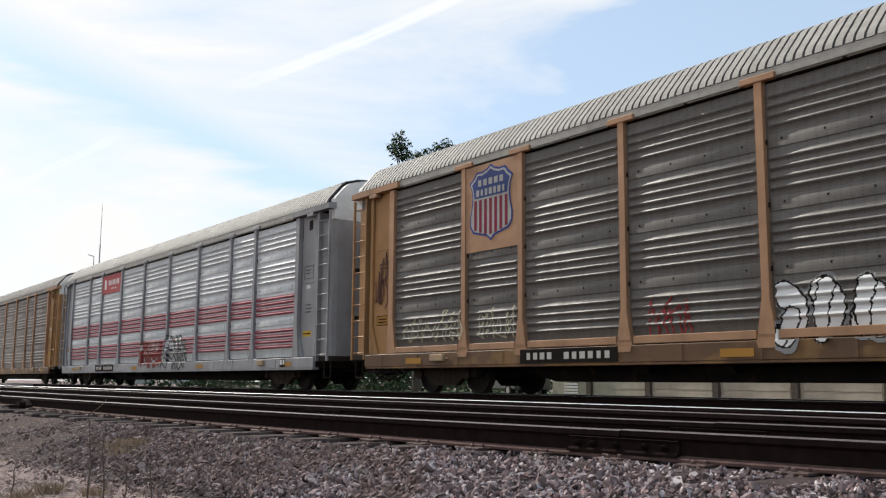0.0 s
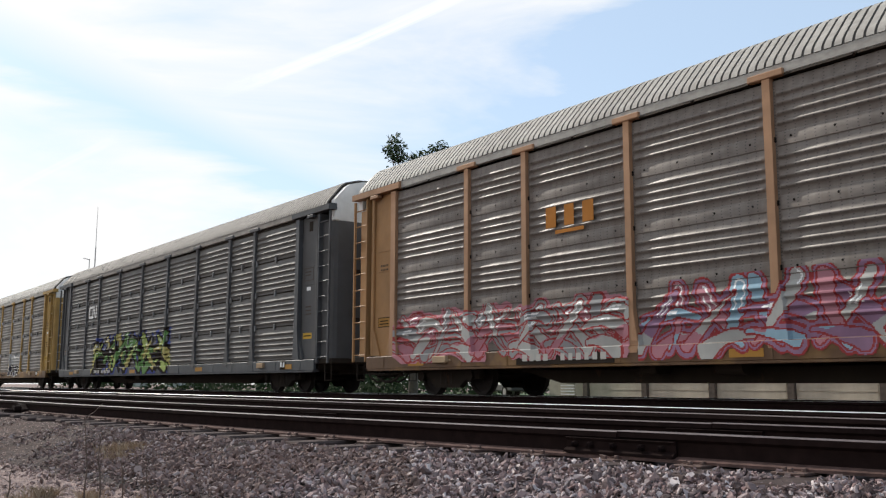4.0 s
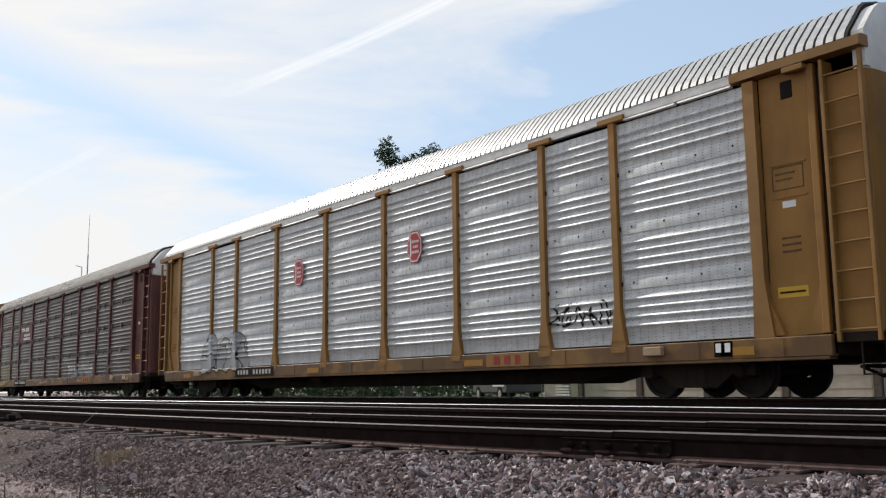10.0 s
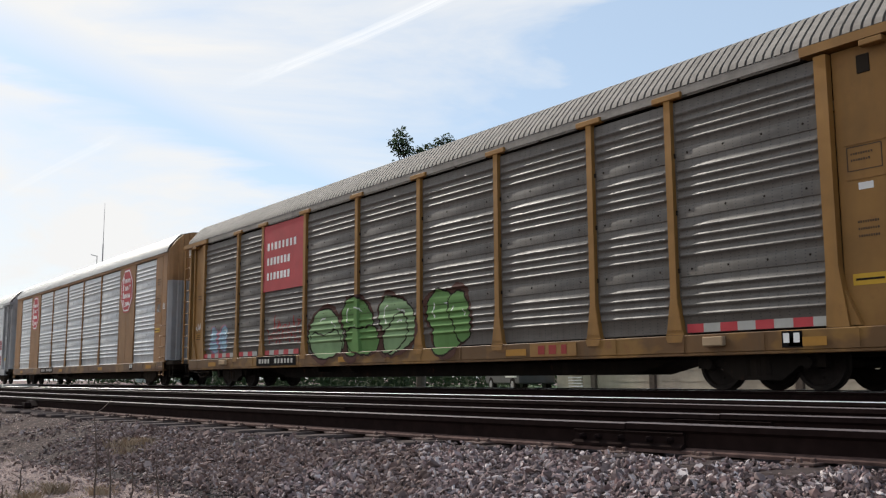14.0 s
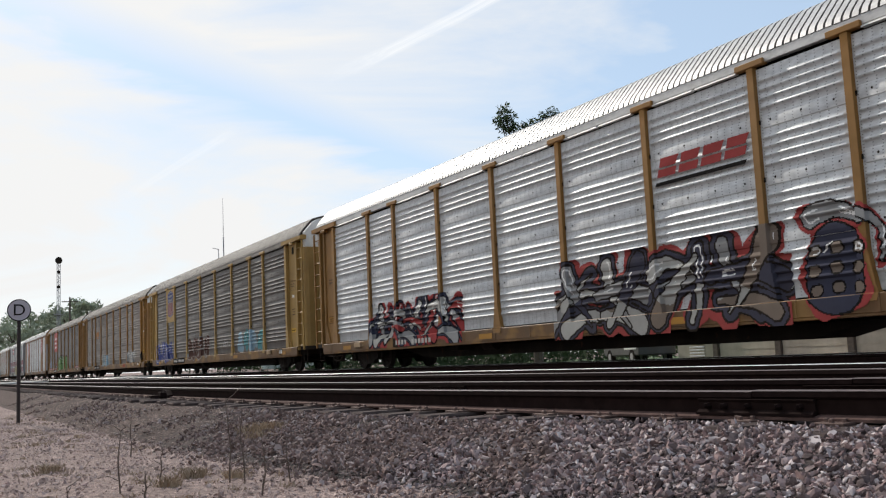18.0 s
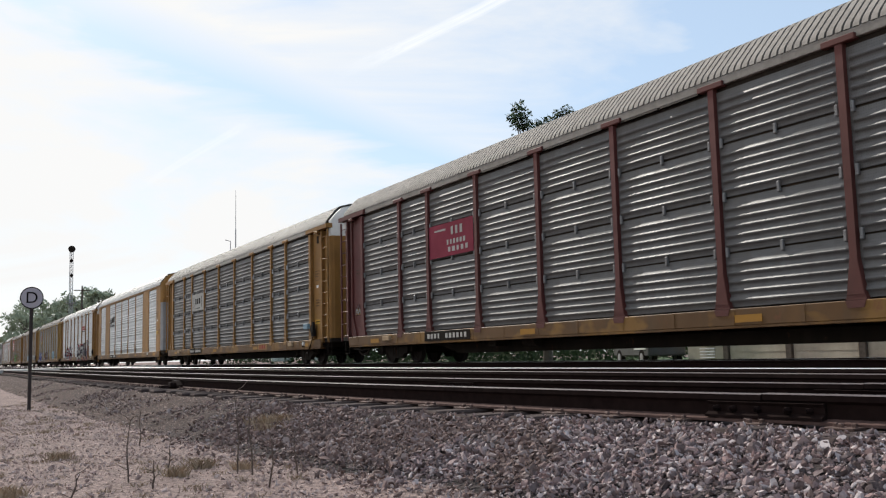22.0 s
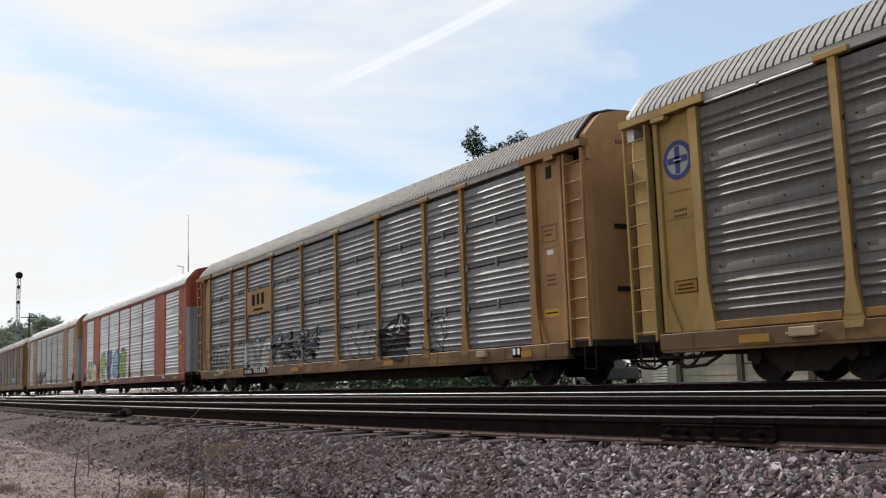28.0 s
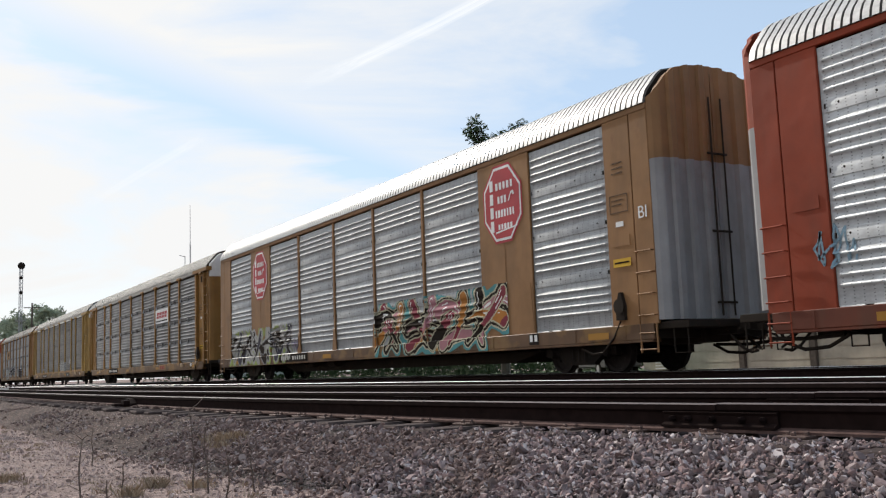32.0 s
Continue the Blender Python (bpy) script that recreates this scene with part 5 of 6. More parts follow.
# worm-like white emblems
worm = [(0, 1, [(-0.62, -0.20), (-0.55, -0.27), (-0.08, -0.27), (-0.08, -0.16), (-0.50, -0.16), (-0.50, 0.14), (-0.46, 0.18), (-0.56, 0.27), (-0.62, 0.20)]), (0, 1, [(-0.55, 0.27), (-0.45, 0.17), (-0.12, 0.17), (-0.12, 0.27)]),
        (0, 1, rect(-0.025, 0.0, 0.11, 0.54)), (0, 1, [(0.03, 0.27), (0.30, -0.27), (0.41, -0.27), (0.14, 0.27)]), (0, 1, [(0.415, -0.27), (0.52, -0.27), (0.52, 0.27), (0.415, 0.27)])]
flat("panel_emblem", worm, [WHITE_L], CARS[2], -1.486, 8.0, 3.40, "white worm-like emblem")
flat("panel_emblem", [(a, b, [(1.25 * x, 1.3 * y) for x, y in p]) for a, b, p in worm] + bars(0, -0.62, 1.3, 0.13, 9, 0, 1, rnd), [P_PALE], CARS[18], -1.482, 8.35, 4.05, "white worm-like emblem over bars")
flat("panel_emblem", [(0, 1, [(-1.1, -0.12), (-0.35, 0.36), (-0.25, 0.36), (-0.35, -0.12)]), (0, 1, rect(-0.75, 0.22, 0.5, 0.05)), (0, 1, rect(-0.82, 0.12, 0.6, 0.05)), (0, 1, [(-0.05, -0.05), (0.05, 0.36), (0.5, 0.40), (0.45, 0.0)]), (0, 1, [(0.55, -0.02), (0.6, 0.38), (1.1, 0.42), (1.0, 0.04)])]
     + bars(0.0, -0.30, 2.1, 0.13, 15, 0, 1, rnd), [BLACK_L], CARS[14], -1.49, 5.85, 3.48, "black horse-like emblem over black bars")
# round emblem
ring = lambda r: [(r * math.cos(a * math.pi / 14), r * math.sin(a * math.pi / 14)) for a in range(28)]
flat("round_emblem", [(0, 1, ring(0.36)), (1, 2, ring(0.27)), (0, 3, rect(0, 0, 0.12, 0.50)), (0, 3, rect(0, 0, 0.50, 0.12)), (1, 4, rect(0, 0.0, 0.2, 0.03))], [P_FADED, P_PALE], CARS[21], -1.384, 12.58, 4.02, "round blue and white cross emblem")
# slogan on a pale panel
text(CARS[17], "We will", 0.62, on_side(-1.488, 10.58, 4.36), BLACK_L, "slogan", "large black lettering")
text(CARS[17], "deliver", 0.62, on_side(-1.488, 10.58, 3.55), BLACK_L, "slogan", "large black lettering")
for k in (5, 9, 23):
    text(CARS[k], "BI", 0.34, on_side(-1.482, -13.05, 2.98), BLACK_L if k == 5 else WHITE_L, "lettering", "two letters on the corner")
# worn brand on the sills, as bars
for k in (3, 4, 6, 7, 10, 11, 21, 22, 15):
    flat("sill_emblem", [(0, 1, rect(0, 0, 1.3, 0.25))] + bars(0, 0, 0.95, 0.17, 3, 1, 2, rnd), [BLACK_L if k in (3, 4, 21) else YELLOW, P_PALE if k in (3, 4, 21) else P_RED], CARS[k], -1.523, -6.1, 0.75, "worn sill emblem")
# red and white strips at the panel feet, tan kick plates
for a, b in ((9.3, 11.8), (7.5, 8.85), (4.7, 6.9), (-12, -9.4)):
    n = int((b - a) / 0.3)
    flat("reflector_strip", [(i % 2, 1, rect(-(b - a) / 2 + (i + 0.5) * (b - a) / n, 0, (b - a) / n, 0.14)) for i in range(n)], [RED_L, P_PALE], CARS[10], -1.482, (a + b) / 2, 1.0, "red and white reflective strip")
edges = (-END_A,) + POSTS_A + (END_A,)
for k in (0, 21, 17):
    for a, b in zip(edges, edges[1:]):
        me = mesh(("kick_plate", round(b - a, 2)), lambda q, w=b - a: q.box(-1.50, -1.41, -w / 2 + 0.2, w / 2 - 0.2, 0.915, 1.05, 0, 0.008))
        part("kick_plate", me, TAN if k == 0 else YELLOW, CARS[k], "", pose(0, (a + b) / 2, 0))


def build_brake(m):
    m.disc((-1.58, -12.42, 1.28), 0, 0.15, 0.13, 0.04, 18)
    m.prism([(-12.54, 1.02), (-12.54, 1.3), (-12.46, 1.55), (-12.40, 1.55), (-12.30, 1.28), (-12.30, 1.02)], 0, -1.55, -1.46)
    m.tube([(-1.53, -12.4, 1.0), (-1.54, -12.2, 0.7), (-1.5, -11.8, 0.42), (-1.45, -11.4, 0.40), (-1.4, -11.0, 0.52)], 0.022, 6)


for k in (0, 11, 15, 13, 16, 22):
    part("hand_brake", mesh(("hand_brake",), build_brake), UNDER, CARS[k], "dark hand brake gear with a chain")
for k in (5, 18, 23):
    part("hand_brake", mesh(("hand_brake",), build_brake), UNDER, CARS[k], "dark hand brake gear with a chain", pose(0, 0.1, -0.02))
part("tool_box", mesh(("tool_box",), lambda q: q.box(-1.62, -1.46, -12.05, -11.6, 1.30, 1.50, 0, 0.02)), P_SKY, CARS[15], "small pale blue box")
for k in CARS:
    if STYLE[k] != "flush":
        part("step_box", mesh(("step_box", "front"), lambda q: (q.box(-1.60, -1.50, 9.75, 10.25, 0.70, 0.85, 0, 0.015), q.box(-1.53, -1.50, 9.66, 10.36, 0.74, 0.78, 0, 0.006))), STEP, CARS[k], "small pale tan bracket")
        part("step_box", mesh(("step_box",), lambda q: q.box(-1.60, -1.50, -10.15, -9.75, 0.70, 0.85, 0, 0.015)), STEP, CARS[k], "small pale tan bracket")
for k in CARS:
    if STYLE[k] != "flush":
        part("inspection_notch", mesh(("inspection_notch",), lambda q: q.box(-1.395, -1.37, -12.75, -12.55, 4.45, 4.72, 0, 0.01)), UNDER, CARS[k])


# ---------------------------------------------------------------- ground, tracks
def build_ground(m):
    xs = [-3000, -300, -60, -20, -8, -4] + [k * 0.25 for k in range(-8, 17)] + [5, 8, 12, 18, 25, 60, 300, 3000]
    ys = [-3000, -300, -40, -10, -4] + [k * 0.35 for k in range(-6, 60)] + [24, 30, 40, 60, 100, 200, 400, 3000]
    n = len(ys)
    vs = [(x, y, 0.022 * noise.noise(Vector((x * 0.7, y * 0.5, 0))) + 0.014 * noise.noise(Vector((x * 3, y * 3, 3))) if -2.5 < x < 4 and -2 < y < 22 else 0.0) for x in xs for y in ys]
    m.add(vs, [(i * n + j, (i + 1) * n + j, (i + 1) * n + j + 1, i * n + j + 1) for i in range(len(xs) - 1) for j in range(n - 1)])


def ground_z(x, y):
    return 0.022 * noise.noise(Vector((x * 0.7, y * 0.5, 0))) + 0.014 * noise.noise(Vector((x * 3, y * 3, 3)))


def mat_ground():
    m = Nodes("ground_sandy_gravel")
    a = m.ramp(m.noise(1.1, 6), (0.36, (0.13, 0.090, 0.078)), (0.62, (0.32, 0.232, 0.203)))
    b = m.ramp(m.noise(20, 8, rough=0.75), (0.40, (0.05, 0.034, 0.030)), (0.60, (0.38, 0.28, 0.25)))
    c = m.mix(0.62, a, b)
    # painted pale flecks stand for sun glints on the gravel
    sun_fleck = m.ramp(m.noise(38, 3, rough=0.5), (0.63, (0, 0, 0)), (0.68, (1, 1, 1)))
    c = m.mix(sun_fleck, c, (0.56, 0.43, 0.38))
    m.bump(m.noise(60, 5), 0.7, 0.02)
    return m.done(c, 0.95, 0.0, 0.15)


def mat_stone(name="ballast_stone", dust=0.0, soil=(0, 0, 0)):
    m = Nodes(name)
    g, o = m.n("ShaderNodeNewGeometry"), m.n("ShaderNodeObjectInfo")
    r = m.math("FRACT", m.math("ADD", g.outputs["Random Per Island"], o.outputs["Random"]))
    c = m.ramp(r, (0.0, (0.05, 0.036, 0.036)), (0.30, (0.145, 0.108, 0.106)), (0.58, (0.29, 0.188, 0.178)), (0.80, (0.42, 0.34, 0.33)), (1.0, (0.76, 0.67, 0.65)))
    c = m.mix(0.3, c, m.ramp(m.noise(38, 5), (0.3, (0.03, 0.021, 0.02)), (0.7, (0.36, 0.285, 0.27))))
    if dust:
        c = m.mix(dust, c, soil)
    m.bump(m.noise(60, 4), 0.35, 0.006)
    return m.done(c, 0.9, 0.0, 0.15)


def mat_ballast_bed():
    m = Nodes("ballast_bed")
    v = m.n("ShaderNodeTexVoronoi", Scale=22.0)
    m.link(m.coords(), v.inputs["Vector"])
    # near-black: shade between the stones is put into the bed's colour
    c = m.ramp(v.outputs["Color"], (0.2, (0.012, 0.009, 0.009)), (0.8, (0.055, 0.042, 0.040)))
    # farther on, brown soil has filled the stones
    sep = m.n("ShaderNodeSeparateXYZ")
    m.link(m.coords(), sep.inputs[0])
    along = m.math("ADD", m.math("MULTIPLY", sep.outputs[1], 0.16), m.math("MULTIPLY", m.noise(1.2, 4), 0.8))
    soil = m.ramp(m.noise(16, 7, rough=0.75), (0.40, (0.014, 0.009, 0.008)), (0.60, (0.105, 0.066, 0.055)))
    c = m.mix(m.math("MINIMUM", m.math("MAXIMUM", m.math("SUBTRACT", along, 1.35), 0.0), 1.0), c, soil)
    # sun glints on the soil, painted as pale flecks
    sun_fleck = m.ramp(m.noise(34, 3, rough=0.5), (0.64, (0, 0, 0)), (0.66, (1, 1, 1)))
    c = m.mix(m.math("MULTIPLY", sun_fleck, m.math("GREATER_THAN", along, 1.5)), c, (0.42, 0.32, 0.29))
    m.bump(v.outputs["Distance"], 0.9, 0.03)
    return m.done(c, 0.95, 0.0, 0.15)


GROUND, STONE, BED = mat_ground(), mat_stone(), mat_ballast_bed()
STONE_D = mat_stone("ballast_stone_dusty", 0.5, (0.150, 0.098, 0.078))
# pebbles made paler to offset their back-lit faces: brightness put into colour
PEBBLE = mat_stone("pebble_tan", 0.55, (0.50, 0.37, 0.32))
g = part("ground", mesh("ground", build_ground, True), GROUND)
tagged(g, "sandy gravel ground with dry grass beside the tracks", "ground", "", "structure")


def shoulder(x, y):
    """Height of the ballast."""
    a = siding_x(y) - 0.62
    if x < a:
        return 0.247 - (a - x) * 0.268
    if x < 15.3:
        return 0.247
    return 0.247 - (x - 15.3) * 0.4


def build_bed(m):
    ys = [-40, -15, -8, -4] + [k * 0.4 for k in range(-5, 75)] + [34, 40, 50, 70, 100, 150, 250, 500, 1000]
    for y in ys:
        a = siding_x(y) - 0.62
        xs = [a - 1.15 + 0.115 * k for k in range(11)] + [a + 0.5, a + 1.2, 6.0, 7.5, 9.0, 11, 12.9, 13.6, 14.4, 15.3, 15.8, 16.3]
        n = len(xs)
        m.v += [(x, y, shoulder(x, y) + (0.035 * noise.noise(Vector((x * 3, y * 3, 0))) if x < a + 0.3 else 0)) for x in xs]
    m.f += [(i * n + j, i * n + j + 1, (i + 1) * n + j + 1, (i + 1) * n + j) for i in range(len(ys) - 1) for j in range(n - 1)]
    m.mi += [0] * len(m.f)


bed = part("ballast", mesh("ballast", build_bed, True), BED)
tagged(bed, "grey and pinkish crushed stone ballast under the tracks", "ballast", "", "structure")

# crushed stones: angular twenty-sided lumps
PHI = (1 + 5 ** 0.5) / 2
ICO = np.array([(s, t * PHI, 0) for s in (-1, 1) for t in (-1, 1)] + [(0, s, t * PHI) for s in (-1, 1) for t in (-1, 1)] + [(t * PHI, 0, s) for s in (-1, 1) for t in (-1, 1)], float) / 1.9
_bm = bmesh.new()
_vs = [_bm.verts.new(p) for p in ICO]
bmesh.ops.convex_hull(_bm, input=_vs)
_bm.verts.index_update()
ICO_F = np.array([[v.index for v in f.verts] for f in _bm.faces])
_bm.free()
rs = np.random.RandomState(3)
SHAPES = [ICO * rs.uniform(0.35, 1.5, (12, 1)) * (1.15, rs.uniform(0.55, 0.95), rs.uniform(0.35, 0.75)) for k in range(14)]


def turn3(a, b, c):
    return np.array(Euler((a, b, c)).to_matrix())


def stones(name, places, mat, parent, kind="stuff"):
    """places: rows of x, y, z, size."""
    n = len(places)
    V, F = np.zeros((n, 12, 3)), np.zeros((n, len(ICO_F), 3), int)
    for i, (x, y, z, s) in enumerate(places):
        V[i] = SHAPES[i % 14] @ turn3(rs.uniform(-1.2, 1.2), rs.uniform(-1.2, 1.2), rs.uniform(0, 6.28)).T * s + (x, y, z)
        F[i] = ICO_F + 12 * i
    me = bpy.data.meshes.new(name)
    me.from_pydata(V.reshape(-1, 3).tolist(), [], F.reshape(-1, 3).tolist())
    me.materials.append(None)
    ob = part(name, me, mat, parent)
    ob["kind"] = kind
    return ob


def shoulder_places(n, y0, y1, s0, s1, power=1.0):
    out = []
    for k in range(n):
        y = y0 + (y1 - y0) * rs.rand() ** power
        a = siding_x(y) - 0.62
        u = rs.rand()
        x = a - 1.45 + u * 1.72
        if x < a - 0.80 and rs.rand() > 0.8 * (x - a + 1.45) ** 2:
            continue
        s = rs.uniform(s0, s1) * (0.8 + 0.8 * rs.rand() ** 4)
        out.append((x, y, max(shoulder(x, y), ground_z(x, y)) + s * rs.uniform(-0.2, 0.9), s))
    return out


near_stones = [p for p in shoulder_places(52000, 1.6, 10.0, 0.0095, 0.021, 1.2) if rs.rand() > (p[1] - 5.5) / 5.0 + 0.5 * noise.noise(Vector((p[0] * 1.5, p[1] * 1.1, 4)))]
single = [p for p in near_stones if p[1] < 4.6 and siding_x(p[1]) - 1.25 < p[0] < siding_x(p[1]) - 0.72][:300]
chosen = set(single)
def dusty(p):
    return p[1] + 1.6 * noise.noise(Vector((p[0] * 1.2, p[1] * 0.9, 9))) - 1.1 * (p[0] - siding_x(p[1]) + 1.2) > 4.6


rest = [p for p in near_stones if p not in chosen]
stones("ballast_stones", [p for p in rest if not dusty(p)], STONE, bed)
stones("ballast_stones", [p for p in rest if dusty(p)], STONE_D, bed)
for i, (x, y, z, s) in enumerate(single):
    key = ("stone", i % 14)
    if key not in CACHE:
        m = Mesh()
        m.add(SHAPES[i % 14].tolist(), ICO_F.tolist())
        CACHE[key] = m.make("stone")
    part("stone", CACHE[key], STONE, bed, "", pose(x, y, z, rs.uniform(-40, 40), rs.uniform(-40, 40), rs.uniform(0, 360)) @ Matrix.Scale(s, 4))
stones("ballast_stones", [p for p in shoulder_places(13000, 6.0, 30, 0.007, 0.020, 1.4) if noise.noise(Vector((p[0] * 1.6, p[1] * 0.8, 2))) > -0.12 - 0.03 * (12 - p[1])], STONE_D, bed)
# stones between the siding's ties and rails
crib = []
for k in range(8000):
    y = 1.5 + 20 * rs.rand() ** 1.3
    x = siding_x(y) + rs.uniform(-0.5, 2.0)
    s = rs.uniform(0.016, 0.03)
    if (y - 0.3) % 0.53 > 0.25:
        crib.append((x, y, 0.215 + rs.uniform(-0.015, 0.02), s))
for k in range(5200):
    y = 1.5 + 4.5 * rs.rand() ** 1.5
    x = siding_x(y) - 0.62 + 0.50 * rs.rand() ** 1.3
    if rs.rand() > (y - 1.5) / 4.5 and noise.noise(Vector((x * 2.0, y * 1.7, 5))) > -0.25:
        crib.append((x, y, 0.272 + rs.uniform(-0.02, 0.022), rs.uniform(0.010, 0.020)))
stones("ballast_stones", crib, STONE, bed)
# pebbles on the sandy ground
peb = []
for k in range(36000):
    y = 3.6 + 15 * rs.rand() ** 1.5
    x = rs.uniform(-1.2, siding_x(y) - 1.35)
    patch = noise.noise(Vector((x * 0.9, y * 0.6, 7)))
    s = rs.uniform(0.003, 0.0085) * (1 + 2.0 * rs.rand() ** 8)
    if patch + rs.uniform(-0.6, 0.6) > -0.25:
        peb.append((x, y, ground_z(x, y) + s * 0.35, s))
stones("pebbles", peb, PEBBLE, g)


def rail_section(h):
    return [(-0.035, h), (-0.036, h - 0.03), (-0.012, h - 0.045), (-0.010, 0.03), (-0.065, 0.014), (-0.065, 0.0), (0.065, 0.0), (0.065, 0.014), (0.010, 0.03), (0.012, h - 0.045), (0.036, h - 0.03), (0.035, h), (0.022, h + 0.006), (-0.022, h + 0.006)]


def rail(name, path, top, h, head, parent):
    m = Mesh()
    sec = rail_section(h)
    k = len(sec)
    for i, (x, y) in enumerate(path):
        m.v += [(x + a, y, top - h - 0.006 + b) for a, b in sec]
    for i in range(len(path) - 1):
        for q in range(k):
            m.f.append((i * k + q, i * k + (q + 1) % k, (i + 1) * k + (q + 1) % k, (i + 1) * k + q))
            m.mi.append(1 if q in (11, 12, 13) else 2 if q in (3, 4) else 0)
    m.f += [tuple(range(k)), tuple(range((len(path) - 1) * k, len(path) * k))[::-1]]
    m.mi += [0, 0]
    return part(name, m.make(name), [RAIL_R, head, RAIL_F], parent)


JOINT_A, JOINT_B, JOINT_C = 3.78, 9.05, 4.22
SY = [-9 + 0.5 * k for k in range(100)] + [41 + 4 * k for k in range(20)] + [125, 160, 220, 300]
siding = thing("siding_track", 0, 0, 0, "rusty siding track on weathered wooden ties", "railway track", "", "structure")
for off, cuts in ((0.0, (JOINT_A,)), (GAUGE, (JOINT_C, JOINT_B))):
    marks = [-9.0, *cuts, 300.0]
    for a, b in zip(marks, marks[1:]):
        ys = [a + 0.004] + [y for y in SY if a + 0.05 < y < b - 0.05] + [b - 0.004]
        step = 0.004 if a in cuts else 0.0
        rail("rail", [(siding_x(y) + off, y) for y in ys], RAIL_S - step, 0.15, RAIL_H, siding)
middle = thing("middle_track", 0, 0, 0, "dark railway track with one polished rail head", "railway track", "", "structure")
rail("rail", [(XM - GAUGE / 2, -60), (XM - GAUGE / 2, 600)], RAIL_M, 0.17, RAIL_H, middle)
rail("rail", [(XM + GAUGE / 2, -60), (XM + GAUGE / 2, 600)], RAIL_M, 0.17, RAIL_B, middle)
main = thing("main_track", 0, 0, 0, "main railway track that carries the train", "railway track", "", "structure")
rail("rail", [(XT - GAUGE / 2, -760), (XT - GAUGE / 2, 900)], RAIL_T, 0.17, RAIL_B, main)
rail("rail", [(XT + GAUGE / 2, -760), (XT + GAUGE / 2, 900)], RAIL_T, 0.17, RAIL_B, main)


def build_joint(m):
    """Angle bar with bolts on the near face of a rail."""
    m.prism([(-0.062, 0.02), (-0.062, 0.034), (-0.030, 0.05), (-0.030, 0.088), (-0.044, 0.105), (-0.012, 0.112), (-0.012, 0.02)], 1, -0.37, 0.37)
    m.box(0.012, 0.045, -0.37, 0.37, 0.03, 0.105, 0, 0.008)
    for y in (-0.29, -0.16, 0.03, 0.19, 0.30):
        m.disc((-0.068, y, 0.068), 0, 0.016, 0.020, 0.04, 6)
        m.tube([(-0.085, y, 0.068), (-0.05, y, 0.068)], 0.011, 6)


for off, y in ((0.0, JOINT_A), (GAUGE, JOINT_B), (GAUGE, JOINT_C)):
    tilt = math.degrees(math.atan((siding_x(y - 0.2) - siding_x(y + 0.2)) / 0.4))
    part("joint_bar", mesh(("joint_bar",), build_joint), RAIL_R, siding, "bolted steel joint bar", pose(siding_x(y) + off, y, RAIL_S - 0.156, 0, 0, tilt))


def build_tie(m):
    m.box(-1.22, 1.22, -0.11, 0.11, -0.16, 0.0, 0, 0.015)


def build_plate(m):
    m.box(-0.165, 0.165, -0.085, 0.085, 0.0, 0.014, 0, 0.003)
    for x, y in ((-0.09, -0.05), (-0.09, 0.05), (0.09, 0.05), (-0.13, 0.0)):
        m.box(x - 0.012, x + 0.012, y - 0.012, y + 0.012, 0.0, 0.034, 0, 0.004)


tm, pm = mesh(("tie",), build_tie), mesh(("tie_plate",), build_plate)
tz = RAIL_S - 0.156 - 0.012
for k in range(62):
    y = -1.5 + 0.53 * k
    skew = math.degrees(math.atan((siding_x(y - 0.3) - siding_x(y + 0.3)) / 0.6))
    x = siding_x(y)
    t = part("tie", tm, TIE, siding, "", pose(x + GAUGE / 2 + rs.uniform(-0.06, 0.06), y, tz, rs.uniform(-0.6, 0.6), rs.uniform(-0.3, 0.3), skew + rs.uniform(-1.2, 1.2)))
    for off in (0.0, GAUGE):
        part("tie_plate", pm, PLATE, siding, "", pose(x + off, y, tz, 0, 0, skew))


def tie_rows(parent, centre, top, y0, y1, step):
    m = Mesh()
    y = y0
    while y < y1:
        x = centre if not callable(centre) else centre(y)
        m.box(x - 1.3, x + 1.3, y - 0.115, y + 0.115, top - 0.15, top)
        y += step
    ob = part("ties", m.make("ties"), TIE, parent)
    ob["kind"] = "stuff"


tie_rows(siding, lambda y: siding_x(y) + GAUGE / 2, tz, 31.4, 110, 0.53)
tie_rows(middle, XM, RAIL_M - 0.18, -12, 110, 0.53)
tie_rows(main, XT, RAIL_T - 0.18, -12, 130, 0.53)


# derail on the siding and its round sign
def build_derail(m):
    m.prism([(-0.35, 0.0), (-0.35, 0.06), (-0.1, 0.17), (0.25, 0.18), (0.35, 0.05), (0.35, 0.0)], 0, -0.16, 0.10)
    m.box(-0.5, -0.14, -0.08, 0.2, 0.0, 0.06, 0, 0.01)
    m.box(-0.30, -0.12, -0.2, 0.1, 0.02, 0.13, 0, 0.01)


dr = part("derail", mesh(("derail",), build_derail), RAIL_R, None, "", pose(siding_x(14.9), 14.9, RAIL_S - 0.15) @ Matrix.Scale(0.62, 4))
tagged(dr, "dark steel derail block clamped on the siding rail", "derail")
sign = thing("derail_sign", 1.24, 16.0, 0.0, "round white sign with a black letter on a dark post", "sign")
SIGN_F = mat_paint("sign_face", (0.58, 0.53, 0.57), 0.2, 0.1)
part("post", mesh(("sign_post",), lambda q: q.box(-0.026, 0.026, -0.02, 0.02, -0.1, 1.72, 0, 0.006)), mat_paint("sign_post_dark", (0.035, 0.028, 0.028), 0.3, 0.5, 0.7), sign, "dark steel post")
part("disc", mesh(("sign_disc",), lambda q: q.disc((0, -0.032, 1.74), 1, 0.168, 0.168, 0.01, 40)), SIGN_F, sign, "round white face")


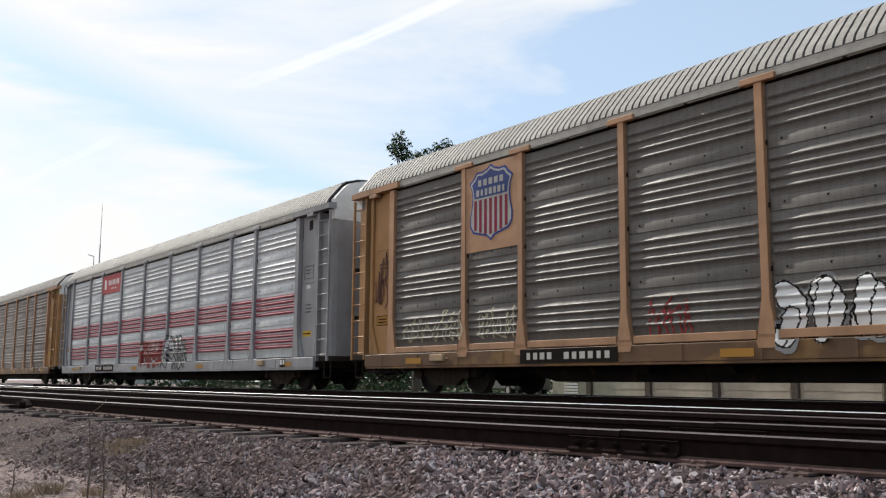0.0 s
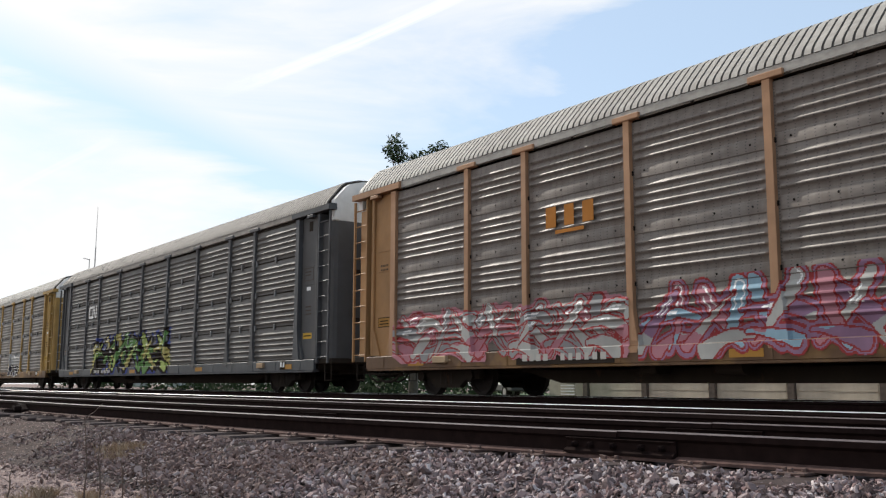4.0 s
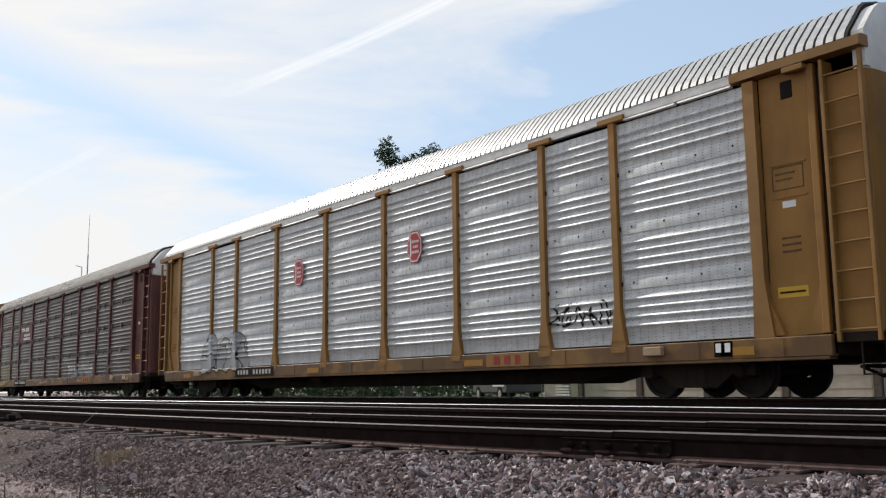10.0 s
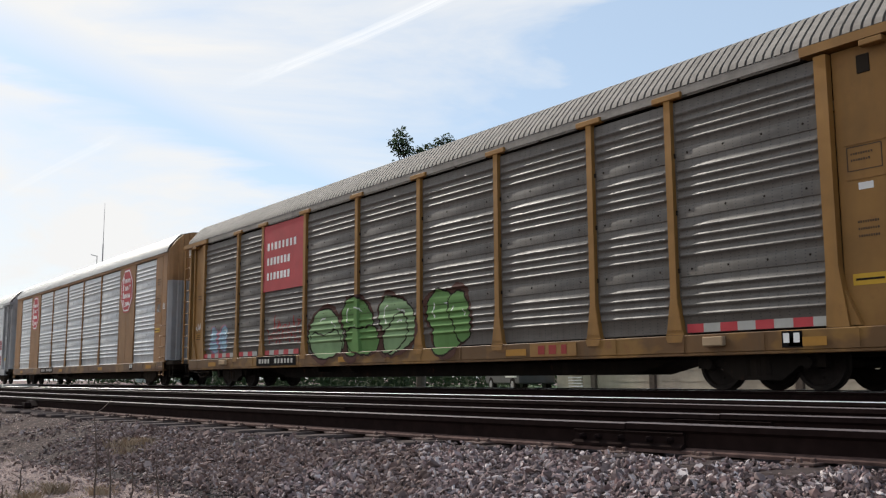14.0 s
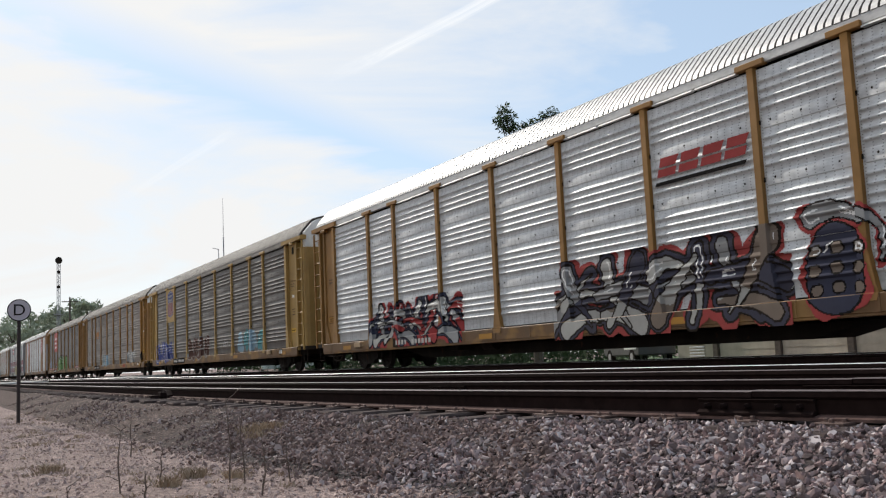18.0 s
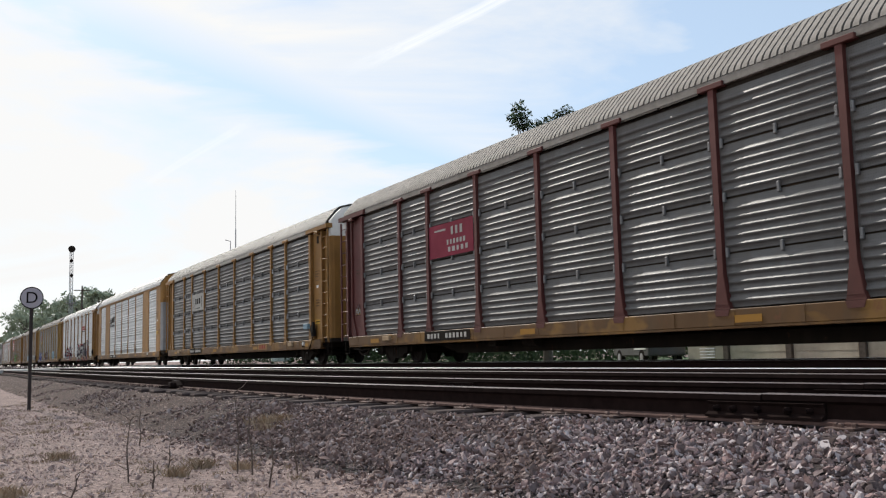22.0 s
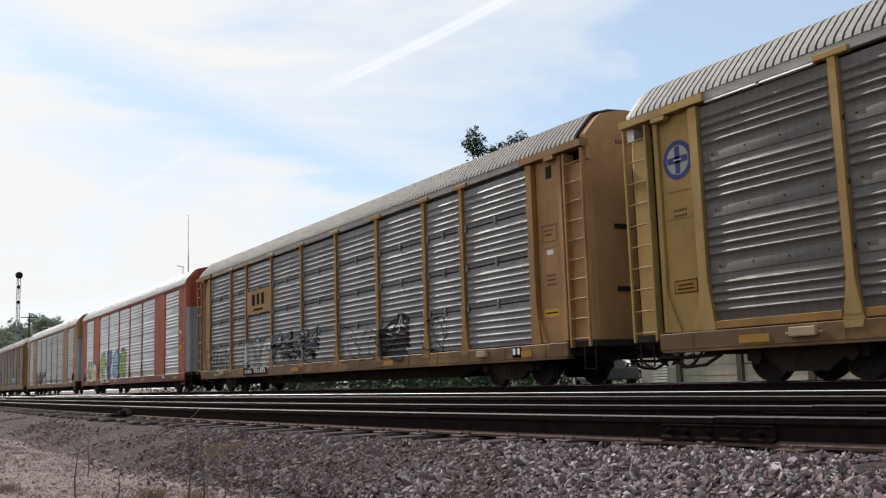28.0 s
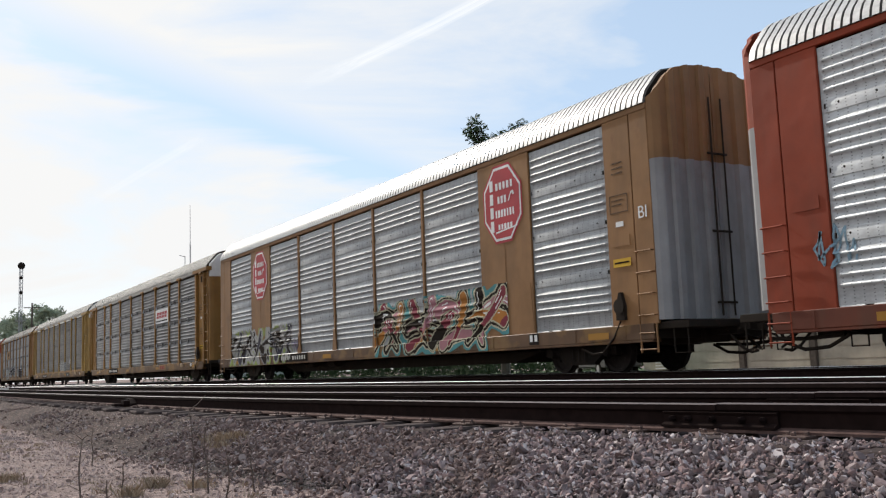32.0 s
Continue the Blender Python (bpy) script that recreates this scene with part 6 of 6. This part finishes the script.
def build_ring(m):
    n = 40
    vs = []
    for r, y in ((0.157, -0.036), (0.170, -0.036), (0.172, -0.018), (0.157, -0.030)):
        vs += [(r * math.cos(2 * math.pi * i / n), y, 1.74 + r * math.sin(2 * math.pi * i / n)) for i in range(n)]
    m.add(vs, [(a * n + i, a * n + (i + 1) % n, b * n + (i + 1) % n, b * n + i) for a, b in ((0, 1), (1, 2), (2, 3), (3, 0)) for i in range(n)])


part("rim", mesh(("sign_rim",), build_ring, True), BLACK_L, sign, "black rim")
text(sign, "D", 0.25, on_rear(0.0, -0.035, 1.735), BLACK_L, "letter", "black letter")


# ---------------------------------------------------------------- weeds and grass
DRY = mat_plain("dry_grass", (0.34, 0.25, 0.165), 0.9, 0.0, 0.4, 3)
STALK = mat_plain("dead_stalk", (0.11, 0.078, 0.06), 0.9, 0.0, 0.4, 20)


def weed(x, y, h, seed):
    r = random.Random(seed)
    m = Mesh()
    z0 = ground_z(x, y)
    p = [(0, 0, z0 - 0.03)]
    for k in range(1, 6):
        p.append((p[-1][0] + r.uniform(-0.012, 0.012), p[-1][1] + r.uniform(-0.012, 0.012), z0 + h * k / 5))
    m.tube(p, [0.005, 0.005, 0.0045, 0.004, 0.003, 0.002], 6)
    ob = part("stem", m.make("stem"), STALK)
    w = thing("dead_weed", x, y, 0, "dead brown weed stalk standing in the gravel", "weed", "dead weeds")
    ob.parent = w
    for k in range(5):
        i = r.randrange(1, 6)
        b = Mesh()
        a = r.uniform(0, 6.28)
        l = r.uniform(0.05, 0.13) * (1.2 if h > 0.3 else 0.7)
        q = p[i]
        b.tube([q, (q[0] + l * 0.5 * math.cos(a), q[1] + l * 0.5 * math.sin(a), q[2] + l * 0.25), (q[0] + l * math.cos(a), q[1] + l * math.sin(a), q[2] + l * r.uniform(0.1, 0.7))], [0.0025, 0.002, 0.0015], 5)
        part("branch", b.make("branch"), STALK, w)


for i, (x, y, h) in enumerate(((1.0, 5.85, 0.36), (1.06, 5.45, 0.16), (1.60, 5.08, 0.30), (1.66, 5.9, 0.50), (1.71, 5.75, 0.42), (1.28, 6.1, 0.2), (1.95, 5.6, 0.26), (0.62, 5.2, 0.14), (1.52, 8.4, 0.3))):
    weed(x, y, h, 60 + i)


def tuft(m, x, y, z, n, h, spread):
    for k in range(n):
        a, l = rs.uniform(0, 6.28), h * rs.uniform(0.5, 1.1)
        bx, by = x + rs.normal(0, spread * 0.4), y + rs.normal(0, spread * 0.4)
        ex, ey = bx + math.cos(a) * l * rs.uniform(0.3, 1.0), by + math.sin(a) * l * rs.uniform(0.3, 1.0)
        w = 0.0025
        mx, my = (bx + ex) / 2, (by + ey) / 2
        m.add([(bx - w, by, z), (bx + w, by, z), (mx + w, my, z + l * 0.55), (mx - w, my, z + l * 0.55), (ex, ey, z + l * 0.8)], [(0, 1, 2, 3), (3, 2, 4)])


m = Mesh()
for x, y, n, h, s in ((2.62, 8.1, 420, 0.10, 0.26), (2.5, 7.8, 160, 0.08, 0.2), (1.55, 6.4, 150, 0.10, 0.12), (0.8, 7.5, 120, 0.10, 0.12), (1.3, 6.0, 120, 0.10, 0.10), (1.75, 6.1, 110, 0.10, 0.10), (0.35, 5.6, 120, 0.10, 0.12)):
    tuft(m, x, y, max(shoulder(x, y), ground_z(x, y)) - 0.01, n, h, s)
for k in range(260):
    y = 4 + 16 * rs.rand()
    x = rs.uniform(-1.0, siding_x(y) - 1.5)
    tuft(m, x, y, ground_z(x, y) - 0.005, 18, rs.uniform(0.02, 0.06), 0.10)
me = bpy.data.meshes.new("dry_grass")
me.from_pydata(m.v, [], m.f)
me.materials.append(None)
tagged(part("dry_grass", me, DRY), "tufts of dry straw-coloured grass in the gravel", "grass", "", "stuff")


# ---------------------------------------------------------------- beyond the train
LEAF = mat_plain("leaf_green", (0.055, 0.085, 0.030), 0.7, 0.0, 0.45, 1.5)
HEDGE = mat_plain("hedge_green", (0.022, 0.036, 0.012), 0.9, 0.0, 0.45, 1.5, 0.1)
# far leaves paled: haze and back light are put into the colour
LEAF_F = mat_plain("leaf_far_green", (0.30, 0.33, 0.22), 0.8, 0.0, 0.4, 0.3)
BARK = mat_plain("bark", (0.085, 0.066, 0.050), 0.9, 0.0, 0.4, 6)


def leaves(m, centre, radius, n, size, r):
    for k in range(n):
        d = Vector((r.gauss(0, 1), r.gauss(0, 1), r.gauss(0, 0.8)))
        p = Vector(centre) + d.normalized() * radius * r.random() ** 0.45
        u = Vector((r.gauss(0, 1), r.gauss(0, 1), r.gauss(0, 1))).normalized()
        w = u.orthogonal().normalized()
        s = size * r.uniform(0.6, 1.3)
        m.add([p - u * s, p + w * s * 0.45, p + u * s, p - w * s * 0.45 + Vector((0, 0, s * 0.2))], [(0, 1, 2, 3)])


def tree(x, y, h, crown_r, seed, label, clumps=22, n=60, size=0.14, top=None, leaf=None):
    r = random.Random(seed)
    t = thing("tree", x, y, 0, label, "tree")
    m = Mesh()
    trunk = [(0, 0, -0.1), (0.1, 0.05, h * 0.3), (-0.1, 0.1, h * 0.6), (0, 0, h * 0.95)]
    m.tube(trunk, [h * 0.022, h * 0.018, h * 0.012, h * 0.003], 9)
    ends = []
    for k in range(clumps):
        z = h * r.uniform(0.45, 0.97)
        a = r.uniform(0, 6.28)
        wide = crown_r * math.sqrt(max(0.1, 1 - ((z / h - 0.62) / 0.42) ** 2)) * r.uniform(0.35, 1.0)
        e = (math.cos(a) * wide, math.sin(a) * wide, z)
        m.tube([(0, 0, z * 0.72), (e[0] * 0.5, e[1] * 0.5, z * 0.88), e], [h * 0.008, h * 0.005, h * 0.002], 5)
        ends.append(e)
    for e in top or ():
        m.tube([(0, 0, h * 0.7), (e[0] * 0.4, e[1] * 0.4, h * 0.86), e], [h * 0.008, h * 0.005, h * 0.002], 5)
    part("trunk", m.make("trunk", True), BARK, t, "brown trunk with limbs")
    c = Mesh()
    for e in ends:
        leaves(c, e, crown_r * r.uniform(0.16, 0.30), n, size, r)
    for e in top or ():
        leaves(c, e, 0.38, 85, size, r)
    me = bpy.data.meshes.new("crown")
    me.from_pydata(c.v, [], c.f)
    me.materials.append(None)
    part("crown", me, leaf or LEAF, t, "green leafy crown with gaps")
    return t


# the tree whose top rises over the roofs: 45 m off
def at(az, dist):
    return math.sin(radians(az)) * dist, math.cos(radians(az)) * dist


tx, ty = at(34.2, 45.0)
def over(az, el):
    """Place in the tree's space of a clump seen under these angles."""
    px, py = at(az, 45.0)
    return (px - tx, py - ty, EYE_Z + 45.0 * math.tan(radians(el)))
tree(tx, ty, 10.9, 3.4, 4, "leafy tree whose uneven top shows over the train", 26, 110, 0.13,
     [over(32.95, 14.75), over(33.0, 14.25), over(32.65, 14.15), over(33.35, 14.2), over(32.9, 13.75), over(33.3, 13.65), over(33.9, 13.6), over(34.4, 13.7), over(34.9, 13.9), over(35.5, 14.25), over(35.9, 14.35), over(36.2, 14.1)])
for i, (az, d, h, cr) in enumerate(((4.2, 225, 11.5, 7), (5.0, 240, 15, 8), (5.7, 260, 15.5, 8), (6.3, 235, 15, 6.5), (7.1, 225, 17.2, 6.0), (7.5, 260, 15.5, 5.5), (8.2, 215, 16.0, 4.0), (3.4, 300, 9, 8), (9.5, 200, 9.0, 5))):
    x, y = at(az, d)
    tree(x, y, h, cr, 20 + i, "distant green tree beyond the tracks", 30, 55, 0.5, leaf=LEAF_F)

# dark hedge and grass under the train's line of sight
m = Mesh()
r = random.Random(9)
for k in range(430):
    az, d = r.uniform(12, 42.5), r.uniform(50, 110)
    x, y = at(az, d)
    if x > 24 and not (az > 35.5 and d < 62):
        leaves(m, (x, y, r.uniform(0.3, 2.2)), 1.6, 60, 0.22, r)
me = bpy.data.meshes.new("hedge")
me.from_pydata(m.v, [], m.f)
me.materials.append(None)
tagged(part("hedge", me, HEDGE), "dark green hedge and bushes beyond the main track", "hedge", "", "stuff")
GRASS = mat_plain("grass_green", (0.055, 0.092, 0.022), 0.95, 0.0, 0.35, 2.0)
m = Mesh()
for k in range(9000):
    x, y = r.uniform(20, 40), r.uniform(30, 85)
    h = r.uniform(0.05, 0.16)
    a = r.uniform(0, 3.14)
    m.add([(x - 0.06 * math.cos(a), y - 0.06 * math.sin(a), 0.0), (x + 0.06 * math.cos(a), y + 0.06 * math.sin(a), 0.0), (x + r.uniform(-.05, .05), y + r.uniform(-.05, .05), h)], [(0, 1, 2)])
m.add([(19, 28, 0.004), (60, 28, 0.004), (60, 120, 0.004), (19, 120, 0.004)], [(0, 1, 2, 3)])
me = bpy.data.meshes.new("grass")
me.from_pydata(m.v, [], m.f)
me.materials.append(None)
tagged(part("grass", me, GRASS), "strip of green grass beyond the main track", "grass", "", "stuff")

# long pale shed behind the train
SHED = mat_paint("shed_beige", (0.46, 0.41, 0.32), 0.2, 0.05)
shed = thing("shed", 30.0, 0, 0, "long pale beige shed with dark posts and a louvre", "building")
part("wall", mesh(("shed_wall",), lambda q: q.box(0.0, 6.0, 2.0, 32.9, 0.0, 3.4, 0, 0.02)), SHED, shed)
part("roof", mesh(("shed_roof",), lambda q: q.prism([(-0.4, 3.4), (-0.4, 3.5), (3.0, 4.1), (6.4, 3.5), (6.4, 3.4)], 1, 1.7, 33.2)), ROOF_D, shed)
for k in range(9):
    y = 30.4 - 3.43 * k
    part("post", mesh(("shed_post",), lambda q: q.box(-0.16, 0.0, -0.14, 0.14, 0.0, 3.4, 0, 0.01)), BARK, shed, "", pose(0, y, 0))
    for j in range(7):
        part("siding_board", mesh(("siding_board",), lambda q: q.prism([(-0.022, 0.0), (-0.010, 0.44), (0.002, 0.44), (0.002, 0.0)], 1, -1.46, 1.46)), SHED, shed, "", pose(-0.004, y - 1.71, 0.06 + 0.46 * j))
for j in range(8):
    part("louvre_slat", mesh(("louvre_slat",), lambda q: q.box(-0.08, -0.03, -0.45, 0.45, 0, 0.06, 0, 0.006)), WHITE_L, shed, "white slat", pose(0, 31.6, 0.15 + 0.13 * j))

# pale parked trailers far off
for i, (az, d) in enumerate(((18.2, 92), (20.3, 93), (21.2, 96))):
    x, y = at(az, d)
    tr = thing("parked_trailer", x, y, 0, "white box trailer parked beyond the tracks", "trailer", "parked trailers", "", rz=-15)
    part("body", mesh(("trailer_body",), lambda q: q.box(-0.9, 0.9, -1.5, 1.5, 0.45, 2.2, 0, 0.05)), CAP_W, tr)
    for sx in (-0.85, 0.85):
        for sy in (-0.6, 0.6):
            part("wheel", mesh(("trailer_wheel",), lambda q: q.disc((-0.1, 0, 0.32), 0, 0.32, 0.32, 0.2, 16)), BLACK_L, tr, "", pose(sx, sy, 0))

# a dark pickup parked beside the shed
px_, py_ = at(40.1, 47.0)
pk = thing("pickup", px_, py_, 0, "dark pickup with a pale side strip parked by the shed", "pickup", rz=-20)
part("body", mesh(("pickup_body",), lambda q: (q.box(-0.9, 0.9, -2.5, 2.5, 0.42, 1.0, 0, 0.06), q.prism([(-0.9, 1.0), (-0.5, 1.6), (0.8, 1.62), (1.1, 1.0)], 0, -0.85, 0.85))), CHAR, pk)
part("side_strip", mesh(("pickup_strip",), lambda q: q.box(-0.93, -0.9, -2.2, -0.6, 0.72, 0.84, 0, 0.005)), CAP_W, pk, "pale side strip")
for sx_ in (-0.92, 0.72):
    for sy_ in (-1.6, 1.6):
        wh = part("wheel", mesh(("pickup_wheel",), lambda q: q.disc((0, 0, 0.37), 0, 0.37, 0.37, 0.2, 20)), BLACK_L, pk, "", pose(sx_, sy_, 0))
        part("rim", mesh(("pickup_rim",), lambda q: q.disc((-0.012, 0, 0.37), 0, 0.2, 0.2, 0.01, 16)), SILVER_P, wh)

# road over the tracks, far down the line
ROAD = mat_plain("road_pale_concrete", (0.42, 0.40, 0.38), 0.9, 0.0, 0.15, 1.0)
rd = part("road", mesh(("road",), lambda q: q.prism([(-60, 0.0), (-60, 0.1), (-2, 0.45), (11.5, 0.462), (16, 0.462), (30, 0.1), (30, 0.0)], 1, 58, 68)), ROAD)
tagged(rd, "pale paved road crossing the tracks on the level", "road", "", "structure")

# signal mast and radio mast
sx, sy = at(6.45, 148.0)
STEEL_G = mat_paint("mast_grey", (0.30, 0.30, 0.31), 0.2, 0.1)
sig = thing("railway_signal", sx, sy, 0, "tall lattice signal mast with three dark round heads", "signal")


def build_lattice(m):
    h = 17.6
    for a, b in ((-0.22, -0.22), (0.22, -0.22), (0.0, 0.22)):
        m.tube([(a, b, 0), (a, b, h)], 0.045, 6)
    k = 0
    z = 0.3
    while z < h - 0.6:
        m.tube([(-0.22, -0.22, z), (0.22, -0.22, z + 0.55)], 0.022, 5)
        m.tube([(0.22, -0.22, z), (0.0, 0.22, z + 0.55)], 0.022, 5)
        z += 0.55
    m.box(-0.6, 0.6, -0.5, 0.5, 9.5, 9.56)
    m.tube([(-0.6, -0.5, 9.56), (-0.6, -0.5, 10.5), (0.6, -0.5, 10.5), (0.6, -0.5, 9.56)], 0.03, 5)


part("mast", mesh(("signal_mast",), build_lattice), STEEL_G, sig, "grey lattice mast")
for el, rr in ((6.45, 0.50), (5.79, 0.24), (4.96, 0.24)):
    z = EYE_Z + 148 * math.tan(radians(el))
    def head(q, z=z, rr=rr):
        q.disc((0, -0.42, z), 1, rr, rr, 0.06, 24)
        q.disc((0, -0.36, z), 1, rr * 0.5, rr * 0.4, 0.4, 16)
        q.tube([(0, -0.7, z + 0.05), (0, -0.4, z + 0.1)], rr * 0.22, 10)
    part("signal_head", mesh(("signal_head", el), head), BLACK_L, sig, "black round signal head")
ux, uy = at(7.05, 160.0)
pole = thing("utility_pole", ux, uy, 0, "wooden utility pole with a crossarm among trees", "pole")
part("pole", mesh(("utility_pole",), lambda q: q.tube([(0, 0, -0.2), (0, 0, 13.0)], [0.2, 0.12], 10)), BARK, pole)
part("crossarm", mesh(("crossarm",), lambda q: q.box(-1.2, 1.2, -0.06, 0.06, 12.2, 12.35)), BARK, pole)
mx, my = at(15.6, 600.0)
mast = thing("radio_mast", mx, my, 0, "thin grey radio mast far off", "mast")
part("mast", mesh(("radio_mast",), lambda q: (q.tube([(0, 0, 0), (0, 0, 82)], [0.45, 0.35], 8), q.tube([(0, 0, 82), (0, 0, 107)], [0.2, 0.1], 6))), STEEL_G, mast)
mx, my = at(15.3, 500.0)
lamp_pole = thing("light_pole", mx, my, 0, "thin pole with a short arm far off", "pole")
part("pole", mesh(("far_pole",), lambda q: q.tube([(0, 0, 0), (0, 0, 62.5)], 0.2, 8)), STEEL_G, lamp_pole)
part("arm", mesh(("far_arm",), lambda q: q.tube([(0, 0, 62.2), (-3.0, 0, 62.8)], 0.18, 6)), STEEL_G, lamp_pole)

# vapour trails high in the sky
def mat_trail():
    m = Nodes("vapour_trail")
    m.mat.blend_method = "BLEND"
    out = m.t.nodes["Material Output"]
    # glows of itself in place of sunlight on the vapour
    em, tr, mx_ = m.n("ShaderNodeEmission", Strength=1.08), m.n("ShaderNodeBsdfTransparent"), m.n("ShaderNodeMixShader")
    em.inputs["Color"].default_value = (0.96, 0.98, 1.0, 1)
    uv = m.n("ShaderNodeUVMap")
    sep = m.n("ShaderNodeSeparateXYZ")
    m.link(uv.outputs[0], sep.inputs[0])
    n = m.n("ShaderNodeTexNoise", Scale=7.0, Detail=6.0, Roughness=0.6)
    m.link(uv.outputs[0], n.inputs["Vector"])
    edge = m.math("MULTIPLY", m.math("SUBTRACT", 1.0, m.math("ABSOLUTE", m.math("SUBTRACT", m.math("MULTIPLY", sep.outputs[1], 2.0), 1.0))), 2.0)
    a = m.math("MULTIPLY", m.math("MINIMUM", edge, 1.0), m.math("MULTIPLY", sep.outputs[0], m.ramp(n.outputs[0], (0.25, (0.15, 0.15, 0.15)), (0.7, (0.9, 0.9, 0.9)))))
    m.link(a, mx_.inputs[0])
    m.link(tr.outputs[0], mx_.inputs[1])
    m.link(em.outputs[0], mx_.inputs[2])
    m.link(mx_.outputs[0], out.inputs["Surface"])
    return m.mat


TRAIL = mat_trail()


def trail(pts, label):
    """pts: azimuth, elevation, width in degrees, strength."""
    me = bpy.data.meshes.new("vapour_trail")
    vs, fs, uvs = [], [], []
    D = 3500.0
    def dirv(az, el):
        return Vector((math.sin(radians(az)) * math.cos(radians(el)), math.cos(radians(az)) * math.cos(radians(el)), math.sin(radians(el)))) * D
    total = len(pts) - 1
    for i, (az, el, w, s) in enumerate(pts):
        a0, e0 = pts[max(i - 1, 0)][:2]
        a1, e1 = pts[min(i + 1, total)][:2]
        t = Vector((a1 - a0, e1 - e0)).normalized()
        vs += [dirv(az + t.y * w, el - t.x * w), dirv(az - t.y * w, el + t.x * w)]
    for i in range(total):
        fs.append((2 * i, 2 * i + 2, 2 * i + 3, 2 * i + 1))
    me.from_pydata(vs, [], fs)
    layer = me.uv_layers.new(name="UVMap")
    for i in range(total):
        for c, (k, v) in enumerate(((i, 0), (i + 1, 0), (i + 1, 1), (i, 1))):
            layer.data[4 * i + c].uv = (pts[k][3], v)
    me.materials.append(None)
    ob = part("vapour_trail", me, TRAIL)
    ob.visible_shadow = False
    return tagged(ob, label, "vapour trail", "", "structure")


trail([(44, 26.2, 0.45, 0.7), (38.5, 23.9, 0.42, 0.95), (35.3, 22.5, 0.40, 1.0), (30.5, 20.45, 0.42, 0.95), (26.0, 18.6, 0.40, 0.8), (24.0, 17.8, 0.5, 0.35), (21.5, 16.9, 0.5, 0.0)], "white vapour trail slanting across the sky")
trail([(16.6, 14.2, 0.3, 0.0), (15.2, 13.3, 0.30, 0.45), (13.2, 12.1, 0.26, 0.32), (11.5, 11.0, 0.24, 0.3), (9.6, 9.8, 0.3, 0.0)], "faint short vapour trail")


# ---------------------------------------------------------------- movement
# the cars come out a little shorter between their end posts than drawn above
SHRINK = 0.9815
done = set()
for ob in bpy.data.objects:
    top = ob
    while top.parent:
        top = top.parent
    if ob.parent is None or not top.name.startswith("autorack_railcar"):
        continue
    if ob.name.startswith("wheelset"):
        p = ob.matrix_parent_inverse.copy()
        p.translation.y *= SHRINK
        ob.matrix_parent_inverse = p
        continue
    b = ob.matrix_basis.copy()
    b.translation.y *= SHRINK
    ob.matrix_basis = b
    if abs(b[1][1]) > 0.9 and ob.data.name not in done:
        done.add(ob.data.name)
        ob.data.transform(Matrix.Diagonal((1, SHRINK, 1, 1)))


def motions():
    """The train runs past, slowing slightly; its wheels roll."""
    for k, car in CARS.items():
        walk(car, [(t, pose(XT, run(t) - PITCH * k - PITCH / 2, RAIL_T)) for t in range(0, 33)])
    # the wheels have four like quarters: at each thirtieth of a second they stand as after this much slower roll
    rows = []
    for i in range(0, 961, 6):
        t = i / FPS
        angle = math.degrees((run(t) - run(0)) / 0.42) - 90.0 * i
        rows.append((t, pose(0, 0, 0, -angle, 0, 0)))
    first = WHEELS[0]
    walk(first, rows)
    for w in WHEELS[1:]:
        w.rotation_mode = "QUATERNION"
        w.animation_data_create()
        w.animation_data.action = first.animation_data.action
        w.animation_data.action_slot = first.animation_data.action_slot


motions()
